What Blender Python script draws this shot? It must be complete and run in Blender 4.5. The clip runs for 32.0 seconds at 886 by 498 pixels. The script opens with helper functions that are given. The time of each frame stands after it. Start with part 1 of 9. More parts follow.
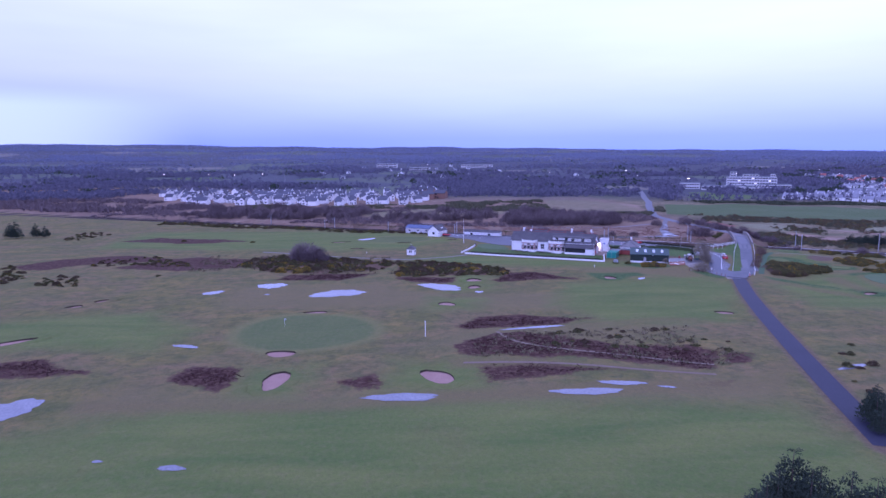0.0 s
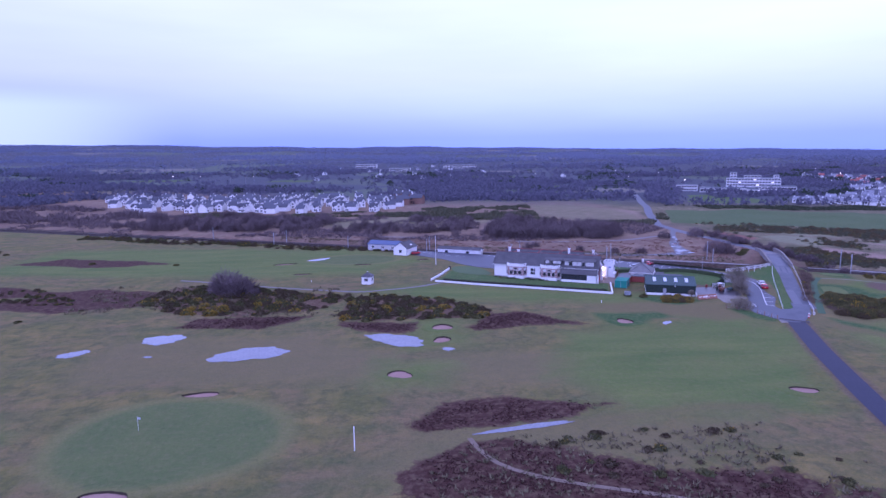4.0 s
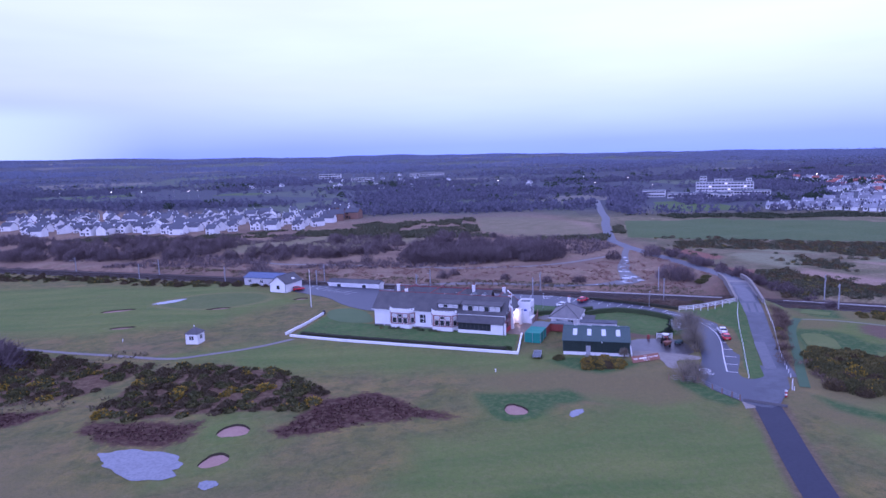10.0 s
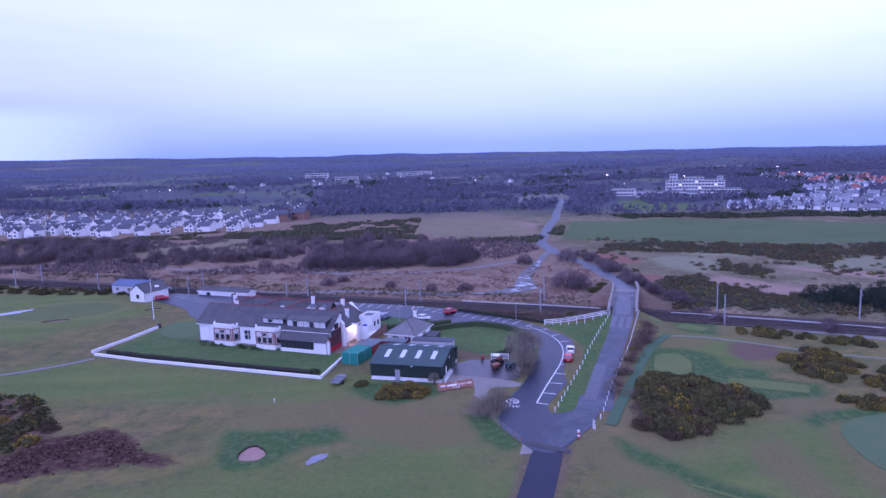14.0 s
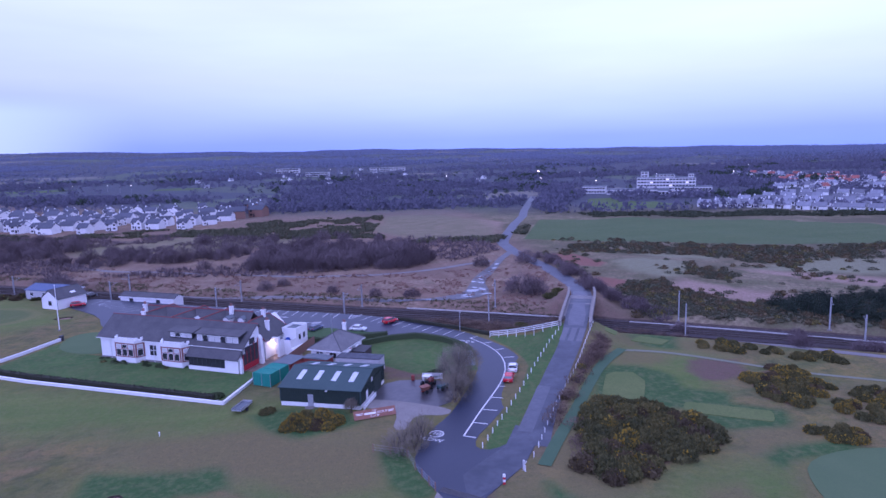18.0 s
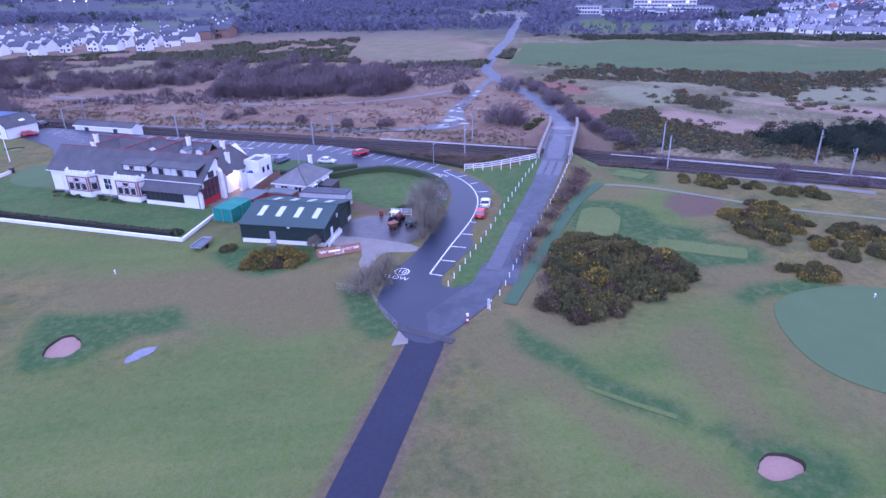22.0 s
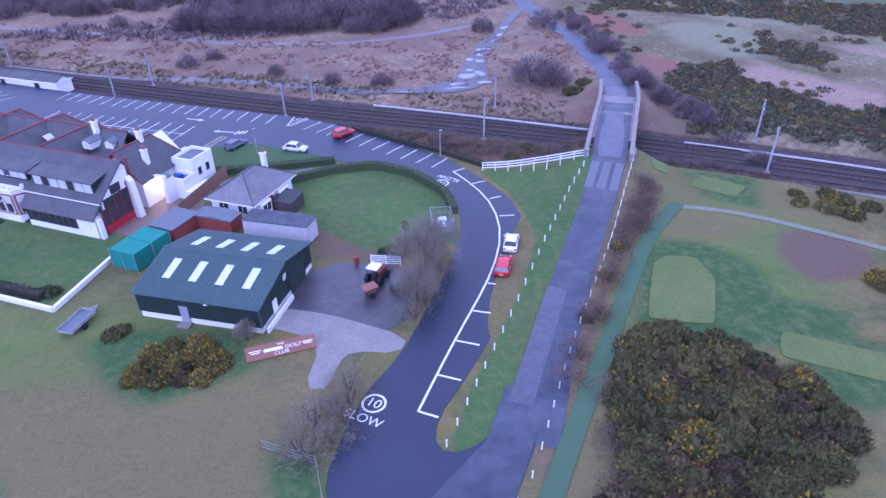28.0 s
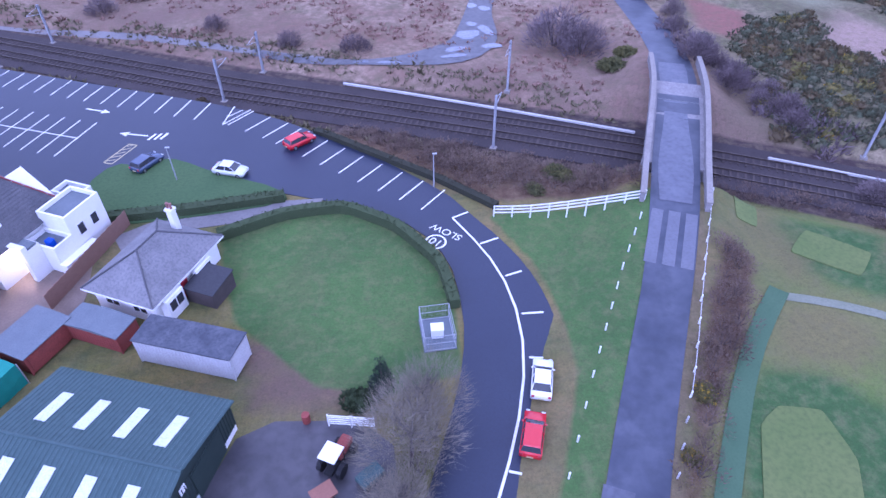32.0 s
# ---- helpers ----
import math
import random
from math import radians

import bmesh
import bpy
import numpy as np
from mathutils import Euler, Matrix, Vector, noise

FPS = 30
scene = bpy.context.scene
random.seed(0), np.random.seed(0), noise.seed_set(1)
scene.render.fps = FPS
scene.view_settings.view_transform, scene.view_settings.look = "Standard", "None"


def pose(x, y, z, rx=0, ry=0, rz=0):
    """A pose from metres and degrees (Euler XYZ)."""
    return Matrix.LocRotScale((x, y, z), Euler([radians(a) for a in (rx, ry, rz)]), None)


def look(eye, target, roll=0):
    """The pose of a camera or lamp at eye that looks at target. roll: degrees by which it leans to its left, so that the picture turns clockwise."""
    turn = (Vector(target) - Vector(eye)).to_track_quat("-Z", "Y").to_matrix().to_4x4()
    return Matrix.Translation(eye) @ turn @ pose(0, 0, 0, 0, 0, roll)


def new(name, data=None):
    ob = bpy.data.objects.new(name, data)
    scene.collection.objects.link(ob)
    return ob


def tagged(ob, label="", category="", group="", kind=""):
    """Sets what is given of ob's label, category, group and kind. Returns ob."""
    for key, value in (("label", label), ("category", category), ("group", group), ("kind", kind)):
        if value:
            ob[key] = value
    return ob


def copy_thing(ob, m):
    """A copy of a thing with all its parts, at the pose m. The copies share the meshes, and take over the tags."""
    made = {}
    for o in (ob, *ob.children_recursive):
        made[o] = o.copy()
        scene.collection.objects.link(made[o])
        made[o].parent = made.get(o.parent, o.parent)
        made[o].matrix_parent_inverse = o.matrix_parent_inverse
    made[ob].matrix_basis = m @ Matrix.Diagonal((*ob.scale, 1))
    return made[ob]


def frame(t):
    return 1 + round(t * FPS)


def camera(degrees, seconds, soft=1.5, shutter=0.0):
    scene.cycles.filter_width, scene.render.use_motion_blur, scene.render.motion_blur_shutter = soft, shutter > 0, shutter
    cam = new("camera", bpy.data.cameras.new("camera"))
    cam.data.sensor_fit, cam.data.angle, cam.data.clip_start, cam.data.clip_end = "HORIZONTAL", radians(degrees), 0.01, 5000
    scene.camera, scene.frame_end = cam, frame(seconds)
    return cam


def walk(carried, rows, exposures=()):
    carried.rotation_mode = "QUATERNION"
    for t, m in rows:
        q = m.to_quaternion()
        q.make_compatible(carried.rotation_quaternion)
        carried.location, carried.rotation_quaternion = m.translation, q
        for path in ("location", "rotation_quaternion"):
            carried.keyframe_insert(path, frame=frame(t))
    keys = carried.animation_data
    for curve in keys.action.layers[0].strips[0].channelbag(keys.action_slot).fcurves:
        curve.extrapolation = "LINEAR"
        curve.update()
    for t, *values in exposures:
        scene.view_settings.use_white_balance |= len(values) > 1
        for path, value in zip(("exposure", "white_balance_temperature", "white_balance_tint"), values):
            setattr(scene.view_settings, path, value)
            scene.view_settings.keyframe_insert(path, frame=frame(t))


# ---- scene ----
cam = camera(70.5, 32.0)
PATH = [
    (0, (-2.351, -3.083, 40.982), (-2.308, -1.108, 40.674), -0.5),
    (0.5, (-1.874, 3.69, 40.858), (-1.826, 5.666, 40.55), -0.3),
    (1, (-1.374, 10.59, 40.834), (-1.32, 12.565, 40.523), -0.3),
    (1.5, (-0.552, 17.521, 40.839), (-0.491, 19.496, 40.527), -0.2),
    (2, (0.493, 24.016, 40.754), (0.559, 25.991, 40.444), -0.6),
    (2.5, (1.635, 30.221, 40.828), (1.713, 32.195, 40.517), -0.4),
    (3, (2.733, 36.491, 41.016), (2.819, 38.465, 40.704), -0.3),
    (3.5, (4.138, 42.981, 41.276), (4.225, 44.954, 40.965), -0.6),
    (5.5, (8.297, 69.718, 41.796), (8.406, 71.691, 41.489), -0.4),
    (6, (9.022, 75.061, 42.001), (9.157, 77.033, 41.695), -0.5),
    (6.5, (10.216, 79.855, 42.144), (10.352, 81.827, 41.84), -0.6),
    (7, (12.219, 83.947, 42.27), (12.355, 85.92, 41.968), -0.9),
    (7.5, (15.389, 87.661, 42.296), (15.523, 89.634, 41.996), -1.0),
    (8, (19.139, 90.618, 42.114), (19.276, 92.591, 41.816), -1.2),
    (8.5, (23.589, 93.404, 41.882), (23.73, 95.377, 41.588), -1.4),
    (9, (28.12, 95.804, 41.534), (28.267, 97.777, 41.242), -1.5),
    (9.5, (33.144, 97.79, 41.273), (33.294, 99.763, 40.983), -1.6),
    (10, (38.211, 99.568, 40.997), (38.356, 101.541, 40.709), -1.8),
    (10.5, (43.596, 101.378, 40.65), (43.734, 103.353, 40.364), -1.9),
    (11, (48.793, 103.281, 40.357), (48.913, 105.257, 40.073), -2.0),
    (11.5, (54.162, 105.183, 40.067), (54.257, 107.16, 39.784), -2.0),
    (12, (59.455, 106.93, 39.677), (59.527, 108.908, 39.393), -2.0),
    (12.5, (65.074, 108.759, 39.395), (65.133, 110.737, 39.107), -2.2),
    (13, (70.472, 110.895, 39.192), (70.528, 112.873, 38.903), -2.1),
    (13.5, (75.225, 112.271, 39.21), (75.305, 114.249, 38.92), -2.1),
    (14, (78.464, 113.643, 39.143), (78.587, 115.618, 38.852), -2.0),
    (14.5, (80.556, 114.671, 39.098), (80.692, 116.645, 38.807), -1.8),
    (16.5, (84.95, 119.904, 38.757), (85.137, 121.871, 38.447), -1.5),
    (17, (86.193, 122.596, 38.645), (86.388, 124.562, 38.332), -1.5),
    (17.5, (87.334, 125.108, 38.529), (87.527, 127.074, 38.219), -1.6),
    (18, (88.346, 127.015, 38.456), (88.538, 128.982, 38.151), -1.6),
    (18.5, (89.195, 127.967, 38.414), (89.39, 129.934, 38.112), -1.5),
    (19, (89.978, 128.723, 38.567), (90.19, 130.689, 38.264), -1.3),
    (19.5, (90.252, 129.103, 38.131), (90.467, 131.021, 37.606), -1.3),
    (20, (90.328, 129.347, 38.06), (90.537, 131.211, 37.365), -1.3),
    (20.5, (90.452, 129.532, 38.061), (90.665, 131.396, 37.368), -1.3),
    (21, (90.552, 129.965, 37.876), (90.768, 131.828, 37.182), -1.2),
    (21.5, (91.0, 131.11, 37.713), (91.217, 132.973, 37.018), -1.2),
    (22, (91.671, 132.763, 37.428), (91.877, 134.574, 36.604), -1.2),
    (22.5, (92.575, 135.24, 37.706), (92.757, 136.997, 36.768), -1.5),
    (23, (93.492, 138.015, 37.832), (93.654, 139.771, 36.889), -1.6),
    (23.5, (93.658, 140.539, 37.858), (93.809, 142.299, 36.92), -1.4),
    (24, (94.113, 143.515, 37.9), (94.255, 145.279, 36.967), -1.4),
    (24.5, (94.656, 146.611, 37.864), (94.792, 148.377, 36.936), -1.3),
    (25, (95.048, 149.759, 37.734), (95.186, 151.528, 36.81), -1.2),
    (25.5, (95.554, 153.17, 37.657), (95.691, 154.94, 36.737), -1.2),
    (27.5, (97.296, 166.858, 38.886), (97.432, 168.562, 37.847), -0.9),
    (28, (97.719, 170.824, 38.919), (97.85, 172.506, 37.846), -0.9),
    (28.5, (98.124, 174.517, 39.14), (98.254, 176.197, 38.064), -0.9),
    (29, (98.487, 178.49, 39.384), (98.617, 180.17, 38.306), -0.9),
    (29.5, (98.874, 182.44, 39.468), (99.002, 184.12, 38.39), -0.9),
    (30, (99.154, 186.712, 39.608), (99.285, 188.391, 38.53), -0.8),
    (30.5, (99.121, 190.858, 39.969), (99.26, 192.533, 38.885), -0.5),
    (31, (99.134, 195.531, 40.052), (99.284, 197.202, 38.963), -0.2),
    (31.5, (99.389, 199.654, 39.973), (99.543, 201.309, 38.862), -0.1),
    (32, (100.059, 203.268, 39.912), (100.201, 204.752, 38.578), -0.1),
]
EXPOSURES = [(0.0, 0.04, 4500, 61), (10.0, 0.08, 4460, 59), (14.0, 0.04, 4470, 59), (18.0, -0.02, 4460, 57), (19.0, -0.02, 4440, 55), (20.2, 0.26, 4340, 52), (21.2, 0.62, 4400, 54), (22.8, 0.68, 4450, 49), (24.0, 0.66, 4450, 49), (25.5, 0.72, 4450, 53), (28.0, 0.72, 4420, 50), (32.0, 0.90, 4440, 47)]
walk(cam, [(t, look(eye, target, roll)) for t, eye, target, roll in PATH], EXPOSURES)

# ---- sky and light: a dull dusk under high cloud ----
def sky_world():
    w = bpy.data.worlds.new("dusk_sky")
    w.use_nodes = True
    nt = w.node_tree
    N, Lk = nt.nodes, nt.links
    bg = N["Background"]
    co = N.new("ShaderNodeTexCoord")
    sky = N.new("ShaderNodeTexSky")
    sky.sky_type, sky.sun_disc = "NISHITA", False
    sky.sun_elevation, sky.sun_rotation = radians(34), radians(-145)
    sky.air_density, sky.dust_density, sky.ozone_density = 1.4, 2.0, 4.0
    sep = N.new("ShaderNodeSeparateXYZ")
    Lk.new(co.outputs["Generated"], sep.inputs[0])
    # cloud brightness rises with height
    ramp = N.new("ShaderNodeValToRGB")
    cr = ramp.color_ramp
    cr.elements[0].position, cr.elements[0].color = 0.0, (0.36, 0.45, 0.72, 1)
    cr.elements[1].position, cr.elements[1].color = 1.0, (0.90, 0.89, 0.84, 1)
    for p, c in ((0.02, (0.37, 0.45, 0.72, 1)), (0.06, (0.54, 0.60, 0.78, 1)), (0.11, (0.75, 0.765, 0.83, 1)), (0.17, (0.88, 0.90, 0.86, 1)), (0.26, (0.98, 0.965, 0.88, 1))):
        e = cr.elements.new(p)
        e.color = c
    Lk.new(sep.outputs["Z"], ramp.inputs[0])
    # soft streaks drawn out along the horizon
    mp = N.new("ShaderNodeMapping")
    mp.inputs["Scale"].default_value = (1.1, 1.1, 7.0)
    Lk.new(co.outputs["Generated"], mp.inputs[0])
    nz = N.new("ShaderNodeTexNoise")
    nz.inputs["Scale"].default_value, nz.inputs["Detail"].default_value, nz.inputs["Roughness"].default_value = 1.3, 5, 0.5
    Lk.new(mp.outputs[0], nz.inputs[0])
    mr = N.new("ShaderNodeMapRange")
    mr.inputs["From Min"].default_value, mr.inputs["From Max"].default_value = 0.3, 0.7
    mr.inputs["To Min"].default_value, mr.inputs["To Max"].default_value = 0.90, 1.10
    Lk.new(nz.outputs["Fac"], mr.inputs[0])
    mul = N.new("ShaderNodeMix")
    mul.data_type, mul.blend_type = "RGBA", "MULTIPLY"
    mul.inputs["Factor"].default_value = 1.0
    Lk.new(ramp.outputs[0], mul.inputs["A"])
    Lk.new(mr.outputs[0], mul.inputs["B"])
    # brighter towards the right, and a bright low break in the cloud where the sun has gone down
    nrm = N.new("ShaderNodeVectorMath")
    nrm.operation = "NORMALIZE"
    Lk.new(co.outputs["Generated"], nrm.inputs[0])

    def facing(v, lo, hi, a=0.0, b=1.0):
        d = N.new("ShaderNodeVectorMath")
        d.operation = "DOT_PRODUCT"
        d.inputs[1].default_value = Vector(v).normalized()
        Lk.new(nrm.outputs[0], d.inputs[0])
        r = N.new("ShaderNodeMapRange")
        r.interpolation_type = "SMOOTHSTEP"
        for k, q in (("From Min", lo), ("From Max", hi), ("To Min", a), ("To Max", b)):
            r.inputs[k].default_value = q
        Lk.new(d.outputs["Value"], r.inputs[0])
        return r.outputs[0]

    def times(a, b):
        x = N.new("ShaderNodeMath")
        x.operation = "MULTIPLY"
        Lk.new(a, x.inputs[0])
        Lk.new(b, x.inputs[1])
        return x.outputs[0]

    side = N.new("ShaderNodeMix")
    side.data_type, side.blend_type = "RGBA", "MULTIPLY"
    side.inputs["Factor"].default_value = 1.0
    Lk.new(mul.outputs["Result"], side.inputs["A"])
    Lk.new(facing((1, 0.2, 0), -0.5, 0.6, 0.84, 1.03), side.inputs["B"])
    low = N.new("ShaderNodeMapRange")
    low.interpolation_type = "SMOOTHSTEP"
    low.inputs["From Min"].default_value, low.inputs["From Max"].default_value = 0.092, 0.062
    Lk.new(sep.outputs["Z"], low.inputs[0])
    br_fac = times(facing((-0.70, 0.71, 0), 0.90, 0.985), low.outputs[0])
    lit = N.new("ShaderNodeMix")
    lit.data_type = "RGBA"
    Lk.new(br_fac, lit.inputs["Factor"])
    Lk.new(side.outputs["Result"], lit.inputs["A"])
    lit.inputs["B"].default_value = (0.70, 0.78, 0.78, 1)
    # a little clear sky behind
    add = N.new("ShaderNodeMix")
    add.data_type, add.blend_type = "RGBA", "ADD"
    add.inputs["Factor"].default_value = 0.02
    Lk.new(lit.outputs["Result"], add.inputs["A"])
    Lk.new(sky.outputs[0], add.inputs["B"])
    Lk.new(add.outputs["Result"], bg.inputs["Color"])
    bg.inputs["Strength"].default_value = 1.0
    scene.world = w


sky_world()
sun = new("sun", bpy.data.lights.new("sun", "SUN"))
sun.data.energy, sun.data.angle, sun.data.color = 0.75, radians(40), (0.95, 0.95, 1.0)
sun.matrix_world = look((-330, -480, 400), (0, 0, 0))


# ---- materials ----
def mat(name, c1, c2=None, scale=1.0, rough=0.8, bump=0.15, scale2=None, c3=None, metal=0.0, spread=0.25, space="Object", random_tint=0.0, spec=0.35, stretch=None):
    """Two colours mixed by noise at one size, a third worked in at another, fine relief by bump."""
    m = bpy.data.materials.new(name)
    m.use_nodes = True
    N, Lk = m.node_tree.nodes, m.node_tree.links
    b = N["Principled BSDF"]
    b.inputs["Roughness"].default_value, b.inputs["Metallic"].default_value = rough, metal
    b.inputs["Specular IOR Level"].default_value = spec
    c2 = c2 or tuple(v * 0.78 for v in c1)
    co = N.new("ShaderNodeTexCoord")
    src = N.new("ShaderNodeNewGeometry").outputs["Position"] if space == "World" else co.outputs[space]
    if stretch:
        mp = N.new("ShaderNodeMapping")
        mp.inputs["Scale"].default_value = stretch
        Lk.new(src, mp.inputs[0])
        src = mp.outputs[0]
    nz = N.new("ShaderNodeTexNoise")
    nz.inputs["Scale"].default_value, nz.inputs["Detail"].default_value = scale, 6
    Lk.new(src, nz.inputs["Vector"])
    mr = N.new("ShaderNodeMapRange")
    mr.inputs["From Min"].default_value, mr.inputs["From Max"].default_value = 0.5 - spread, 0.5 + spread
    Lk.new(nz.outputs["Fac"], mr.inputs[0])
    mx = N.new("ShaderNodeMix")
    mx.data_type = "RGBA"
    mx.inputs["A"].default_value, mx.inputs["B"].default_value = (*c1, 1), (*c2, 1)
    Lk.new(mr.outputs[0], mx.inputs["Factor"])
    col = mx.outputs["Result"]
    nz2 = N.new("ShaderNodeTexNoise")
    nz2.inputs["Scale"].default_value, nz2.inputs["Detail"].default_value = scale2 or scale * 9, 4
    Lk.new(src, nz2.inputs["Vector"])
    mr2 = N.new("ShaderNodeMapRange")
    mr2.inputs["From Min"].default_value, mr2.inputs["From Max"].default_value = 0.42, 0.72
    mr2.inputs["To Max"].default_value = 0.6
    Lk.new(nz2.outputs["Fac"], mr2.inputs[0])
    mx2 = N.new("ShaderNodeMix")
    mx2.data_type = "RGBA"
    Lk.new(mr2.outputs[0], mx2.inputs["Factor"])
    Lk.new(col, mx2.inputs["A"])
    mx2.inputs["B"].default_value = (*(c3 or tuple(v * 0.62 for v in c2)), 1)
    col = mx2.outputs["Result"]
    if random_tint:
        info = N.new("ShaderNodeObjectInfo")
        hsv = N.new("ShaderNodeHueSaturation")
        mr3 = N.new("ShaderNodeMapRange")
        mr3.inputs["To Min"].default_value, mr3.inputs["To Max"].default_value = 1 - random_tint, 1 + random_tint
        Lk.new(info.outputs["Random"], mr3.inputs[0])
        Lk.new(mr3.outputs[0], hsv.inputs["Value"])
        Lk.new(col, hsv.inputs["Color"])
        col = hsv.outputs[0]
    Lk.new(col, b.inputs["Base Color"])
    if bump:
        bp = N.new("ShaderNodeBump")
        bp.inputs["Strength"].default_value, bp.inputs["Distance"].default_value = bump, 0.05
        Lk.new(nz2.outputs["Fac"], bp.inputs["Height"])
        Lk.new(bp.outputs[0], b.inputs["Normal"])
    return m


def emitter(name, colour, strength):
    m = bpy.data.materials.new(name)
    m.use_nodes = True
    b = m.node_tree.nodes["Principled BSDF"]
    b.inputs["Base Color"].default_value = (*colour, 1)
    b.inputs["Emission Color"].default_value = (*colour, 1)
    b.inputs["Emission Strength"].default_value = strength
    return m


def island_mat(name, colours, rough=0.9, spec=0.2):
    """Leaves and twigs: a colour picked for each island of the mesh."""
    m = bpy.data.materials.new(name)
    m.use_nodes = True
    N, Lk = m.node_tree.nodes, m.node_tree.links
    b = N["Principled BSDF"]
    b.inputs["Roughness"].default_value, b.inputs["Specular IOR Level"].default_value = rough, spec
    geo, info = N.new("ShaderNodeNewGeometry"), N.new("ShaderNodeObjectInfo")
    add = N.new("ShaderNodeMath")
    add.operation = "MULTIPLY_ADD"
    add.inputs[1].default_value, add.inputs[2].default_value = 0.45, 0.0
    Lk.new(info.outputs["Random"], add.inputs[0])
    tot = N.new("ShaderNodeMath")
    tot.operation = "MULTIPLY_ADD"
    tot.inputs[1].default_value = 0.55
    Lk.new(geo.outputs["Random Per Island"], tot.inputs[0])
    Lk.new(add.outputs[0], tot.inputs[2])
    ramp = N.new("ShaderNodeValToRGB")
    cr = ramp.color_ramp
    cr.elements[0].color, cr.elements[1].color = (*colours[0], 1), (*colours[-1], 1)
    for i, c in enumerate(colours[1:-1]):
        cr.elements.new((i + 1) / (len(colours) - 1)).color = (*c, 1)
    Lk.new(tot.outputs[0], ramp.inputs[0])
    Lk.new(ramp.outputs[0], b.inputs["Base Color"])
    return m


def water_mat(name, colour, rough):
    m = mat(name, colour, tuple(v * 0.8 for v in colour), 0.3, rough, 0.03, 2.5, space="World", spec=0.6)
    m.node_tree.nodes["Principled BSDF"].inputs["IOR"].default_value = 1.33
    return m


M_HARL = mat("white_harling", (0.80, 0.80, 0.79), (0.70, 0.70, 0.69), 0.6, 0.85, 0.35, 14, (0.60, 0.60, 0.60))
M_SLATE = mat("grey_slate", (0.078, 0.078, 0.086), (0.128, 0.124, 0.128), 0.5, 0.62, 0.5, 7, (0.048, 0.048, 0.054), spec=0.2)
M_SLATE_OLD = mat("weathered_slate", (0.150, 0.148, 0.150), (0.215, 0.21, 0.21), 0.7, 0.8, 0.5, 5, (0.095, 0.094, 0.10), spec=0.2)
M_RIDGE = mat("red_ridge_tile", (0.26, 0.075, 0.07), (0.19, 0.06, 0.06), 2, 0.8, 0.3, 12)
M_SANDSTONE = mat("red_sandstone", (0.22, 0.10, 0.085), (0.29, 0.15, 0.13), 3, 0.85, 0.4, 16)
M_DARKWOOD = mat("black_painted_timber", (0.025, 0.026, 0.03), (0.04, 0.04, 0.045), 4, 0.5, 0.1, 30)
M_REDPAINT = mat("red_painted_timber", (0.42, 0.025, 0.04), (0.34, 0.02, 0.03), 3, 0.5, 0.1, 20)
M_WHITEPAINT = mat("white_gloss_paint", (0.80, 0.80, 0.80), (0.72, 0.73, 0.73), 2, 0.45, 0.1, 20, (0.58, 0.58, 0.58))
M_LINE = mat("white_road_paint", (0.78, 0.78, 0.77), (0.62, 0.62, 0.62), 1.5, 0.7, 0.1, 12, (0.40, 0.40, 0.41), space="World")
M_YELLOWLINE = mat("yellow_road_paint", (0.55, 0.48, 0.25), (0.40, 0.36, 0.22), 1.5, 0.7, 0.1, 12, space="World")
M_GLASS = mat("dark_window_glass", (0.03, 0.032, 0.038), (0.045, 0.047, 0.055), 2, 0.06, 0.02, 9, spec=0.7)
M_BLIND = mat("white_window_blind", (0.60, 0.60, 0.60), (0.5, 0.5, 0.5), 3, 0.7, 0.05, 12)
M_ASPHALT = mat("fresh_asphalt", (0.017, 0.022, 0.044), (0.025, 0.031, 0.056), 0.12, 0.45, 0.2, 9, (0.014, 0.018, 0.036), space="World", spec=0.42)
M_ROAD = mat("worn_asphalt", (0.030, 0.036, 0.056), (0.072, 0.078, 0.102), 0.28, 0.52, 0.3, 0.9, (0.022, 0.027, 0.042), space="World", spec=0.42, spread=0.17)
M_LANE = mat("dark_lane_asphalt", (0.020, 0.022, 0.042), (0.028, 0.030, 0.052), 0.2, 0.62, 0.25, 2.0, (0.015, 0.017, 0.034), space="World", spec=0.25)
M_CONCRETE = mat("pale_concrete", (0.20, 0.185, 0.165), (0.26, 0.24, 0.215), 0.5, 0.85, 0.2, 5, (0.145, 0.13, 0.118), space="World")
M_YARD = mat("wet_yard_tarmac", (0.040, 0.038, 0.044), (0.076, 0.070, 0.074), 0.35, 0.38, 0.3, 1.2, (0.028, 0.026, 0.028), space="World", spec=0.5)
M_PAVING = mat("brown_paving", (0.16, 0.120, 0.092), (0.21, 0.160, 0.125), 0.8, 0.6, 0.2, 6, space="World")
M_LAWN = mat("mown_lawn", (0.060, 0.105, 0.042), (0.078, 0.125, 0.050), 0.16, 0.95, 0.35, 4, (0.045, 0.080, 0.034), space="World", spec=0.15)
M_PUTT = mat("putting_turf", (0.088, 0.134, 0.056), (0.104, 0.148, 0.064), 0.2, 0.95, 0.2, 6, (0.080, 0.116, 0.058), space="World", spec=0.15)
M_TEE = mat("mown_tee_turf", (0.100, 0.140, 0.040), (0.142, 0.166, 0.054), 0.22, 0.95, 0.25, 3, (0.074, 0.102, 0.036), space="World", spec=0.15)
M_MAT = mat("green_path_surface", (0.060, 0.110, 0.056), (0.076, 0.128, 0.066), 0.3, 0.9, 0.15, 6, (0.054, 0.094, 0.050), space="World", spec=0.2)
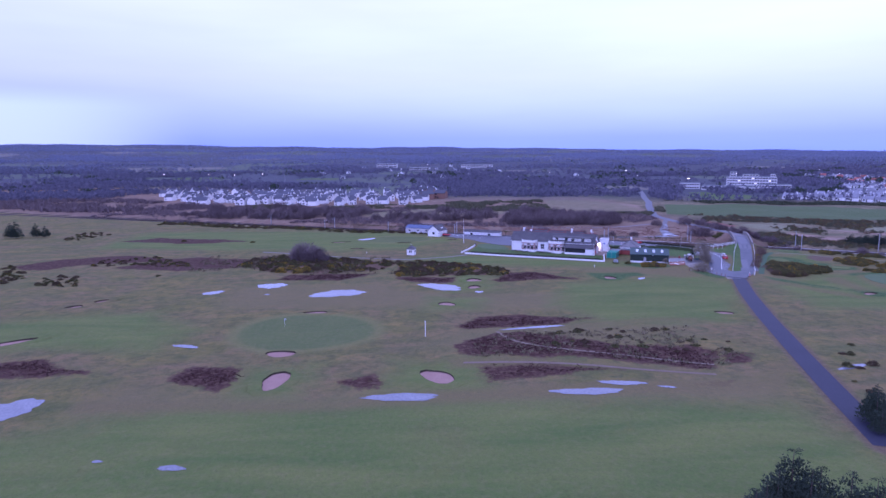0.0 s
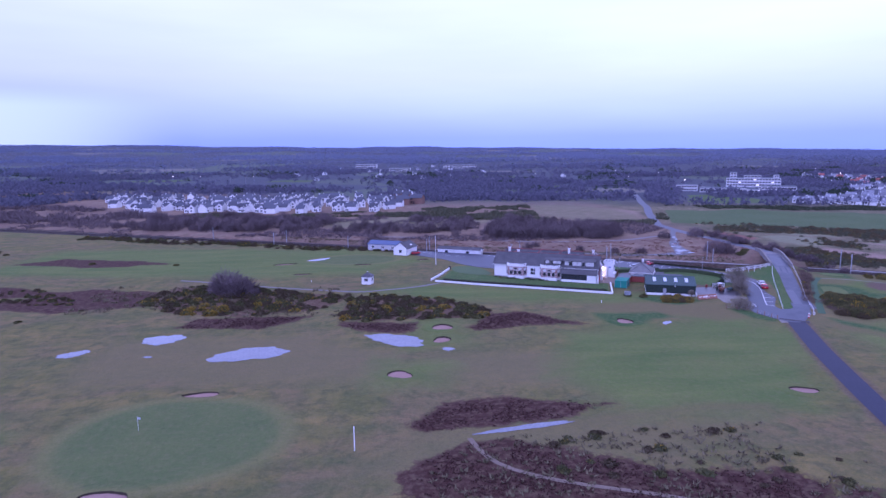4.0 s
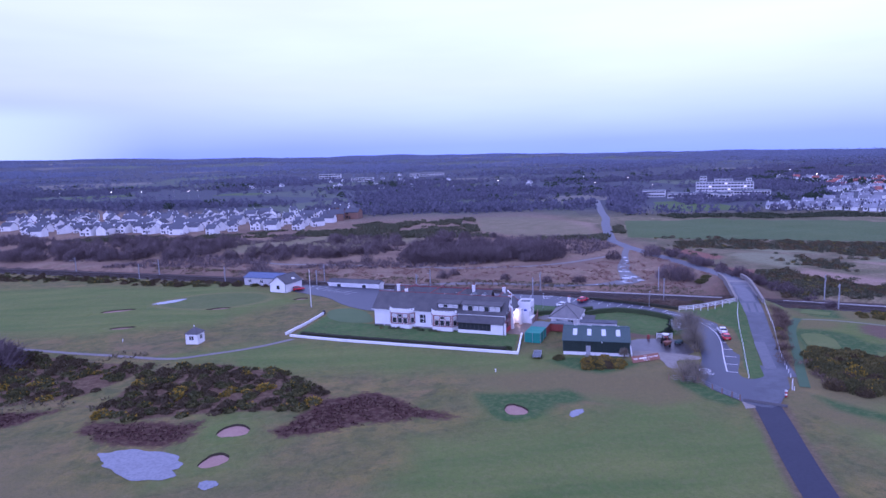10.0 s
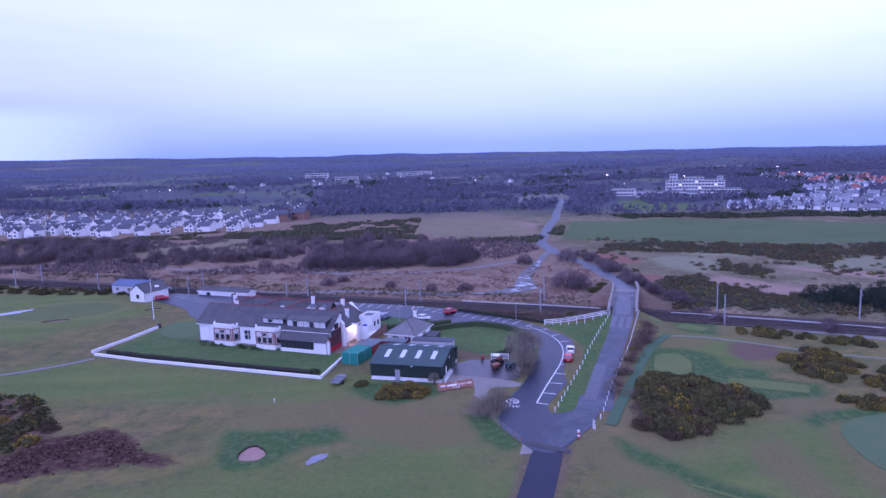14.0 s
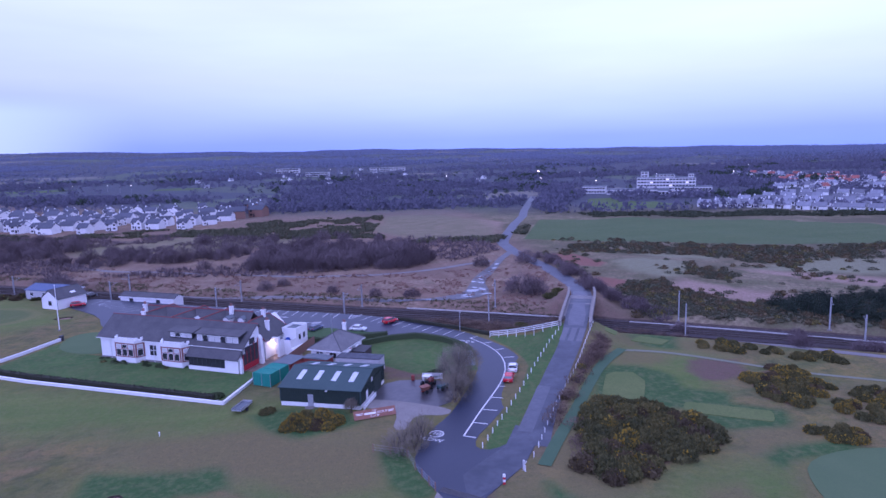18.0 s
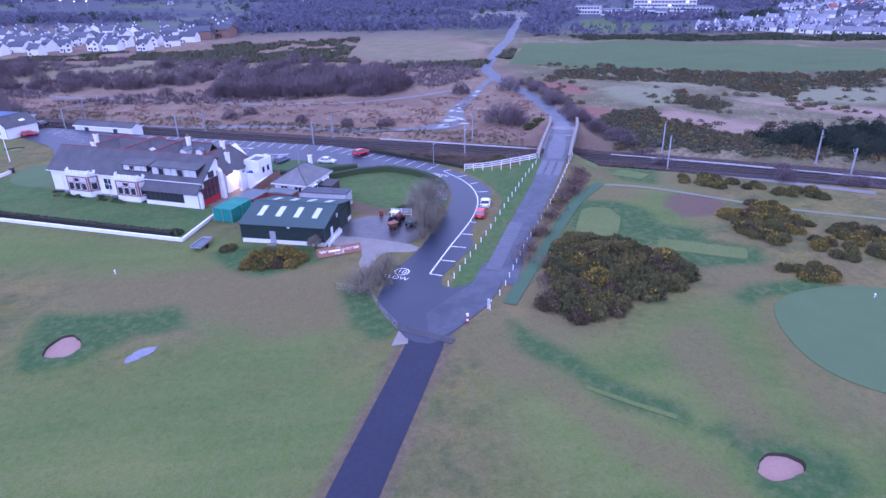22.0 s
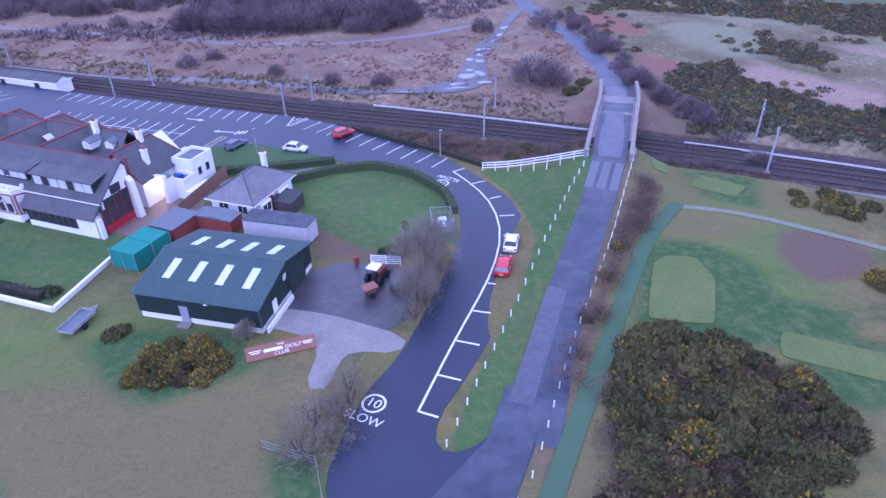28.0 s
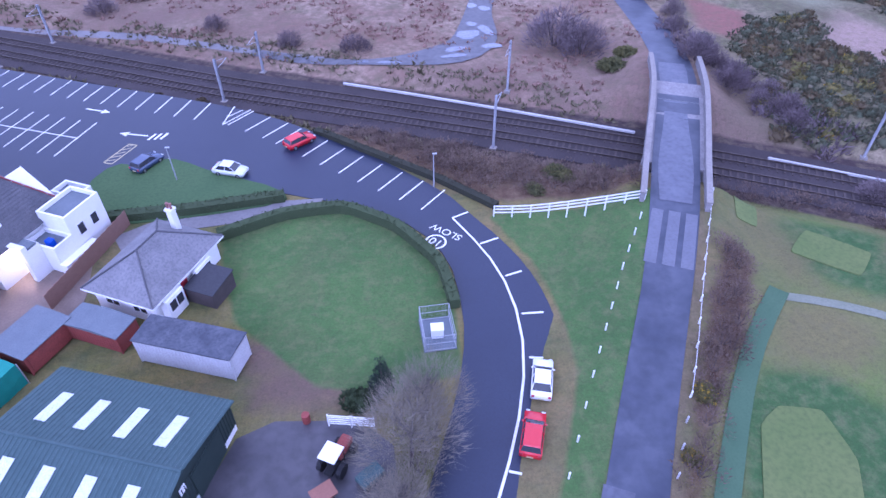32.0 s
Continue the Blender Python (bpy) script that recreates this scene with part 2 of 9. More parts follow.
M_SAND = mat("pink_bunker_sand", (0.300, 0.195, 0.158), (0.350, 0.240, 0.195), 0.5, 0.95, 0.25, 5, (0.25, 0.160, 0.130), space="World", spec=0.1)
M_PEAT = mat("stacked_turf_face", (0.045, 0.035, 0.028), (0.06, 0.055, 0.035), 1.0, 0.95, 0.5, 8, space="World", spec=0.1)
M_WATER = water_mat("shallow_flood_water", (0.20, 0.21, 0.25), 0.07)
M_BURN = mat("wet_stony_track", (0.085, 0.084, 0.090), (0.135, 0.132, 0.140), 0.45, 0.6, 0.4, 1.4, (0.065, 0.062, 0.062), space="World", spec=0.35)
M_TRACK = mat("grey_gravel_track", (0.155, 0.145, 0.145), (0.20, 0.19, 0.185), 0.3, 0.8, 0.3, 3, space="World")
M_PALEPATH = mat("pale_green_grey_path", (0.165, 0.180, 0.120), (0.20, 0.21, 0.15), 0.4, 0.9, 0.2, 4, (0.13, 0.145, 0.10), space="World", spec=0.15)
M_SANDTRACK = mat("sandy_worn_track", (0.175, 0.140, 0.105), (0.215, 0.175, 0.135), 0.5, 0.95, 0.2, 4, (0.13, 0.104, 0.078), space="World", spec=0.1)
M_TROUGH = mat("pale_weathered_concrete", (0.46, 0.45, 0.44), (0.38, 0.37, 0.36), 0.8, 0.8, 0.2, 6, (0.28, 0.27, 0.26), space="World")
M_BALLAST = mat("brown_ballast", (0.034, 0.027, 0.028), (0.054, 0.042, 0.042), 0.4, 0.9, 0.8, 7, (0.024, 0.019, 0.020), space="World")
M_STEEL = mat("rail_steel", (0.15, 0.125, 0.11), (0.10, 0.08, 0.07), 3, 0.5, 0.05, 20, metal=0.8)
M_GALV = mat("galvanised_steel", (0.42, 0.43, 0.46), (0.34, 0.35, 0.37), 3, 0.5, 0.1, 14, metal=0.3)
M_SLEEPER = mat("concrete_sleeper", (0.085, 0.068, 0.060), (0.058, 0.046, 0.042), 2, 0.9, 0.2, 10, random_tint=0.2)
M_STONE = mat("grey_bridge_stone", (0.20, 0.19, 0.19), (0.28, 0.265, 0.26), 0.8, 0.9, 0.5, 5, (0.12, 0.11, 0.11))
M_GREENCLAD = mat("dark_green_cladding", (0.022, 0.036, 0.030), (0.030, 0.046, 0.038), 1, 0.5, 0.1, 8)
M_GREENROOF = mat("grey_green_roof_sheet", (0.050, 0.084, 0.082), (0.060, 0.096, 0.094), 0.4, 0.6, 0.15, 3, (0.042, 0.070, 0.068), spec=0.25)
M_SKYLIGHT = mat("clear_roof_sheet", (0.62, 0.65, 0.66), (0.52, 0.55, 0.56), 2, 0.35, 0.05, 9)
M_CONTAINER = mat("white_container_paint", (0.55, 0.55, 0.57), (0.45, 0.45, 0.47), 1, 0.5, 0.1, 9, (0.3, 0.28, 0.28))
M_CONTROOF = mat("blue_grey_container_roof", (0.050, 0.055, 0.070), (0.105, 0.112, 0.13), 0.9, 0.65, 0.15, 4, (0.035, 0.038, 0.05), spec=0.2)
M_RUST = mat("rust_red_paint", (0.26, 0.060, 0.045), (0.20, 0.05, 0.04), 1.5, 0.7, 0.15, 9)
M_FELT = mat("blue_grey_roof_felt", (0.115, 0.135, 0.150), (0.145, 0.165, 0.18), 1, 0.7, 0.15, 9)
M_NET = mat("green_netting", (0.020, 0.19, 0.145), (0.03, 0.23, 0.175), 2, 0.7, 0.4, 25)
M_TIMBER = mat("brown_timber", (0.20, 0.115, 0.085), (0.25, 0.15, 0.11), 2, 0.8, 0.2, 18, stretch=(1, 1, 6))
M_SIGNWOOD = mat("orange_brown_sign_board", (0.22, 0.098, 0.064), (0.27, 0.125, 0.082), 1.4, 0.6, 0.1, 14)
M_RUBBER = mat("black_rubber", (0.02, 0.02, 0.022), None, 5, 0.8, 0.1)
M_CHROME = mat("bare_metal", (0.45, 0.45, 0.47), None, 5, 0.3, 0.02, metal=0.9)
M_HEDGE = island_mat("hedge_leaf", [(0.040, 0.056, 0.026), (0.058, 0.080, 0.034), (0.080, 0.100, 0.046)])
M_BROWNHEDGE = island_mat("dull_hedge_leaf", [(0.024, 0.026, 0.018), (0.042, 0.044, 0.028), (0.058, 0.054, 0.034)])
M_GORSE = island_mat("gorse_leaf", [(0.050, 0.055, 0.025), (0.088, 0.091, 0.036), (0.138, 0.127, 0.044), (0.196, 0.160, 0.050)])
M_GORSEBROWN = island_mat("gorse_brown", [(0.064, 0.050, 0.032), (0.102, 0.080, 0.044), (0.146, 0.116, 0.056)])
M_MOORGORSE = island_mat("moor_gorse_leaf", [(0.036, 0.046, 0.030), (0.060, 0.074, 0.042), (0.092, 0.098, 0.056), (0.130, 0.112, 0.066)])
M_FLOWER = island_mat("gorse_flower", [(0.22, 0.15, 0.02), (0.30, 0.21, 0.024), (0.38, 0.27, 0.03)])
M_TWIG = island_mat("bare_twig", [(0.092, 0.070, 0.072), (0.138, 0.108, 0.110), (0.188, 0.152, 0.154)])
M_TWIGPALE = island_mat("pale_bare_twig", [(0.150, 0.132, 0.098), (0.205, 0.182, 0.135), (0.260, 0.232, 0.175)])
# these two wood colours carry painted-in haze: blue cast, paler in the second
M_WOODS = island_mat("hazed_winter_woods", [(0.046, 0.058, 0.070), (0.096, 0.098, 0.134), (0.142, 0.136, 0.184), (0.198, 0.186, 0.242)])
M_HAZEDWOODS = island_mat("hazed_far_woods", [(0.112, 0.134, 0.196), (0.152, 0.174, 0.250), (0.196, 0.214, 0.298), (0.246, 0.258, 0.346)])
M_PINE = island_mat("pine_needles", [(0.024, 0.036, 0.028), (0.042, 0.060, 0.042), (0.066, 0.082, 0.054)])
M_GRASSTUFT = island_mat("rough_grass", [(0.09, 0.085, 0.045), (0.13, 0.115, 0.065), (0.18, 0.155, 0.09)])
M_BRAMBLE = island_mat("bramble_leaf", [(0.092, 0.066, 0.052), (0.142, 0.104, 0.078), (0.205, 0.158, 0.112)])
M_FERN = island_mat("dead_bracken", [(0.175, 0.102, 0.082), (0.245, 0.155, 0.118), (0.32, 0.225, 0.160)])
M_HEATHER = island_mat("dark_heather", [(0.036, 0.017, 0.016), (0.058, 0.029, 0.026), (0.092, 0.050, 0.042)])
M_BARK = mat("grey_brown_bark", (0.10, 0.08, 0.07), (0.07, 0.055, 0.05), 3, 0.95, 0.5, 15)


# ---- small builders ----
def thing(name, label, category, m=None, group="", kind=""):
    ob = new(name)
    ob.empty_display_size = 0.3
    if m is not None:
        ob.matrix_basis = m
    return tagged(ob, label, category, group, kind)


def to_mesh(name, bm, material):
    me = bpy.data.meshes.new(name)
    bm.normal_update()
    bm.to_mesh(me)
    bm.free()
    for m in material if isinstance(material, (list, tuple)) else (material,):
        me.materials.append(m)
    return me


def part(name, bm, material, parent=None, label="", m=None):
    """Links a bmesh (or a ready mesh) as one mesh object under a thing or part."""
    me = bm if isinstance(bm, bpy.types.Mesh) else to_mesh(name, bm, material)
    ob = new(name, me)
    if parent is not None:
        ob.parent = parent
    if m is not None:
        ob.matrix_basis = m
    if label:
        ob["label"] = label
    return ob


def setting(name, bm, material, label, m=None, category=""):
    ob = part(name, bm, material, None, "", m)
    return tagged(ob, label, category or name.rstrip("0123456789_"), "", "structure")


def box(bm, x0, x1, y0, y1, z0, z1, bevel=0.0):
    vs = [bm.verts.new(p) for p in ((x0, y0, z0), (x1, y0, z0), (x1, y1, z0), (x0, y1, z0), (x0, y0, z1), (x1, y0, z1), (x1, y1, z1), (x0, y1, z1))]
    fs = [bm.faces.new([vs[i] for i in f]) for f in ((3, 2, 1, 0), (4, 5, 6, 7), (0, 1, 5, 4), (1, 2, 6, 5), (2, 3, 7, 6), (3, 0, 4, 7))]
    if bevel:
        bmesh.ops.bevel(bm, geom=list({e for f in fs for e in f.edges}), offset=bevel, segments=1, affect="EDGES")
    return vs


def cube(x0, x1, y0, y1, z0, z1, bevel=0.0):
    bm = bmesh.new()
    box(bm, x0, x1, y0, y1, z0, z1, bevel)
    return bm


def extrude_poly(pts, z0, z1):
    """A slab with the outline pts."""
    bm = bmesh.new()
    lo = [bm.verts.new((x, y, z0)) for x, y in pts]
    hi = [bm.verts.new((x, y, z1)) for x, y in pts]
    n = len(pts)
    bm.faces.new(hi)
    bm.faces.new(lo[::-1])
    for i in range(n):
        bm.faces.new((lo[i], lo[(i + 1) % n], hi[(i + 1) % n], hi[i]))
    bmesh.ops.recalc_face_normals(bm, faces=bm.faces)
    return bm


def prism_x(profile, x0, x1):
    """A solid with the (y, z) profile drawn out along x."""
    bm = bmesh.new()
    a = [bm.verts.new((x0, y, z)) for y, z in profile]
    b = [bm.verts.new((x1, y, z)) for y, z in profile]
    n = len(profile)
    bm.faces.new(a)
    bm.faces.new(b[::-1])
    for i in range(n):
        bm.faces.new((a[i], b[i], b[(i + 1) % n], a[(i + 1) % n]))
    bmesh.ops.recalc_face_normals(bm, faces=bm.faces)
    return bm


def prism_y(profile, y0, y1):
    bm = prism_x(profile, y0, y1)
    for v in bm.verts:
        x, y, z = v.co
        v.co = (y, x, z)
    bmesh.ops.recalc_face_normals(bm, faces=bm.faces)
    return bm


def sheet(corners, thick):
    """A flat four- or three-cornered board of some thickness, hung below its corners."""
    bm = bmesh.new()
    c = [Vector(p) for p in corners]
    nrm = (c[1] - c[0]).cross(c[-1] - c[0]).normalized()
    if nrm.z < 0:
        nrm = -nrm
    hi = [bm.verts.new(p) for p in c]
    lo = [bm.verts.new(p - nrm * thick) for p in c]
    n = len(c)
    bm.faces.new(hi)
    bm.faces.new(lo[::-1])
    for i in range(n):
        bm.faces.new((lo[i], lo[(i + 1) % n], hi[(i + 1) % n], hi[i]))
    bmesh.ops.recalc_face_normals(bm, faces=bm.faces)
    return bm


def rod(bm, a, b, r0, r1=None, sides=6):
    r1 = r0 if r1 is None else r1
    a, b = Vector(a), Vector(b)
    d = (b - a).normalized()
    s = d.orthogonal().normalized()
    q = d.cross(s)
    A = [bm.verts.new(a + (s * math.cos(t) + q * math.sin(t)) * r0) for t in (2 * math.pi * i / sides for i in range(sides))]
    B = [bm.verts.new(b + (s * math.cos(t) + q * math.sin(t)) * r1) for t in (2 * math.pi * i / sides for i in range(sides))]
    for i in range(sides):
        bm.faces.new((A[i], A[(i + 1) % sides], B[(i + 1) % sides], B[i]))
    bm.faces.new(A[::-1])
    bm.faces.new(B)


def lathe(bm, profile, sides=12, at=(0, 0, 0)):
    """Rings (radius, z), closed at both ends."""
    rings = []
    for r, z in profile:
        rings.append([bm.verts.new((at[0] + r * math.cos(2 * math.pi * i / sides), at[1] + r * math.sin(2 * math.pi * i / sides), at[2] + z)) for i in range(sides)])
    for a, b in zip(rings, rings[1:]):
        for i in range(sides):
            bm.faces.new((a[i], a[(i + 1) % sides], b[(i + 1) % sides], b[i]))
    bm.faces.new(rings[0][::-1])
    bm.faces.new(rings[-1])


def raw_mesh(name, verts, faces, material):
    me = bpy.data.meshes.new(name)
    me.from_pydata([tuple(v) for v in verts], [], faces)
    me.materials.append(material)
    me.update()
    return me


# ---- lie of the land ----
def along(px, py, pts, cols=2):
    """Distance of points to a polyline, and its further columns there."""
    best = np.full(np.shape(px), 1e9)
    extra = [np.zeros(np.shape(px)) for _ in range(len(pts[0]) - 2)]
    for a, b in zip(pts, pts[1:]):
        dx, dy = b[0] - a[0], b[1] - a[1]
        t = np.clip(((px - a[0]) * dx + (py - a[1]) * dy) / (dx * dx + dy * dy), 0, 1)
        d = np.hypot(px - a[0] - t * dx, py - a[1] - t * dy)
        near = d < best
        best = np.where(near, d, best)
        for n in range(len(extra)):
            extra[n] = np.where(near, a[n + 2] + t * (b[n + 2] - a[n + 2]), extra[n])
    return (best, *extra)


def inside(px, py, poly):
    """Signed distance to a polygon's edge, positive inside."""
    best, odd = np.full(np.shape(px), 1e9), np.zeros(np.shape(px), bool)
    for (x0, y0), (x1, y1) in zip(poly, poly[1:] + poly[:1]):
        dx, dy = x1 - x0, y1 - y0
        t = np.clip(((px - x0) * dx + (py - y0) * dy) / (dx * dx + dy * dy + 1e-9), 0, 1)
        best = np.minimum(best, np.hypot(px - x0 - t * dx, py - y0 - t * dy))
        cross = ((y0 > py) != (y1 > py)) & (px < (x1 - x0) * (py - y0) / (y1 - y0 + 1e-12) + x0)
        odd ^= cross
    return np.where(odd, best, -best)


def step(a, b, v):
    t = np.clip((v - a) / (b - a), 0, 1)
    return t * t * (3 - 2 * t)


# the public road over the railway: x, y, height
ROAD = [(107.0, 203.0, 0.0), (110.2, 211.5, 0.05), (114.2, 221.0, 0.3), (118.6, 230.5, 0.8), (122.6, 238.5, 1.25), (126.6, 247.5, 1.9), (130.0, 256.5, 2.5), (133.2, 264.5, 2.9), (136.0, 271.5, 2.9), (138.6, 280.0, 2.4), (140.4, 292.0, 1.5), (141.6, 308.0, 0.6), (141.6, 326.0, 0.2), (140.0, 345.0, 0.0), (138.4, 362.0, 0.0), (138.6, 385.0, 0.0), (146.5, 412.0, 0.0), (158.0, 450.0, 0.0), (171.0, 487.0, 0.0), (180.0, 522.0, 0.0), (215.0, 640.0, 0.0)]
# the lane across the course
LANE = [(61.0, 77.0), (65.0, 92.0), (71.8, 116.0), (80.6, 146.0), (88.6, 170.5), (92.2, 180.0), (96.3, 191.0), (97.6, 195.0)]
RAILWAY = [(-420.0, 500.0), (-250.0, 428.0), (-110.0, 369.0), (-60.0, 348.0), (14.0, 314.6), (48.0, 298.8), (77.5, 285.2), (112.0, 271.6), (132.0, 263.2), (150.0, 254.6), (166.0, 246.4), (182.0, 238.0), (240.0, 207.0), (420.0, 100.0)]
SITE = [(98.0, 196.0), (98.0, 210.0), (106.0, 228.0), (108.0, 240.0), (98.0, 256.0), (76.0, 272.0), (40.0, 288.0), (0.0, 306.0)]
BUNKERS = [(-30.8, 107.3, 2.2, 4.7, -14), (-1.2, 107.2, 2.4, 4.2, 26), (-33.4, 122.6, 3.4, 1.9, 0), (-31.9, 155.2, 3.0, 1.3, 0), (2.2, 163.0, 2.2, 2.3, 0), (11.7, 194.2, 2.2, 2.5, 0), (11.2, 185.2, 2.1, 1.9, 0), (56.4, 196.2, 1.7, 2.6, 0), (72.4, 150.2, 2.4, 1.5, 0), (122.8, 168.2, 1.9, 1.5, 0), (-43.0, 283.0, 4.5, 1.6, 20), (-14.0, 281.0, 3.0, 1.4, 10), (-94.6, 132.4, 4.6, 1.6, 30), (-99.2, 165.3, 2.4, 1.0, 45), (-95.4, 172.1, 2.2, 1.0, 45), (-33.0, 262.0, 3.0, 1.2, 0), (8.5, 288.0, 2.2, 1.2, 0)]


def lump(x, y):
    """Low swells of the links land."""
    return (0.22 * np.sin(x * 0.071 + 1.3) * np.sin(y * 0.063 + 0.4) + 0.14 * np.sin(x * 0.13 + y * 0.09) + 0.10 * np.sin(x * 0.043 - y * 0.16 + 2.0))


def land(x, y):
    """Height of the ground."""
    x, y = np.asarray(x, float), np.asarray(y, float)
    flat = np.maximum.reduce([1 - step(8, 26, np.hypot((x - 62) / 1.5, (y - 252)) - 22), 1 - step(3, 10, along(x, y, LANE)[0]), 1 - step(14, 30, along(x, y, SITE)[0])])
    rd = along(x, y, ROAD)
    rail = along(x, y, RAILWAY)[0]
    base = lump(x, y) * (1 - np.clip(flat, 0, 1)) * (1 - np.clip(1 - step(4, 12, rd[0]), 0, 1)) * step(8, 18, rail)
    base = base * (1 + 0.6 * step(300, 420, y))
    rise = rd[1] * (1 - step(2.9, 9.5, rd[0]))
    # higher bank beside the right of the drive up to the bridge fence
    z = base + rise
    cut = 1 - step(6.0, 10.0, rail)
    z = z * (1 - cut) - 1.3 * cut
    for bx, by, ra, rb, turn in BUNKERS:
        c, s = math.cos(radians(turn)), math.sin(radians(turn))
        u, v = ((x - bx) * c + (y - by) * s) / (ra + 0.5), (-(x - bx) * s + (y - by) * c) / (rb + 0.5)
        z = z - 1.7 * (1 - step(1.0, 1.0 + 0.9 / min(ra, rb), np.hypot(u, v))) 
    far = step(900, 4000, y)
    z = z + far * (57 - 0.0165 * x + 3 * np.sin(x * 0.0031 + 1.0) + 3 * np.sin(x * 0.0083 + y * 0.0021) + 2 * np.sin(x * 0.021))
    return z


def h(x, y):
    return float(land(x, y))


def strip(pts, width, lift, base=land):
    """A ribbon along a polyline (x, y) or (x, y, z), laid lift above the ground."""
    fine = []
    for a, b in zip(pts, pts[1:]):
        n = max(1, int(math.dist(a[:2], b[:2]) / 2.5))
        fine += [tuple(p + (q - p) * i / n for p, q in zip(a, b)) for i in range(n)]
    fine.append(tuple(pts[-1]))
    for _ in range(3):  # ease the corners
        fine = [fine[0]] + [tuple((p + 2 * q + r) / 4 for p, q, r in zip(*t)) for t in zip(fine, fine[1:], fine[2:])] + [fine[-1]]
    bm = bmesh.new()
    rows = []
    for i, p in enumerate(fine):
        a, b = fine[max(0, i - 1)], fine[min(len(fine) - 1, i + 1)]
        d = Vector((b[0] - a[0], b[1] - a[1])).normalized()
        w = width(i / (len(fine) - 1)) if callable(width) else width
        row = []
        for k in (-0.5, 0.0, 0.5):
            x, y = p[0] + d.y * w * k, p[1] - d.x * w * k
            z = (p[2] if len(p) > 2 else h(x, y)) + lift
            row.append(bm.verts.new((x, y, z)))
        rows.append(row)
    for a, b in zip(rows, rows[1:]):
        for k in (0, 1):
            bm.faces.new((a[k], a[k + 1], b[k + 1], b[k]))
    bmesh.ops.recalc_face_normals(bm, faces=bm.faces)
    if bm.faces[0].normal.z < 0:
        bmesh.ops.reverse_faces(bm, faces=bm.faces)
    return bm


def patch(poly, lift, ease=2, depth=0.0):
    """A flat area with an eased outline, laid on the ground."""
    pts = [Vector(p) for p in poly]
    for _ in range(ease):
        pts = [q for a, b in zip(pts, pts[1:] + pts[:1]) for q in (a * 0.75 + b * 0.25, a * 0.25 + b * 0.75)]
    bm = bmesh.new()
    top = [bm.verts.new((p.x, p.y, h(p.x, p.y) + lift)) for p in pts]
    f = bm.faces.new(top)
    if f.normal.z < 0 or f.calc_area() and (f.normal_update() or f.normal.z < 0):
        f.normal_flip()
    if depth:
        low = [bm.verts.new((v.co.x, v.co.y, v.co.z - depth)) for v in top]
        n = len(top)
        for i in range(n):
            bm.faces.new((top[i], low[i], low[(i + 1) % n], top[(i + 1) % n]))
        bmesh.ops.recalc_face_normals(bm, faces=bm.faces)
    bmesh.ops.triangulate(bm, faces=[f])
    return bm


# ---- ground: one sheet to the horizon, with its cover of turf, heath and moor ----
HEATH = [
    [(3.6, 140.7), (9.8, 149.0), (21.8, 150.9), (38.8, 147.2), (27.9, 141.4), (15.2, 138.4), (5.7, 137.4)],
    [(2.2, 125.1), (10.7, 134.1), (20.0, 134.6), (26.2, 131.0), (39.1, 125.6), (52.6, 124.8), (57.5, 119.6), (51.2, 108.5), (35.4, 115.3), (16.3, 117.4), (4.8, 119.1)],
    [(6.7, 113.8), (21.8, 114.0), (34.1, 109.4), (20.3, 107.4), (7.9, 104.3)],
    [(-50.7, 106.9), (-49.1, 116.7), (-38.7, 114.2), (-37.3, 108.7), (-39.9, 102.4)],
    [(-19.9, 105.3), (-12.7, 109.1), (-11.8, 102.5), (-15.3, 101.2)],
    [(17.7, 193.0), (24.8, 205.6), (33.2, 207.1), (40.0, 201.0), (47.6, 194.2), (38.0, 194.5), (28.6, 192.4), (19.7, 189.9)],
    [(-13.3, 196.5), (-13.6, 201.2), (6.0, 198.2), (3.9, 190.8), (-8.8, 192.7)],
    [(-54.0, 199.2), (-50.2, 208.2), (-19.4, 208.2), (-30.9, 195.2)],
    [(-92.0, 118.6), (-80.0, 119.9), (-68.0, 112.3), (-76.3, 109.3), (-92.0, 111.0)],
    [(-149.3, 293.4), (-134.7, 308.6), (-110.0, 300.0), (-85.4, 288.4), (-113.6, 283.5)],
    [(-120.0, 226.0), (-95.0, 246.0), (-70.0, 240.0), (-66.0, 222.0), (-90.0, 214.0)],
    [(42.0, 100.8), (52.0, 103.2), (50.0, 100.6)],
    [(-156.3, 229.3), (-149.7, 239.2), (-141.8, 247.0), (-126.2, 251.7), (-100.0, 240.0), (-80.0, 228.0), (-84.0, 222.0), (-112.0, 236.0), (-134.2, 232.8), (-139.5, 220.9), (-150.3, 223.0)],
    [(-88.0, 112.1), (-88.2, 118.3), (-77.5, 117.9), (-66.5, 111.3)],
    [(58.0, 121.0), (63.0, 118.0), (60.0, 112.0), (55.0, 113.0)]]
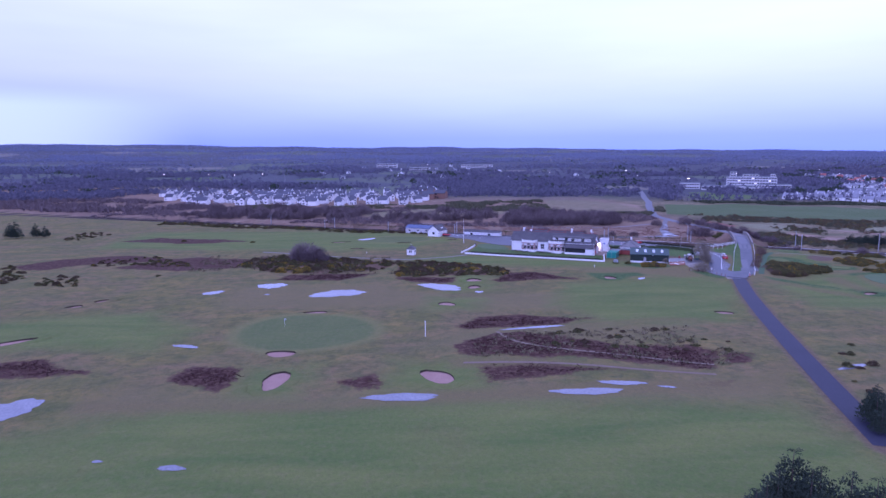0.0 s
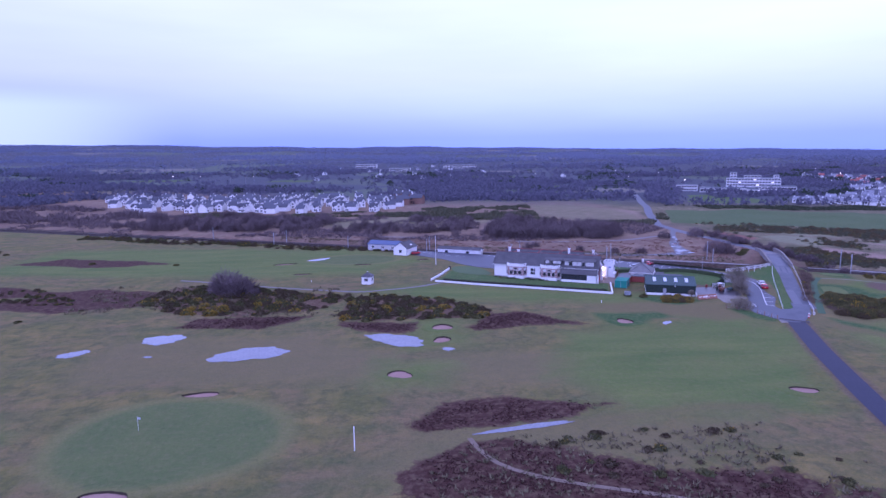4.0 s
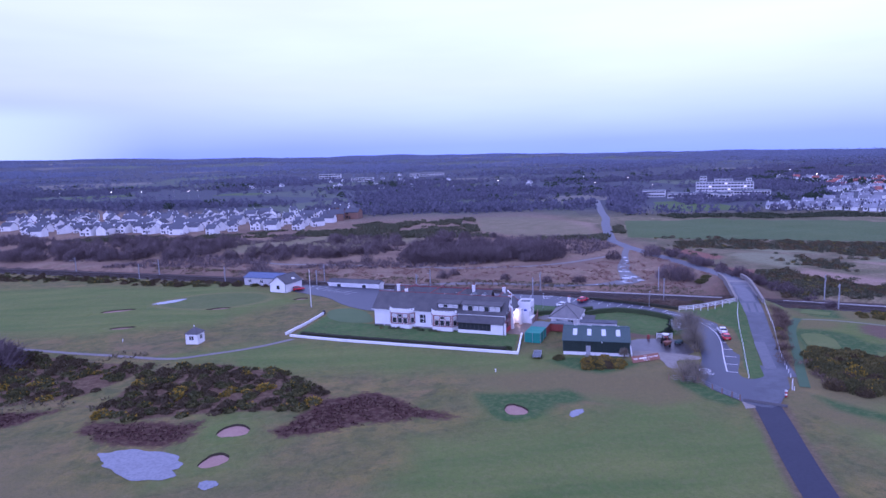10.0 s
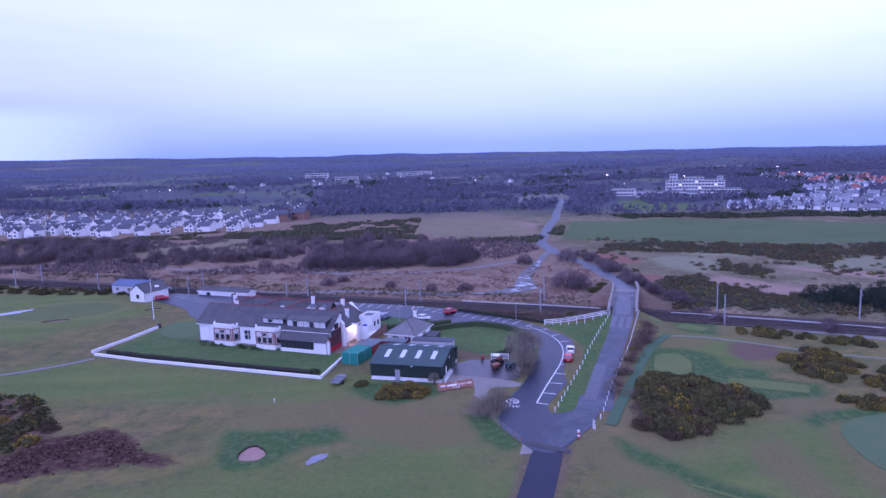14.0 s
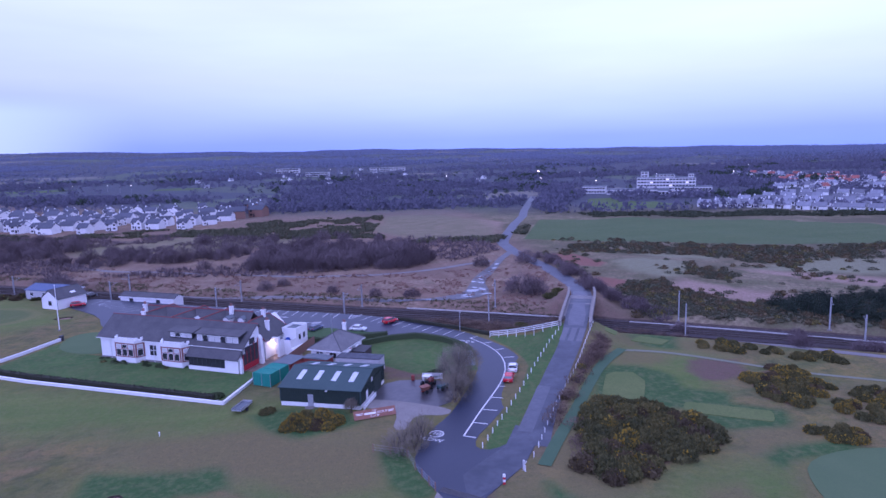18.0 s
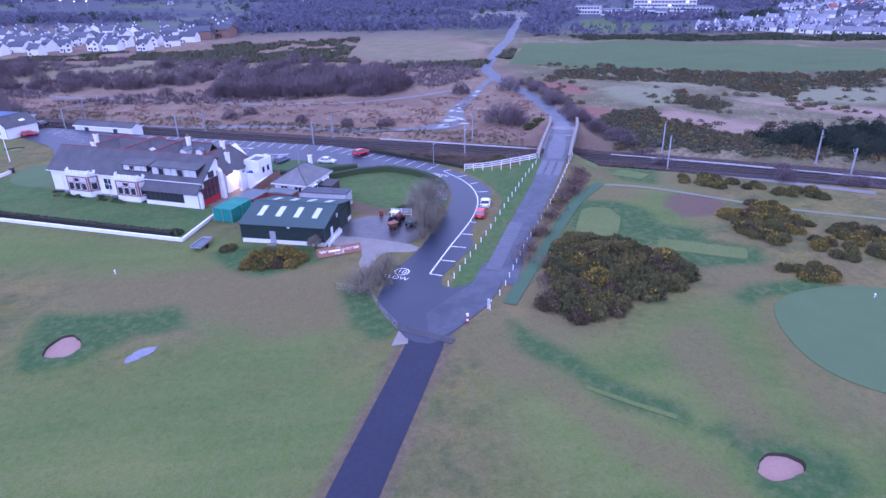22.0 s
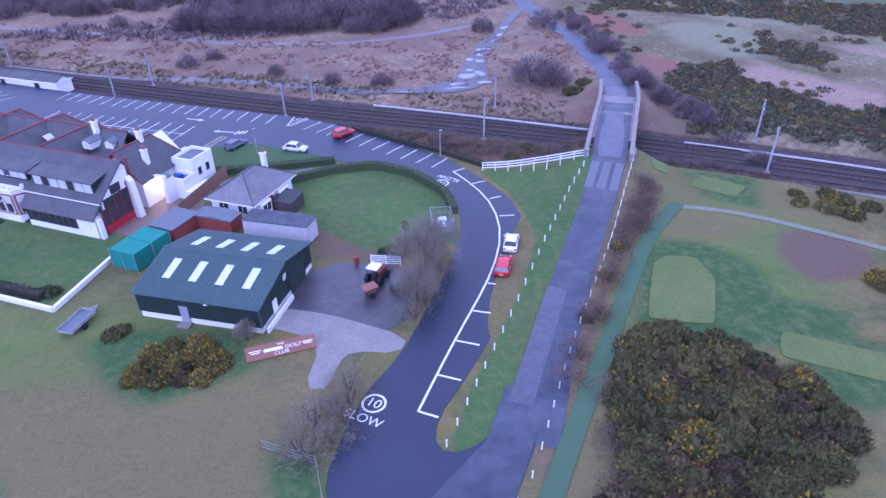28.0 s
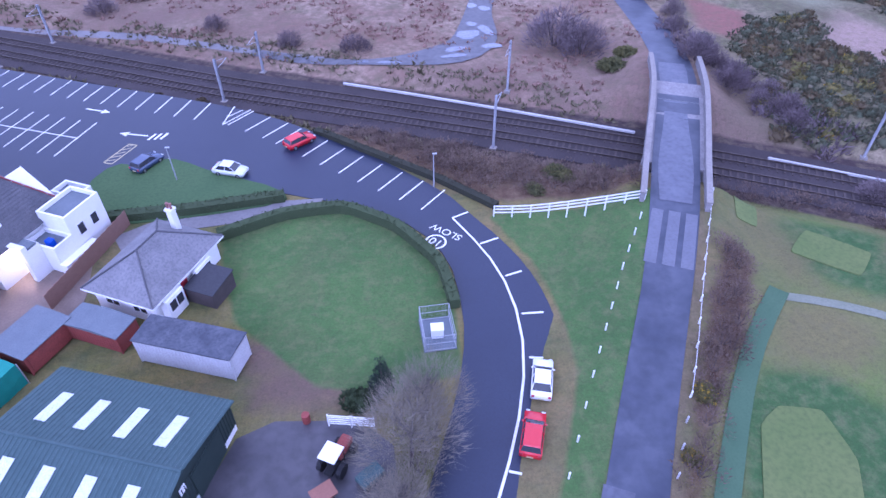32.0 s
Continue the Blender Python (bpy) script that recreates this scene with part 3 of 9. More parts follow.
LUSH = [
    [(166.0, 333.0), (179.5, 337.0), (189.0, 324.0), (184.0, 304.0), (170.8, 302.0), (164.0, 318.0)],
    [(200.0, 308.0), (232.0, 290.0), (262.0, 300.0), (244.0, 322.0), (220.0, 318.0)],
    [(178.0, 352.0), (190.0, 344.0), (206.0, 330.0), (198.0, 326.0), (184.0, 336.0)],
    [(-75.0, 262.0), (-40.0, 256.0), (-12.0, 262.0), (12.0, 286.0), (-20.0, 318.0), (-80.0, 325.0), (-150.0, 330.0), (-150.0, 270.0)],
    [(40.0, 140.0), (70.0, 140.0), (93.0, 180.0), (88.0, 190.0), (70.0, 194.0), (40.0, 188.0), (30.0, 160.0)],
    [(96.0, 150.0), (136.0, 150.0), (134.0, 192.0), (114.0, 190.0), (102.0, 180.0)],
    [(55.0, 170.0), (84.0, 178.0), (90.0, 196.0), (72.0, 200.0), (52.0, 184.0)],
    [(104.0, 150.0), (122.0, 160.0), (134.0, 186.0), (140.0, 198.0), (120.0, 192.0), (104.0, 180.0)],
    [(118.0, 216.0), (142.0, 216.0), (148.0, 232.0), (134.0, 240.0), (124.0, 230.0)],
    [(132.0, 236.0), (150.0, 236.0), (146.0, 250.0), (134.0, 254.0)],
    [(-60.0, 60.0), (60.0, 60.0), (56.0, 92.0), (20.0, 97.0), (-40.0, 96.0), (-80.0, 82.0)],
    [(-120.0, 150.0), (-75.0, 160.0), (-56.0, 140.0), (-60.0, 125.0), (-120.0, 128.0)],
    [(-12.0, 100.0), (8.0, 100.0), (8.0, 116.0), (-10.0, 116.0)], [(-38.0, 100.0), (-24.0, 100.0), (-24.0, 114.0), (-38.0, 114.0)],
    [(-4.0, 156.0), (9.0, 157.0), (12.0, 170.0), (-2.0, 172.0)], [(4.0, 178.0), (18.0, 180.0), (18.0, 202.0), (5.0, 201.0)],
    [(48.0, 188.0), (64.0, 188.0), (64.0, 205.0), (50.0, 204.0)],
    [(4.0, 222.0), (60.0, 212.0), (92.0, 224.0), (60.0, 226.0), (12.0, 244.0), (-14.0, 236.0)]]
STRAW = [
    [(63.7, 213.8), (69.9, 211.5), (78.1, 209.0), (85.0, 208.2), (86.5, 198.6), (85.0, 191.6), (74.6, 193.0), (67.7, 204.8)],
    [(45.5, 217.6), (56.1, 216.3), (63.7, 213.8), (60.0, 211.2), (53.2, 209.9), (46.9, 211.1)],
    [(102.3, 194.0), (105.4, 198.6), (108.4, 199.0), (106.4, 193.6), (102.7, 188.5), (98.9, 187.0)],
    [(60.0, 196.0), (92.0, 199.0), (90.0, 214.0), (70.0, 214.0), (46.0, 210.0)],
    [(-60.0, 160.0), (0.0, 158.0), (4.0, 176.0), (-20.0, 190.0), (-64.0, 190.0)],
    [(0.0, 160.0), (54.0, 150.0), (78.0, 162.0), (40.0, 172.0), (10.0, 178.0)],
    [(-60.0, 92.0), (56.0, 92.0), (60.0, 103.0), (-20.0, 101.0), (-60.0, 104.0)],
    [(104.0, 168.0), (120.0, 178.0), (112.0, 196.0), (102.0, 190.0)],
    [(10.0, 118.0), (50.0, 132.0), (60.0, 140.0), (10.0, 142.0), (-4.0, 126.0)],
    [(134.0, 190.0), (144.0, 204.0), (138.0, 214.0), (128.0, 190.0)],
    [(108.0, 232.0), (104.0, 202.0), (112.0, 190.0), (116.0, 200.0)], [(120.0, 228.0), (134.0, 234.0), (152.0, 232.0), (152.0, 250.0), (132.0, 246.0)],
    [(82.0, 448.0), (90.0, 515.0), (124.0, 522.0), (155.0, 461.0), (137.0, 395.0), (99.0, 410.0)],
    [(164.0, 293.0), (175.5, 298.9), (181.8, 288.5), (188.0, 280.0), (200.0, 272.0), (186.0, 268.0), (176.6, 267.9), (169.9, 278.8)],
    [(196.0, 312.0), (214.0, 300.0), (240.0, 280.0), (228.0, 268.0), (206.0, 290.0)],
    [(-40.0, 395.0), (20.0, 390.0), (60.0, 420.0), (20.0, 450.0), (-60.0, 440.0)],
    [(-380.0, 760.0), (-300.0, 740.0), (-280.0, 820.0), (-400.0, 830.0)]]
FIELD = [[(-493.0, 1060.0), (-320.0, 975.0), (-300.0, 1010.0), (-470.0, 1110.0)], [(-210.0, 980.0), (-118.0, 925.0), (-100.0, 950.0), (-200.0, 1020.0)], [(-330.0, 830.0), (-250.0, 790.0), (-230.0, 815.0), (-320.0, 860.0)],
         [(150.0, 394.0), (176.0, 468.0), (230.0, 452.0), (291.0, 420.0), (330.0, 380.0), (283.0, 344.0), (246.0, 348.0), (200.0, 368.0)],
         [(217.0, 524.0), (254.0, 606.0), (270.0, 575.0), (288.0, 530.0), (258.0, 498.0)],
         [(60.0, 770.0), (170.0, 730.0), (180.0, 770.0), (70.0, 800.0)]]
SOIL = [[(142.0, 231.4), (145.2, 232.4), (150.8, 229.9), (150.0, 223.0), (144.3, 220.6), (140.6, 221.8), (139.2, 226.3)], [(88.0, 231.0), (97.0, 230.0), (92.0, 240.0), (86.0, 238.0)], [(118.0, 270.0), (100.0, 274.0), (104.0, 258.0), (124.0, 256.0)]]
LAWN = [[(100.3, 202.8), (103.1, 210.0), (105.7, 214.5), (110.1, 223.4), (113.2, 231.6), (113.6, 237.0), (112.8, 244.2), (110.8, 249.0), (109.4, 252.4), (128.0, 252.4), (125.6, 247.4), (120.2, 237.0), (115.0, 227.4), (109.8, 216.4), (105.6, 207.4), (103.2, 203.0)],
        [(12.6, 247.4), (24.6, 241.6), (61.6, 225.4), (65.2, 238.0), (63.0, 239.6), (31.0, 254.4), (24.0, 258.5), (18.5, 266.0)],
        [(82.9, 251.7), (89.4, 254.4), (95.0, 254.8), (100.2, 251.4), (104.2, 245.3), (104.6, 239.9), (104.4, 233.0), (98.0, 231.5), (93.0, 233.0), (86.0, 240.0), (84.0, 246.0)]]
VIVID = [[(105.6, 189.6), (107.0, 186.6), (108.3, 184.8), (110.2, 183.2), (111.9, 181.4), (112.5, 182.6), (110.6, 184.6), (108.4, 186.4), (106.6, 189.8)],
         [(131.7, 228.6), (135.4, 227.1), (135.0, 221.4), (132.0, 213.0), (130.0, 214.6), (131.4, 219.0)],
         [(55.2, 202.6), (67.0, 203.6), (69.1, 198.2), (65.2, 197.0), (59.0, 198.0)],
         [(67.3, 219.1), (72.1, 211.9), (75.4, 210.0), (83.8, 213.7), (81.4, 219.3), (71.1, 220.2)],
         [(120.0, 216.0), (124.4, 228.2), (128.3, 231.0), (132.9, 230.4), (136.4, 225.2), (135.6, 219.4), (141.6, 216.4), (139.3, 211.8), (129.3, 212.7), (126.0, 214.0)],
         [(138.4, 248.8), (147.2, 245.2), (144.6, 239.8), (144.3, 236.8), (141.4, 238.0), (135.8, 242.2), (134.0, 249.0)],
         [(131.0, 205.0), (134.0, 215.5), (146.0, 208.5), (143.0, 203.0)],
         [(106.4, 193.7), (110.0, 187.6), (113.1, 182.3), (118.1, 176.8), (118.0, 174.6), (112.1, 178.0), (109.0, 184.2), (105.9, 188.2)],
         [(134.4, 195.7), (137.9, 198.3), (147.5, 198.0), (147.0, 194.5), (139.2, 195.0), (134.9, 193.0)],
         [(119.2, 172.9), (121.4, 170.7), (120.4, 167.0), (122.9, 164.0), (127.0, 165.0), (128.1, 168.5), (124.2, 171.6), (122.4, 173.8)],
         [(51.0, 204.0), (56.9, 202.3), (64.6, 200.6), (63.0, 196.6), (59.2, 193.0), (54.3, 192.0), (52.0, 196.4)],
         [(86.8, 204.3), (89.7, 203.8), (93.5, 194.0), (91.3, 191.9), (88.3, 195.6)],
         [(22.0, 248.0), (40.0, 240.0), (58.0, 232.4), (56.0, 229.6), (36.0, 238.6), (18.0, 246.6)]]
DRY = [[(54.2, 207.7), (60.0, 211.2), (65.6, 209.1), (67.1, 205.5), (63.7, 201.9), (57.1, 203.6)],
       [(150.0, 352.0), (159.0, 349.0), (163.5, 329.0), (158.8, 323.0), (150.0, 330.0)],
       [(152.0, 310.0), (160.0, 302.0), (154.0, 288.0), (149.0, 296.0)],
       [(130.2, 234.8), (132.9, 237.6), (136.8, 237.9), (140.0, 234.0), (138.1, 230.2), (134.2, 230.1), (129.5, 231.5)],
       [(146.1, 244.1), (150.0, 241.0), (158.0, 236.0), (160.0, 231.0), (150.0, 233.0), (144.6, 236.4), (144.0, 238.3)],
       [(135.1, 252.3), (138.7, 250.5), (137.8, 239.4), (136.4, 238.3), (134.6, 240.7), (132.4, 247.2)],
       [(110.4, 202.6), (112.7, 205.6), (111.8, 196.5), (113.2, 191.6), (118.0, 192.0), (116.0, 189.6), (111.9, 189.6), (109.0, 193.2), (108.3, 198.5)],
       [(133.2, 199.0), (138.3, 203.0), (144.4, 203.0), (143.6, 199.0), (137.3, 197.8), (133.5, 195.5)],
       [(137.5, 194.3), (137.5, 190.7), (134.8, 179.1), (133.3, 172.4), (130.2, 170.7), (130.0, 176.5), (133.4, 186.2)],
       [(123.2, 189.6), (128.2, 190.2), (127.7, 182.2), (126.5, 175.1), (126.5, 171.4), (121.5, 171.4), (120.8, 179.1), (120.4, 184.0)],
       [(100.2, 188.6), (105.2, 188.0), (111.6, 178.0), (116.2, 171.5), (121.0, 163.0), (116.0, 163.0), (112.5, 169.0), (107.4, 178.7)],
       [(50.6, 212.6), (69.2, 213.0), (85.9, 205.6), (87.0, 195.4), (78.7, 193.4), (69.7, 201.0), (57.9, 207.4)],
       [(1.0, 116.6), (14.0, 117.4), (28.0, 115.0), (40.0, 111.6), (53.0, 106.5), (50.0, 105.0), (34.0, 109.8), (14.0, 112.6), (2.0, 111.6)],
       [(4.3, 136.5), (18.0, 138.6), (37.0, 143.0), (53.1, 145.4), (63.0, 144.0), (61.1, 141.4), (53.1, 142.6), (37.0, 140.0), (18.0, 136.0), (5.0, 134.0)],
       [(-60.0, 98.0), (-20.0, 96.6), (20.0, 103.6), (56.0, 103.0), (70.0, 116.0), (60.0, 98.0), (20.0, 97.0), (-20.0, 93.0), (-60.0, 94.0)]]
THICKET = [[(-72.3, 226.6), (-69.8, 246.0), (-50.5, 246.0), (-30.0, 236.0), (-12.8, 228.7), (-20.2, 214.3), (-40.2, 208.5), (-60.3, 214.4)],
           [(-14.1, 203.5), (-13.9, 226.3), (0.0, 227.7), (14.0, 221.5), (25.9, 206.4), (21.1, 200.3), (5.7, 201.4), (-6.3, 200.9)],
           [(111.4, 196.6), (113.4, 204.0), (118.6, 213.6), (124.0, 215.0), (131.6, 209.6), (133.4, 203.4), (131.0, 199.0), (121.6, 195.4), (114.6, 191.6)],
           [(109.4, 206.1), (114.1, 216.1), (119.3, 224.8), (123.0, 232.6), (128.0, 240.5), (130.5, 246.0), (133.0, 243.0), (127.0, 232.8), (123.0, 228.3), (117.6, 218.7), (113.2, 211.3), (110.4, 206.0)],
           [(90.0, 273.0), (100.0, 263.0), (110.0, 254.6), (126.0, 253.6), (129.0, 262.0), (112.0, 270.0), (96.0, 276.0)],
           [(147.9, 221.8), (157.3, 226.0), (158.3, 214.8), (148.3, 208.3), (145.3, 213.1)]]
GREENS = [(-31.0, 138.6, 15.5, 13.6), (-18.0, 292.0, 16.0, 10.0)]


def axis_steps(lo, hi, fine_lo, fine_hi, fine, grow):
    vals = list(np.arange(fine_lo, fine_hi + 0.01, fine))
    d, v = fine, fine_hi
    while v < hi:
        d *= grow
        v += d
        vals.append(v)
    d, v = fine, fine_lo
    while v > lo:
        d *= grow
        v -= d
        vals.insert(0, v)
    return np.array(vals)


COVERS = {}


def cover_at(name, xs_, ys_):
    """Cover of the ground under some places, from the nearest grid points."""
    i = np.clip(np.searchsorted(COVERS["y"], ys_), 0, len(COVERS["y"]) - 1)
    j = np.clip(np.searchsorted(COVERS["x"], xs_), 0, len(COVERS["x"]) - 1)
    return COVERS[name][i, j]


def ground():
    xs = axis_steps(-3800, 3800, -80, 190, 1.0, 1.10)
    ys = axis_steps(-600, 4850, 60, 350, 1.0, 1.09)
    X, Y = np.meshgrid(xs, ys)
    Z = land(X, Y)
    nx, ny = len(xs), len(ys)
    me = bpy.data.meshes.new("ground")
    idx = np.arange(nx * ny).reshape(ny, nx)
    quads = np.stack([idx[:-1, :-1], idx[:-1, 1:], idx[1:, 1:], idx[1:, :-1]], -1).reshape(-1, 4)
    me.vertices.add(nx * ny)
    me.vertices.foreach_set("co", np.stack([X, Y, Z], -1).astype(np.float32).ravel())
    me.loops.add(quads.size)
    me.loops.foreach_set("vertex_index", quads.ravel().astype(np.int32))
    me.polygons.add(len(quads))
    me.polygons.foreach_set("loop_start", np.arange(0, quads.size, 4, dtype=np.int32))
    me.polygons.foreach_set("use_smooth", np.ones(len(quads), bool))
    me.update()

    def cover(polys, soft):
        w = np.zeros(X.shape)
        for p in polys:
            px, py = [q[0] for q in p], [q[1] for q in p]
            box_ = (X > min(px) - soft) & (X < max(px) + soft) & (Y > min(py) - soft) & (Y < max(py) + soft)
            if box_.any():
                w[box_] = np.maximum(w[box_], step(-soft, soft, inside(X[box_], Y[box_], p)))
        return w

    heath, lush, straw = cover(HEATH, 5.0), cover(LUSH, 9.0), cover(STRAW, 8.0)
    field, soil = cover(FIELD, 3.0), cover(SOIL, 2.0)
    lawn = cover(LAWN, 0.9)
    vivid, dry, thicket = cover(VIVID, 3.0), cover(DRY, 3.2), cover(THICKET, 2.2)
    verge = np.maximum(1 - step(1.9, 4.6, along(X, Y, LANE)[0]), (1 - step(2.4, 4.6, along(X, Y, ROAD)[0])) * 0.8)
    green = np.zeros(X.shape)
    for cx, cy, ra, rb in GREENS:
        green = np.maximum(green, 1 - step(0.94, 1.06, np.hypot((X - cx) / ra, (Y - cy) / rb)))
    # across the railway: moor, then the far country
    railx = np.array([p[0] for p in RAILWAY])
    raily = np.array([p[1] for p in RAILWAY])
    beyond = Y - np.interp(X, railx, raily)
    moor = step(2, 9, beyond)
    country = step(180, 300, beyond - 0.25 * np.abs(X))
    rail = 1 - step(4.5, 8.5, along(X, Y, RAILWAY)[0])
    fringe = 1 - step(0.94, 1.3, np.min([np.hypot((X - c[0]) / c[2], (Y - c[1]) / c[3]) for c in GREENS], axis=0))
    right = step(136, 156, X) * moor
    for name, chans in (("cover_a", (heath, lush, straw, green)), ("cover_b", (moor, country, field, soil)), ("cover_c", (fringe, rail, right, lawn)), ("cover_d", (vivid, dry, thicket, verge))):
        COVERS[name] = np.stack(chans, -1).astype(np.float32)
        at = me.color_attributes.new(name, "FLOAT_COLOR", "POINT")
        at.data.foreach_set("color", np.stack(chans, -1).astype(np.float32).ravel())
    COVERS["x"], COVERS["y"] = xs, ys
    me.materials.append(ground_material())
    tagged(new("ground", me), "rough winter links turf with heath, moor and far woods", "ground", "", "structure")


def ground_material():
    m = bpy.data.materials.new("links_turf")
    m.use_nodes = True
    N, Lk = m.node_tree.nodes, m.node_tree.links
    b = N["Principled BSDF"]
    b.inputs["Roughness"].default_value, b.inputs["Specular IOR Level"].default_value = 0.95, 0.1
    pos = N.new("ShaderNodeNewGeometry").outputs["Position"]

    def noise_at(scale, detail=6, rough=0.55, dist=0.0, stretch=None):
        n = N.new("ShaderNodeTexNoise")
        n.inputs["Scale"].default_value, n.inputs["Detail"].default_value, n.inputs["Roughness"].default_value = scale, detail, rough
        n.inputs["Distortion"].default_value = dist
        src = pos
        if stretch:
            mp = N.new("ShaderNodeMapping")
            mp.inputs["Scale"].default_value = stretch
            mp.inputs["Rotation"].default_value = (0, 0, radians(-8))
            Lk.new(pos, mp.inputs[0])
            src = mp.outputs[0]
        Lk.new(src, n.inputs["Vector"])
        return n.outputs["Fac"]

    def rng(v, lo, hi, a=0.0, c=1.0):
        r = N.new("ShaderNodeMapRange")
        r.inputs["From Min"].default_value, r.inputs["From Max"].default_value = lo, hi
        r.inputs["To Min"].default_value, r.inputs["To Max"].default_value = a, c
        Lk.new(v, r.inputs[0])
        return r.outputs[0]

    def mix(f, a, c):
        x = N.new("ShaderNodeMix")
        x.data_type = "RGBA"
        for sock, v in (("Factor", f), ("A", a), ("B", c)):
            if isinstance(v, tuple):
                x.inputs[sock].default_value = (*v, 1)
            elif isinstance(v, float):
                x.inputs[sock].default_value = v
            else:
                Lk.new(v, x.inputs[sock])
        return x.outputs["Result"]

    def maths(op, a, c):
        x = N.new("ShaderNodeMath")
        x.operation = op
        for i, v in enumerate((a, c)):
            if isinstance(v, float):
                x.inputs[i].default_value = v
            else:
                Lk.new(v, x.inputs[i])
        return x.outputs[0]

    def split(name):
        a = N.new("ShaderNodeAttribute")
        a.attribute_name = name
        s = N.new("ShaderNodeSeparateColor")
        Lk.new(a.outputs["Color"], s.inputs[0])
        return s.outputs[0], s.outputs[1], s.outputs[2], a.outputs["Alpha"]

    heath, lush, straw, green = split("cover_a")
    moor, country, field, soil = split("cover_b")
    fringe, rail, right, lawn = split("cover_c")
    vivid, dry, thicket, verge = split("cover_d")
    big, mid, fine, grain = noise_at(0.028, 5), noise_at(0.13, 6, 0.6, 0.4), noise_at(0.9, 5, 0.65), noise_at(5.0, 4, 0.7)
    streak = noise_at(0.10, 4, 0.5, 0.3, (0.35, 1.6, 1))

    def ragged(w, amount=0.9, lo=0.42, hi=0.62):
        """Breaks a soft cover into a ragged edge."""
        wob = maths("MULTIPLY", maths("SUBTRACT", maths("ADD", maths("MULTIPLY", mid, 0.6), maths("MULTIPLY", fine, 0.4)), 0.5), amount)
        return rng(maths("ADD", w, wob), lo, hi)

    def wide(w, amount, lo, hi):
        """Breaks a large soft cover into drifting patches of many sizes."""
        n = maths("ADD", maths("MULTIPLY", noise_at(0.07, 9, 0.72, 0.8), 0.75), maths("MULTIPLY", fine, 0.25))
        return rng(maths("ADD", w, maths("MULTIPLY", maths("SUBTRACT", n, 0.5), amount)), lo, hi)

    turf = mix(rng(mid, 0.35, 0.68), (0.132, 0.132, 0.039), (0.226, 0.180, 0.061))
    turf = mix(rng(noise_at(0.055, 8, 0.68, 0.6), 0.44, 0.62, 0.0, 0.8), turf, (0.198, 0.143, 0.075))
    turf = mix(rng(noise_at(0.33, 6, 0.7, 0.5), 0.45, 0.64, 0.0, 0.72), turf, (0.070, 0.089, 0.036))
    turf = mix(rng(streak, 0.45, 0.75, 0.0, 0.7), turf, (0.079, 0.107, 0.039))
    turf = mix(maths("MULTIPLY", wide(straw, 1.8, 0.20, 0.90), 0.8), turf, mix(rng(fine, 0.3, 0.7), (0.189, 0.163, 0.073), (0.144, 0.126, 0.056)))
    turf = mix(wide(lush, 1.9, 0.22, 0.95), turf, mix(rng(streak, 0.3, 0.7), (0.090, 0.143, 0.035), (0.154, 0.182, 0.050)))
    turf = mix(ragged(soil, 1.9, 0.35, 0.95), turf, mix(rng(fine, 0.3, 0.7), (0.160, 0.108, 0.080), (0.112, 0.078, 0.058)))
    turf = mix(rng(fringe, 0.0, 0.6, 0.0, 0.95), turf, (0.167, 0.171, 0.061))
    turf = mix(green, turf, mix(rng(mid, 0.3, 0.7), (0.100, 0.138, 0.047), (0.125, 0.155, 0.053)))
    turf = mix(ragged(heath, 1.7, 0.44, 0.60), turf, mix(rng(fine, 0.32, 0.66), (0.048, 0.021, 0.017), (0.085, 0.044, 0.035)))
    turf = mix(ragged(vivid, 0.9, 0.22, 0.65), turf, mix(rng(fine, 0.3, 0.7), (0.046, 0.098, 0.030), (0.070, 0.128, 0.040)))
    turf = mix(maths("MULTIPLY", wide(dry, 1.7, 0.22, 0.90), 0.8), turf, mix(rng(fine, 0.3, 0.7), (0.189, 0.158, 0.068), (0.130, 0.112, 0.047)))
    turf = mix(ragged(thicket, 1.2, 0.40, 0.70), turf, mix(rng(fine, 0.3, 0.7), (0.083, 0.048, 0.031), (0.156, 0.105, 0.066)))
    turf = mix(ragged(verge, 1.2, 0.40, 0.95), turf, mix(rng(fine, 0.3, 0.7), (0.117, 0.092, 0.058), (0.167, 0.124, 0.079)))
    turf = mix(rng(lawn, 0.35, 0.65), turf, mix(rng(mid, 0.3, 0.7), (0.056, 0.114, 0.033), (0.088, 0.152, 0.043)))
    turf = mix(maths("MULTIPLY", rng(lawn, 0.35, 0.65), rng(noise_at(0.16, 8, 0.7, 0.6), 0.46, 0.66, 0.0, 0.4)), turf, (0.115, 0.121, 0.052))
    # dead bracken and pale grass across the line
    m1 = mix(rng(mid, 0.36, 0.64), (0.222, 0.140, 0.103), (0.322, 0.240, 0.174))
    m1 = mix(rng(fine, 0.42, 0.68), m1, (0.145, 0.100, 0.074))
    m1 = mix(rng(noise_at(0.34, 7, 0.72, 0.6), 0.50, 0.62, 0.0, 0.55), m1, (0.132, 0.118, 0.072))
    m1 = mix(rng(big, 0.46, 0.62, 0.0, 0.75), m1, (0.165, 0.112, 0.090))
    m1 = mix(ragged(straw, 1.4, 0.30, 0.9), m1, mix(rng(mid, 0.36, 0.66), mix(rng(fine, 0.3, 0.7), (0.260, 0.220, 0.145), (0.195, 0.160, 0.100)), (0.160, 0.150, 0.086)))
    m2 = mix(rng(mid, 0.38, 0.62), (0.150, 0.148, 0.076), (0.285, 0.235, 0.150))
    m2 = mix(rng(big, 0.44, 0.60), m2, (0.120, 0.112, 0.062))
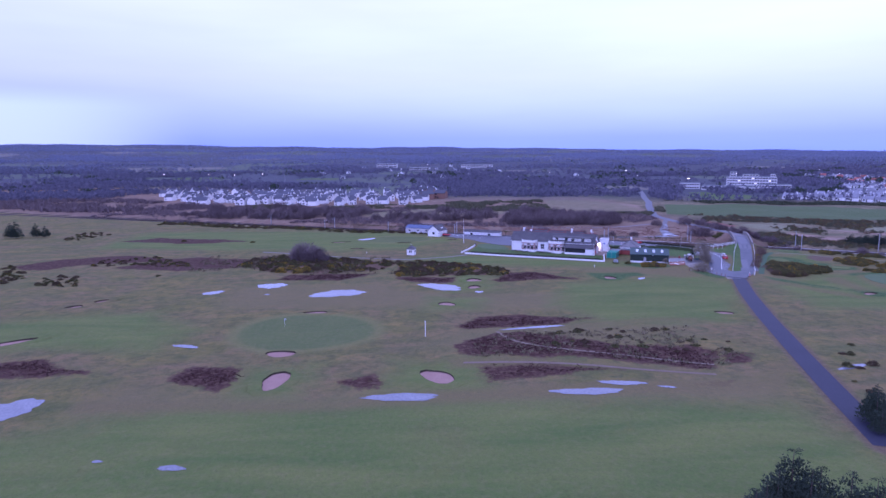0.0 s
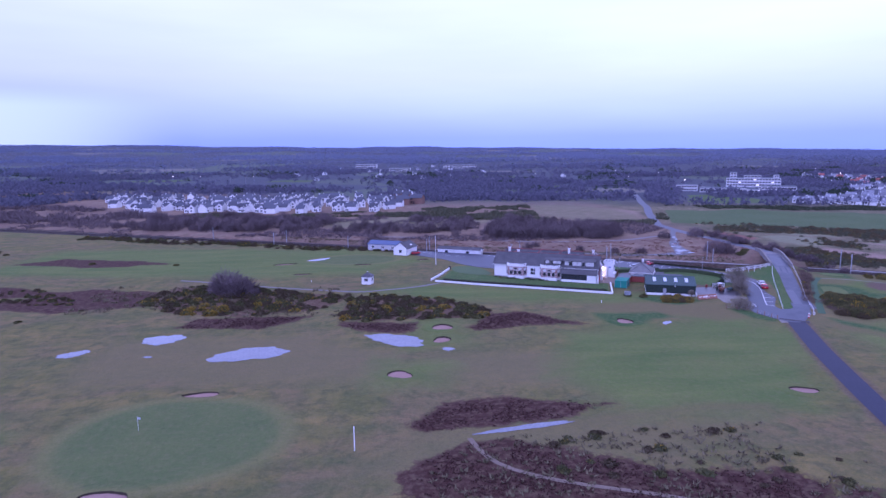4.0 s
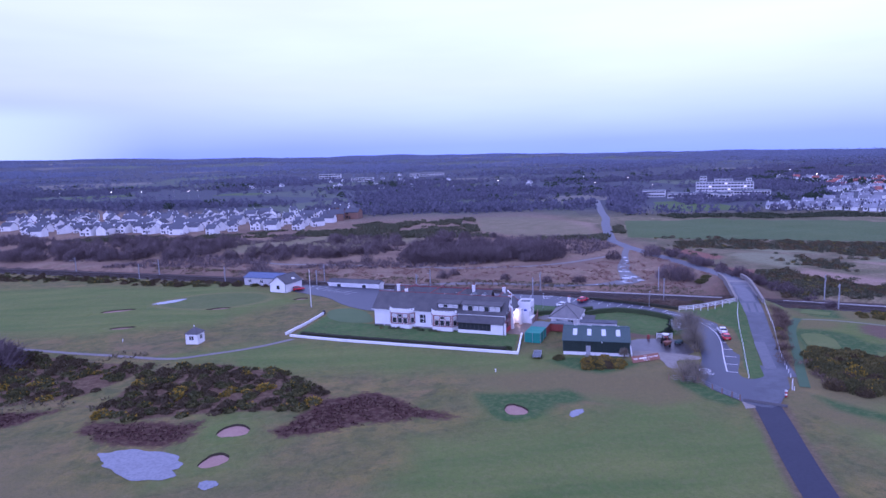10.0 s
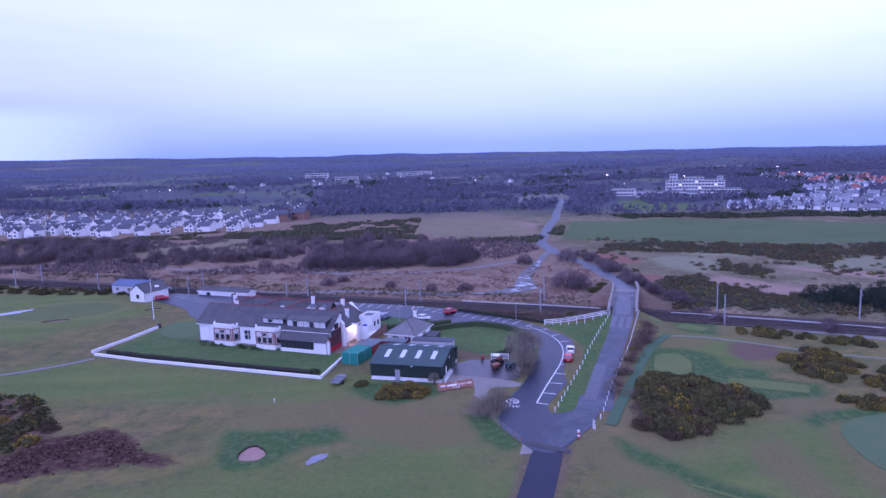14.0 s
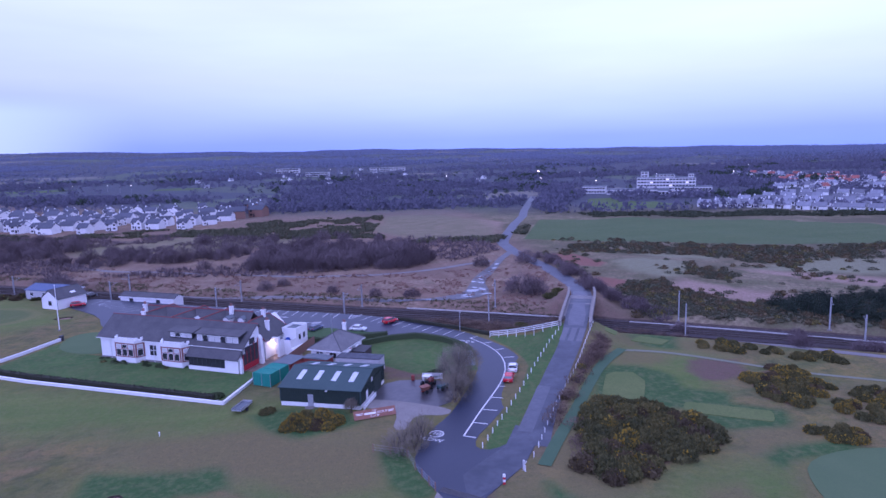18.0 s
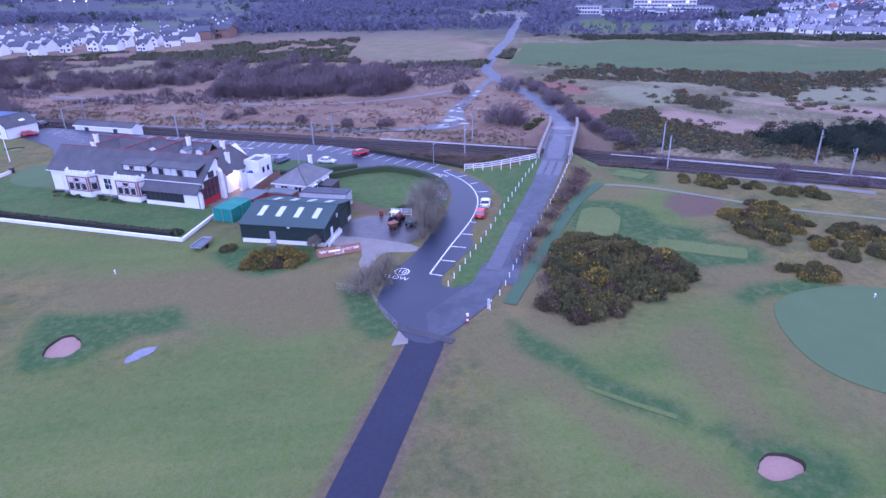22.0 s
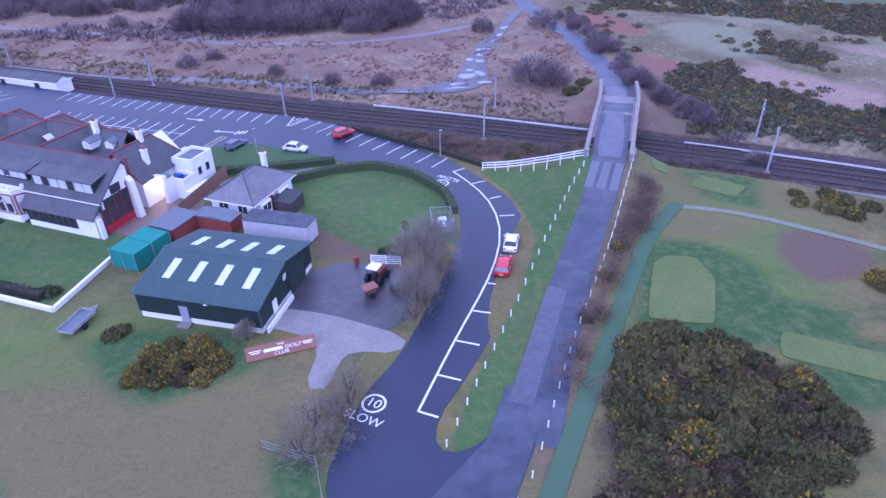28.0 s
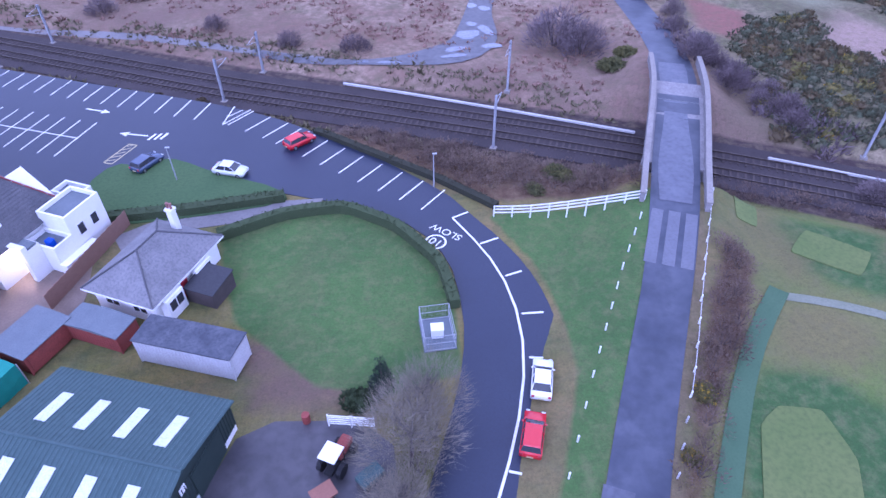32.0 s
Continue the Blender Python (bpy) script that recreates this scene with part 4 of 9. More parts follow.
    m2 = mix(rng(fine, 0.42, 0.70), m2, (0.080, 0.066, 0.046))
    m2 = mix(ragged(lush, 1.0, 0.35, 0.8), m2, mix(rng(fine, 0.3, 0.7), (0.240, 0.240, 0.150), (0.185, 0.190, 0.110)))
    m2 = mix(ragged(straw, 1.0, 0.35, 0.8), m2, mix(rng(fine, 0.3, 0.7), (0.340, 0.245, 0.195), (0.260, 0.190, 0.140)))
    m2 = mix(ragged(dry, 1.0, 0.35, 0.8), m2, mix(rng(fine, 0.3, 0.7), (0.260, 0.125, 0.095), (0.185, 0.095, 0.075)))
    m1 = mix(right, m1, m2)
    col = mix(ragged(moor, 0.5), turf, m1)
    # far country: a patchwork of dull fields and woods, blued in the colour for haze
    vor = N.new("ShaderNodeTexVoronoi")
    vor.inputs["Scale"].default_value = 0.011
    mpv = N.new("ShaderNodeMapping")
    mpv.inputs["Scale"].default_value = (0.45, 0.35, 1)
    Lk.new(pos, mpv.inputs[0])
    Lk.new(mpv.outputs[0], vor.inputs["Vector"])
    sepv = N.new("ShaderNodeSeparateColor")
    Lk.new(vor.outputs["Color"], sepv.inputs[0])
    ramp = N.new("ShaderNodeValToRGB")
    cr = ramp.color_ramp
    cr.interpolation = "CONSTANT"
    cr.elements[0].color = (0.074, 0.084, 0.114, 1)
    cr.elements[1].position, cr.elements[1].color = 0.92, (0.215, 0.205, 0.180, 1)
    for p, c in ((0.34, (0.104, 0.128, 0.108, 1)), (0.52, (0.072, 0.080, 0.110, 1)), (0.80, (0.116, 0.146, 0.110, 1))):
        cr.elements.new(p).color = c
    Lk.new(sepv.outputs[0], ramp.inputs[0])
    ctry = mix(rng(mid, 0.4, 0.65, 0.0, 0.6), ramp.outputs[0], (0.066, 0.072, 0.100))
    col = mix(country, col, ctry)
    col = mix(ragged(field, 0.35), col, mix(rng(streak, 0.3, 0.7), (0.078, 0.124, 0.048), (0.096, 0.140, 0.056)))
    col = mix(ragged(rail, 0.6), col, mix(rng(fine, 0.35, 0.65), (0.050, 0.036, 0.036), (0.085, 0.062, 0.056)))
    col = mix(rng(grain, 0.40, 0.75, 0.0, 0.6), col, mix(0.55, col, (0.036, 0.034, 0.022)))
    col = mix(rng(fine, 0.46, 0.70, 0.0, 0.6), col, mix(0.5, col, (0.205, 0.176, 0.096)))
    col = mix(rng(noise_at(1.9, 6, 0.75, 0.4), 0.50, 0.72, 0.0, 0.6), col, mix(0.6, col, (0.040, 0.048, 0.024)))
    Lk.new(col, b.inputs["Base Color"])
    bp = N.new("ShaderNodeBump")
    bp.inputs["Strength"].default_value, bp.inputs["Distance"].default_value = 0.7, 0.25
    Lk.new(maths("ADD", maths("ADD", maths("MULTIPLY", grain, 0.5), fine), maths("MULTIPLY", mid, 4.0)), bp.inputs["Height"])
    Lk.new(bp.outputs[0], b.inputs["Normal"])
    return m


ground()

# ---- roads ----
def road_width(s):
    """Narrow on the way up, full width over the bridge."""
    return 4.1 + 0.8 * float(step(0.075, 0.115, s)) - 0.5 * float(step(0.85, 0.92, s))


setting("road", strip(ROAD, road_width, 0.05), M_ROAD, "worn grey single-carriageway road rising over the railway bridge", category="road")
setting("road_1", strip(LANE, 4.1, 0.04), M_LANE, "narrow dark asphalt lane crossing the golf course", category="road")
# drive and car park
DRIVE = [(97.3, 190.0), (100.4, 193.4), (104.6, 198.0), (108.0, 204.5), (105.0, 205.0), (101.6, 202.6), (99.4, 203.2), (99.8, 206.3), (102.5, 210.4), (105.1, 214.8), (107.4, 219.1), (109.5, 223.8), (111.2, 227.1), (112.6, 231.8), (113.0, 236.6), (112.7, 240.7), (111.8, 244.5), (110.0, 248.6), (107.4, 253.0), (105.4, 256.6), (99.0, 263.3), (91.5, 269.8), (84.5, 275.0), (75.6, 279.4), (55.5, 287.6), (35.0, 296.2), (14.0, 306.8), (5.0, 310.6), (0.5, 303.5), (8.0, 296.5), (17.0, 288.0), (22.0, 277.0), (30.0, 268.0), (46.0, 262.0), (60.0, 256.0), (66.0, 256.0), (68.0, 262.0), (78.0, 262.0), (92.6, 256.4), (97.6, 254.6), (102.4, 250.6), (104.8, 245.8), (105.2, 241.0), (105.1, 236.7), (104.0, 231.7), (101.6, 225.1), (98.0, 216.1), (96.3, 213.1), (93.7, 209.4), (91.4, 203.0), (91.2, 199.6), (93.0, 194.6), (94.3, 191.2)]


def flat_area(name, pts, z, material, label, ease=0, category=""):
    p = [Vector(q) for q in pts]
    for _ in range(ease):
        p = [q for a, b in zip(p, p[1:] + p[:1]) for q in (a * 0.75 + b * 0.25, a * 0.25 + b * 0.75)]
    bm = extrude_poly([(q.x, q.y) for q in p], z - 0.12, z)
    bmesh.ops.triangulate(bm, faces=[f for f in bm.faces if len(f.verts) > 4])
    return setting(name, bm, material, label, category=category)


flat_area("pavement", DRIVE, 0.06, M_ASPHALT, "dark asphalt drive and car park with white bay lines", 1, "car park")
flat_area("pavement_1", [(96.6, 190.6), (100.4, 193.4), (104.6, 198.0), (109.0, 207.0), (106.0, 209.5), (103.4, 203.6), (99.8, 200.0), (96.8, 196.8)], 0.075, M_ROAD, "pale worn asphalt apron where lane meets road", 0, "road")
flat_area("pavement_2", [(88.2, 230.2), (86.0, 224.7), (85.4, 221.5), (90.6, 220.5), (97.4, 216.9), (99.6, 226.5), (96.5, 229.5)], 0.055, M_YARD, "wet grey yard beside the green shed", 1, "yard")
flat_area("pavement_3", [(83.9, 219.7), (85.3, 222.4), (88.9, 221.3), (91.5, 220.2), (97.9, 216.6), (96.9, 214.4), (92.6, 215.2), (91.4, 213.6), (90.8, 210.4), (88.6, 210.8), (89.6, 215.8), (88.3, 217.6), (85.7, 218.8)], 0.075, M_CONCRETE, "pale concrete ramp from drive to shed", 1, "ramp")
flat_area("pavement_4", [(62.6, 239.8), (66.2, 238.4), (72.6, 240.6), (72.4, 245.0), (71.0, 252.0), (66.0, 250.5), (64.0, 246.0)], 0.055, M_PAVING, "brown paved court by the clubhouse door", 0, "paving")
flat_area("pavement_5", [(79.0, 256.6), (92.6, 256.8), (92.0, 254.6), (80.0, 253.0), (74.0, 250.0), (72.5, 252.5)], 0.062, M_TRACK, "grey drive to the bungalow between hedges", 0, "drive")
flat_area("pavement_6", [(92.4, 190.6), (94.2, 190.8), (94.6, 194.4), (93.4, 193.6)], 0.05, M_CONCRETE, "patch of pale concrete beside the gate", 0, "paving")


def path_strip(name, pts, width, material, label, lift=0.05):
    return setting(name, strip(pts, width, lift), material, label, category="path")


flat_area("lawn_1", [(67.0, 261.5), (68.9, 265.6), (72.0, 264.6), (74.0, 266.0), (76.0, 265.6), (80.4, 262.6), (88.2, 258.8), (89.0, 256.4), (80.0, 254.8), (71.0, 254.2), (68.0, 257.0)], 0.16, M_LAWN, "kerbed grass island in the car park", 1, "lawn")
flat_area("practice_green", [(18.3, 264.9), (18.5, 271.6), (23.0, 273.6), (28.0, 270.0), (31.0, 262.0), (31.4, 255.6), (26.0, 256.4), (21.0, 259.6)], 0.05, M_PUTT, "smooth blue-green practice putting green", 2, "green")
def tee_pad(k, pts, label):
    pts = [q for a, b in zip(pts, pts[1:] + pts[:1]) for q in ((a[0] * 0.93 + b[0] * 0.07, a[1] * 0.93 + b[1] * 0.07), (a[0] * 0.07 + b[0] * 0.93, a[1] * 0.07 + b[1] * 0.93))]
    ob = setting("tee_%d" % k, patch(pts, 0.09, 1, 0.3), M_TEE, label, category="tee")
tee_pad(1, [(121.2, 217.0), (125.4, 226.4), (127.5, 227.8), (130.6, 227.2), (131.0, 223.1), (127.6, 215.8)], "mown rectangular tee pad of pale green turf")
tee_pad(2, [(136.8, 243.9), (140.1, 247.0), (144.6, 243.0), (141.6, 240.0)], "raised square tee pad of pale green turf")
tee_pad(3, [(134.6, 251.8), (137.3, 251.6), (135.4, 247.5), (133.3, 248.2)], "small raised tee pad of pale green turf")
tee_pad(4, [(131.5, 211.0), (133.5, 214.5), (144.0, 208.5), (142.0, 205.0)], "long low tee pad of green turf")
setting("green_1", patch([(139.0, 195.0), (152.0, 196.5), (164.0, 186.0), (160.0, 174.0), (142.0, 172.0), (134.4, 178.0), (134.8, 187.0)], 0.06, 2, 0.3), M_PUTT, "large smooth blue-green putting green", category="green")
path_strip("path_1", [(107.0, 197.6), (110.0, 203.0), (112.6, 207.6), (115.6, 212.4), (119.8, 220.0), (125.3, 229.4), (130.1, 236.0), (133.4, 239.2)], 1.7, M_MAT, "green surfaced footpath beside the hedge", 0.10)
path_strip("path_2", [(133.0, 238.6), (140.2, 236.2), (149.6, 229.0), (158.0, 222.0), (175.0, 212.0)], 1.0, M_PALEPATH, "grey-green path between the tees")
path_strip("path_3", [(-71.6, 255.9), (-27.3, 239.5), (-10.0, 231.8), (3.7, 237.4), (13.0, 244.4)], 1.3, M_TRACK, "thin worn path to the starter hut")
path_strip("path_5", [(-44.0, 384.0), (-6.8, 355.2), (20.0, 346.0), (42.6, 337.9), (64.1, 328.0), (85.7, 325.0), (107.8, 332.6), (126.4, 343.0)], 2.2, M_TRACK, "grey track across the moor")
path_strip("path_6", [(12.9, 135.1), (15.0, 126.8), (22.9, 122.2), (36.1, 118.6), (52.6, 112.4)], 0.8, M_SANDTRACK, "sandy track through the heather")
path_strip("path_7", [(4.0, 114.4), (14.6, 114.5), (27.5, 112.6), (37.0, 109.6), (50.4, 106.7)], 0.9, M_SANDTRACK, "sandy track below the heather")
path_strip("path_11", [(110.8, 180.6), (113.6, 177.6), (117.4, 175.2)], 0.6, M_TEE, "short strip of green surfaced path below the gorse", 0.04)
path_strip("path_10", [(153.0, 243.4), (158.6, 240.2), (166.5, 234.0), (178.0, 226.0)], 1.8, M_TRACK, "wet grey track on the near side of the railway")
path_strip("path_8", [(10.0, 322.0), (28.2, 313.9), (41.2, 308.5), (51.4, 305.4), (61.6, 302.0), (74.0, 297.0), (81.7, 293.4), (91.1, 290.4)], 1.2, M_TRACK, "wet puddled track beside the railway")
path_strip("path_9", [(136.9, 360.0), (130.6, 346.1), (125.2, 331.3), (120.9, 320.8), (117.1, 311.6), (115.2, 303.3), (114.4, 295.8), (112.1, 290.5), (107.1, 289.3), (101.1, 288.0), (95.4, 288.6), (88.1, 290.4), (80.5, 293.9)], lambda s: 2.6 + 1.6 * float(step(0.25, 0.45, s)) + 2.6 * float(step(0.52, 0.66, s) * (1 - step(0.70, 0.80, s))) - 2.9 * float(step(0.72, 0.86, s)), M_BURN, "wet grey stony track with pools of water", 0.14)

# ---- standing water on the course ----
def puddle(cx, cy, ra, rb, turn, seed, label="shallow flood water lying on the turf", lift=0.05):
    rnd = random.Random(seed)
    ph = [rnd.uniform(0, 6.28) for _ in range(4)]
    c, s = math.cos(radians(turn)), math.sin(radians(turn))
    bm = bmesh.new()
    n = 56
    ring = []
    for i in range(n):
        a = 2 * math.pi * i / n
        k = 1 + 0.13 * math.sin(2 * a + ph[0]) + 0.09 * math.sin(3 * a + ph[1]) + 0.06 * math.sin(7 * a + ph[2]) + 0.04 * math.sin(13 * a + ph[3])
        x, y = ra * k * math.cos(a), rb * k * math.sin(a)
        X, Y = cx + x * c - y * s, cy + x * s + y * c
        ring.append(bm.verts.new((X, Y, h(X, Y) + lift)))
    mid = bm.verts.new((cx, cy, h(cx, cy) + lift + 0.005))
    for i in range(n):
        bm.faces.new((mid, ring[i], ring[(i + 1) % n]))
    ob = setting("water", bm, M_WATER, label, category="puddle")
    ob["group"] = "puddles on the course"


for i, p in enumerate([(-7.3, 97.6, 6.8, 1.5, -3), (24.6, 99.2, 5.6, 1.6, -4), (31.6, 102.7, 4.2, 1.0, -12), (-29.4, 177.2, 7.0, 4.4, 14), (-51.6, 189.2, 4.0, 4.4, 20), (1.0, 185.6, 7.6, 3.3, -24), (12.2, 178.4, 1.5, 1.0, -40), (-66.4, 179.6, 2.8, 2.2, 40), (-71.5, 95.0, 4.6, 4.2, 30), (-47.2, 76.5, 0.7, 0.4, 0), (-36.4, 74.1, 1.9, 0.7, 0), (-55.4, 129.0, 2.9, 1.0, -10), (65.6, 193.0, 1.7, 0.9, 55), (22.0, 138.6, 7.0, 0.9, 15), (77.2, 108.4, 3.0, 0.9, 12), (-32.0, 293.2, 5.0, 1.8, 38), (-94.0, 134.0, 4.0, 1.2, 30), (-49.8, 176.5, 1.0, 0.5, 0), (38.8, 100.2, 1.4, 0.5, -20)]):
    puddle(*p, seed=i)
for i, (x, y, ra, rb, turn) in enumerate(((127.2, 336.2, 1.5, 0.7, 60), (125.0, 329.0, 1.3, 0.6, 65), (122.0, 322.6, 1.0, 0.5, 65), (118.9, 316.1, 1.6, 0.8, 20), (117.6, 311.6, 0.7, 1.0, 0), (116.9, 306.8, 0.9, 1.1, 0), (115.0, 308.2, 0.8, 1.2, 10), (112.9, 296.6, 1.5, 2.0, -30), (115.9, 298.2, 1.0, 1.8, 20), (114.0, 300.6, 0.9, 0.8, 0), (110.4, 291.6, 1.8, 0.7, 10), (116.0, 292.4, 1.4, 0.9, 10), (110.0, 289.3, 1.9, 0.6, 5), (100.6, 288.0, 1.6, 0.5, -5), (96.6, 288.6, 1.2, 0.4, -8))):
    puddle(x, y, ra, rb, turn, 60 + i, "pool of rain water on the stony track", 0.17)

# ---- bunkers ----
def bunker(cx, cy, ra, rb, turn, seed):
    rnd = random.Random(seed)
    ph = [rnd.uniform(0, 6.28) for _ in range(3)]
    z0 = h(cx + (ra + 4) , cy)
    z0 = float(lump(cx, cy))
    ob = thing("bunker", "sand bunker with pink sand and a stacked turf face", "bunker", pose(cx, cy, z0, 0, 0, turn), "golf bunkers", "structure")
    n = 40
    def ring(bm, k, z):
        out = []
        for i in range(n):
            a = 2 * math.pi * i / n
            w = 1 + 0.12 * math.sin(2 * a + ph[0]) + 0.07 * math.sin(3 * a + ph[1]) + 0.02 * math.sin(8 * a + ph[2])
            x, y = (ra * w + k) * math.cos(a), (rb * w + k) * math.sin(a)
            zz = z
            if callable(z):
                g = pose(cx, cy, 0, 0, 0, turn) @ Vector((x, y, 0))
                zz = z(a) + float(lump(g.x, g.y)) - z0
            out.append(bm.verts.new((x, y, zz)))
        return out
    def loft(rings, bm):
        for a, b in zip(rings, rings[1:]):
            for i in range(n):
                bm.faces.new((a[i], a[(i + 1) % n], b[(i + 1) % n], b[i]))
    out = lambda a: 0.05 + 0.03 * math.cos(a + ph[0])
    lowz = lambda a: 0.05
    bm = bmesh.new()
    loft([ring(bm, 2.9, lambda a: -0.25), ring(bm, 2.4, lowz), ring(bm, 1.2, lambda a: 0.05), ring(bm, 0.4, out), ring(bm, 0.0, lambda a: out(a) - 0.05)], bm)
    bmesh.ops.recalc_face_normals(bm, faces=bm.faces)
    if sum(f.normal.z for f in bm.faces) < 0:
        bmesh.ops.reverse_faces(bm, faces=bm.faces)
    for f in bm.faces:
        f.smooth = True
    lip = part("turf_lip", bm, bpy.data.materials["links_turf"], ob)
    W = np.array([pose(cx, cy, z0, 0, 0, turn) @ v.co for v in lip.data.vertices])
    for cv in ("cover_a", "cover_b", "cover_c", "cover_d"):
        at = lip.data.color_attributes.new(cv, "FLOAT_COLOR", "POINT")
        at.data.foreach_set("color", cover_at(cv, W[:, 0], W[:, 1]).ravel())
    bm = bmesh.new()
    loft([ring(bm, 0.02, lambda a: out(a) - 0.03), ring(bm, -0.10, -0.35), ring(bm, -0.14, -0.85)], bm)
    bmesh.ops.recalc_face_normals(bm, faces=bm.faces)
    bmesh.ops.reverse_faces(bm, faces=bm.faces)
    part("turf_face", bm, M_PEAT, ob)
    bm = bmesh.new()
    r1, r2 = ring(bm, -0.04, -0.26), ring(bm, -min(ra, rb) * 0.45, -0.40)
    loft([r1, r2], bm)
    c = bm.verts.new((0, 0, -0.43))
    for i in range(n):
        bm.faces.new((c, r2[i], r2[(i + 1) % n]))
    bmesh.ops.recalc_face_normals(bm, faces=bm.faces)
    if sum(f.normal.z for f in bm.faces) < 0:
        bmesh.ops.reverse_faces(bm, faces=bm.faces)
    for f in bm.faces:
        f.smooth = True
    part("sand", bm, M_SAND, ob, "raked pink sand")


for i, p in enumerate(BUNKERS):
    bunker(*p, seed=40 + i)


# ---- clubhouse ----
def window(parent, x0, x1, z0, z1, y, cols, rows=1, frame_m=None, blind=False, surround=None, name="window", out=-1):
    """A window in a wall that faces -y (out=-1) or +y, standing just proud of it: frame, panes, bars."""
    w = part(name, cube(x0, x1, min(y, y + out * 0.05), max(y, y + out * 0.05), z0, z1), frame_m or M_WHITEPAINT, parent)
    dx, dz = (x1 - x0) / cols, (z1 - z0) / rows
    for i in range(cols):
        for j in range(rows):
            y0 = y + out * 0.052
            part("pane", cube(x0 + i * dx + 0.06, x0 + (i + 1) * dx - 0.06, min(y0, y0 + out * 0.02), max(y0, y0 + out * 0.02), z0 + j * dz + 0.06, z0 + (j + 1) * dz - 0.06), M_BLIND if blind and (i + j) % 2 == 0 else M_GLASS, w)
    return w


def side_window(parent, y0, y1, z0, z1, x, cols, frame_m=None, out=1, name="window"):
    w = part(name, cube(min(x, x + out * 0.05), max(x, x + out * 0.05), y0, y1, z0, z1), frame_m or M_WHITEPAINT, parent)
    d = (y1 - y0) / cols
    for i in range(cols):
        a = x + out * 0.052
        part("pane", cube(min(a, a + out * 0.02), max(a, a + out * 0.02), y0 + i * d + 0.06, y0 + (i + 1) * d - 0.06, z0 + 0.06, z1 - 0.06), M_GLASS, w)
    return w


def corrugated(at, x0, x1, pitch, depth):
    """One ribbed sheet: at(x, t, d) gives the place at height t, standing d proud."""
    bm = bmesh.new()
    n = max(2, round((x1 - x0) / pitch))
    p = (x1 - x0) / n
    prev = None
    for i in range(n):
        for f, d in ((0.0, 0.0), (0.5, 0.0), (0.62, depth), (0.88, depth)):
            x = x0 + (i + f) * p
            cur = [bm.verts.new(at(x, 0.0, d)), bm.verts.new(at(x, 1.0, d))]
            if prev:
                bm.faces.new((prev[0], cur[0], cur[1], prev[1]))
            prev = cur
    cur = [bm.verts.new(at(x1, 0.0, 0.0)), bm.verts.new(at(x1, 1.0, 0.0))]
    bm.faces.new((prev[0], cur[0], cur[1], prev[1]))
    return bm


def slate_slope(parent, a, b, c, d, name="roof", material=None, thick=0.14, course=0.32):
    """A roof slope from eaves a-b up to ridge c-d (b under c, a under d), laid in courses that step a little."""
    a, b, c, d = (Vector(p) for p in (a, b, c, d))
    rows = max(3, int((d - a).length / course))
    n = (b - a).cross(d - a).normalized()
    if n.z < 0:
        n = -n
    bm = bmesh.new()
    for i in range(rows):
        s, t = i / rows, (i + 1) / rows
        p, q, r, w = a.lerp(d, s), b.lerp(c, s), b.lerp(c, t), a.lerp(d, t)
        up = [bm.verts.new(v) for v in (p + n * 0.035, q + n * 0.035, r, w)]
        bm.faces.new(up)
        lo = [bm.verts.new(v) for v in (p, q)]
        bm.faces.new((lo[0], lo[1], up[1], up[0]))
    low = [bm.verts.new(v - n * thick) for v in (a, b, c, d)]
    top = [bm.verts.new(v) for v in (a, b, c, d)]
    bm.faces.new(low[::-1])
    for i in range(4):
        j = (i + 1) % 4
        if (top[i].co - top[j].co).length > 1e-4:
            bm.faces.new((low[i], low[j], top[j], top[i]))
    bmesh.ops.remove_doubles(bm, verts=bm.verts, dist=1e-5)
    return part(name, bm, material or M_SLATE, parent)


def ridge(parent, a, b, r=0.13, material=None, name="ridge_tile"):
    bm = bmesh.new()
    a, b = Vector(a), Vector(b)
    n = max(2, int((b - a).length / 0.9))
    for i in range(n):
        rod(bm, a.lerp(b, i / n), a.lerp(b, (i + 0.96) / n), r, r * 0.94, 6)
    return part(name, bm, material or M_RIDGE, parent)


def chimney(parent, x, y, z0, z1, w=0.8, d=0.6, pots=2, material=None):
    z1, w = z1 - 0.35, w * 0.85
    bm = bmesh.new()
    box(bm, x - w / 2, x + w / 2, y - d / 2, y + d / 2, z0, z1 - 0.25, 0.02)
    box(bm, x - w / 2 - 0.08, x + w / 2 + 0.08, y - d / 2 - 0.08, y + d / 2 + 0.08, z1 - 0.25, z1 - 0.05, 0.02)
    ch = part("chimney", bm, material or M_HARL, parent)
    for i in range(pots):
        bm = bmesh.new()
        lathe(bm, [(0.13, z1 - 0.05), (0.11, z1 + 0.4), (0.14, z1 + 0.42), (0.14, z1 + 0.5)], 8, (x + (i - (pots - 1) / 2) * 0.34, y, 0))
        part("chimney_pot", bm, M_SANDSTONE, ch)
    return ch


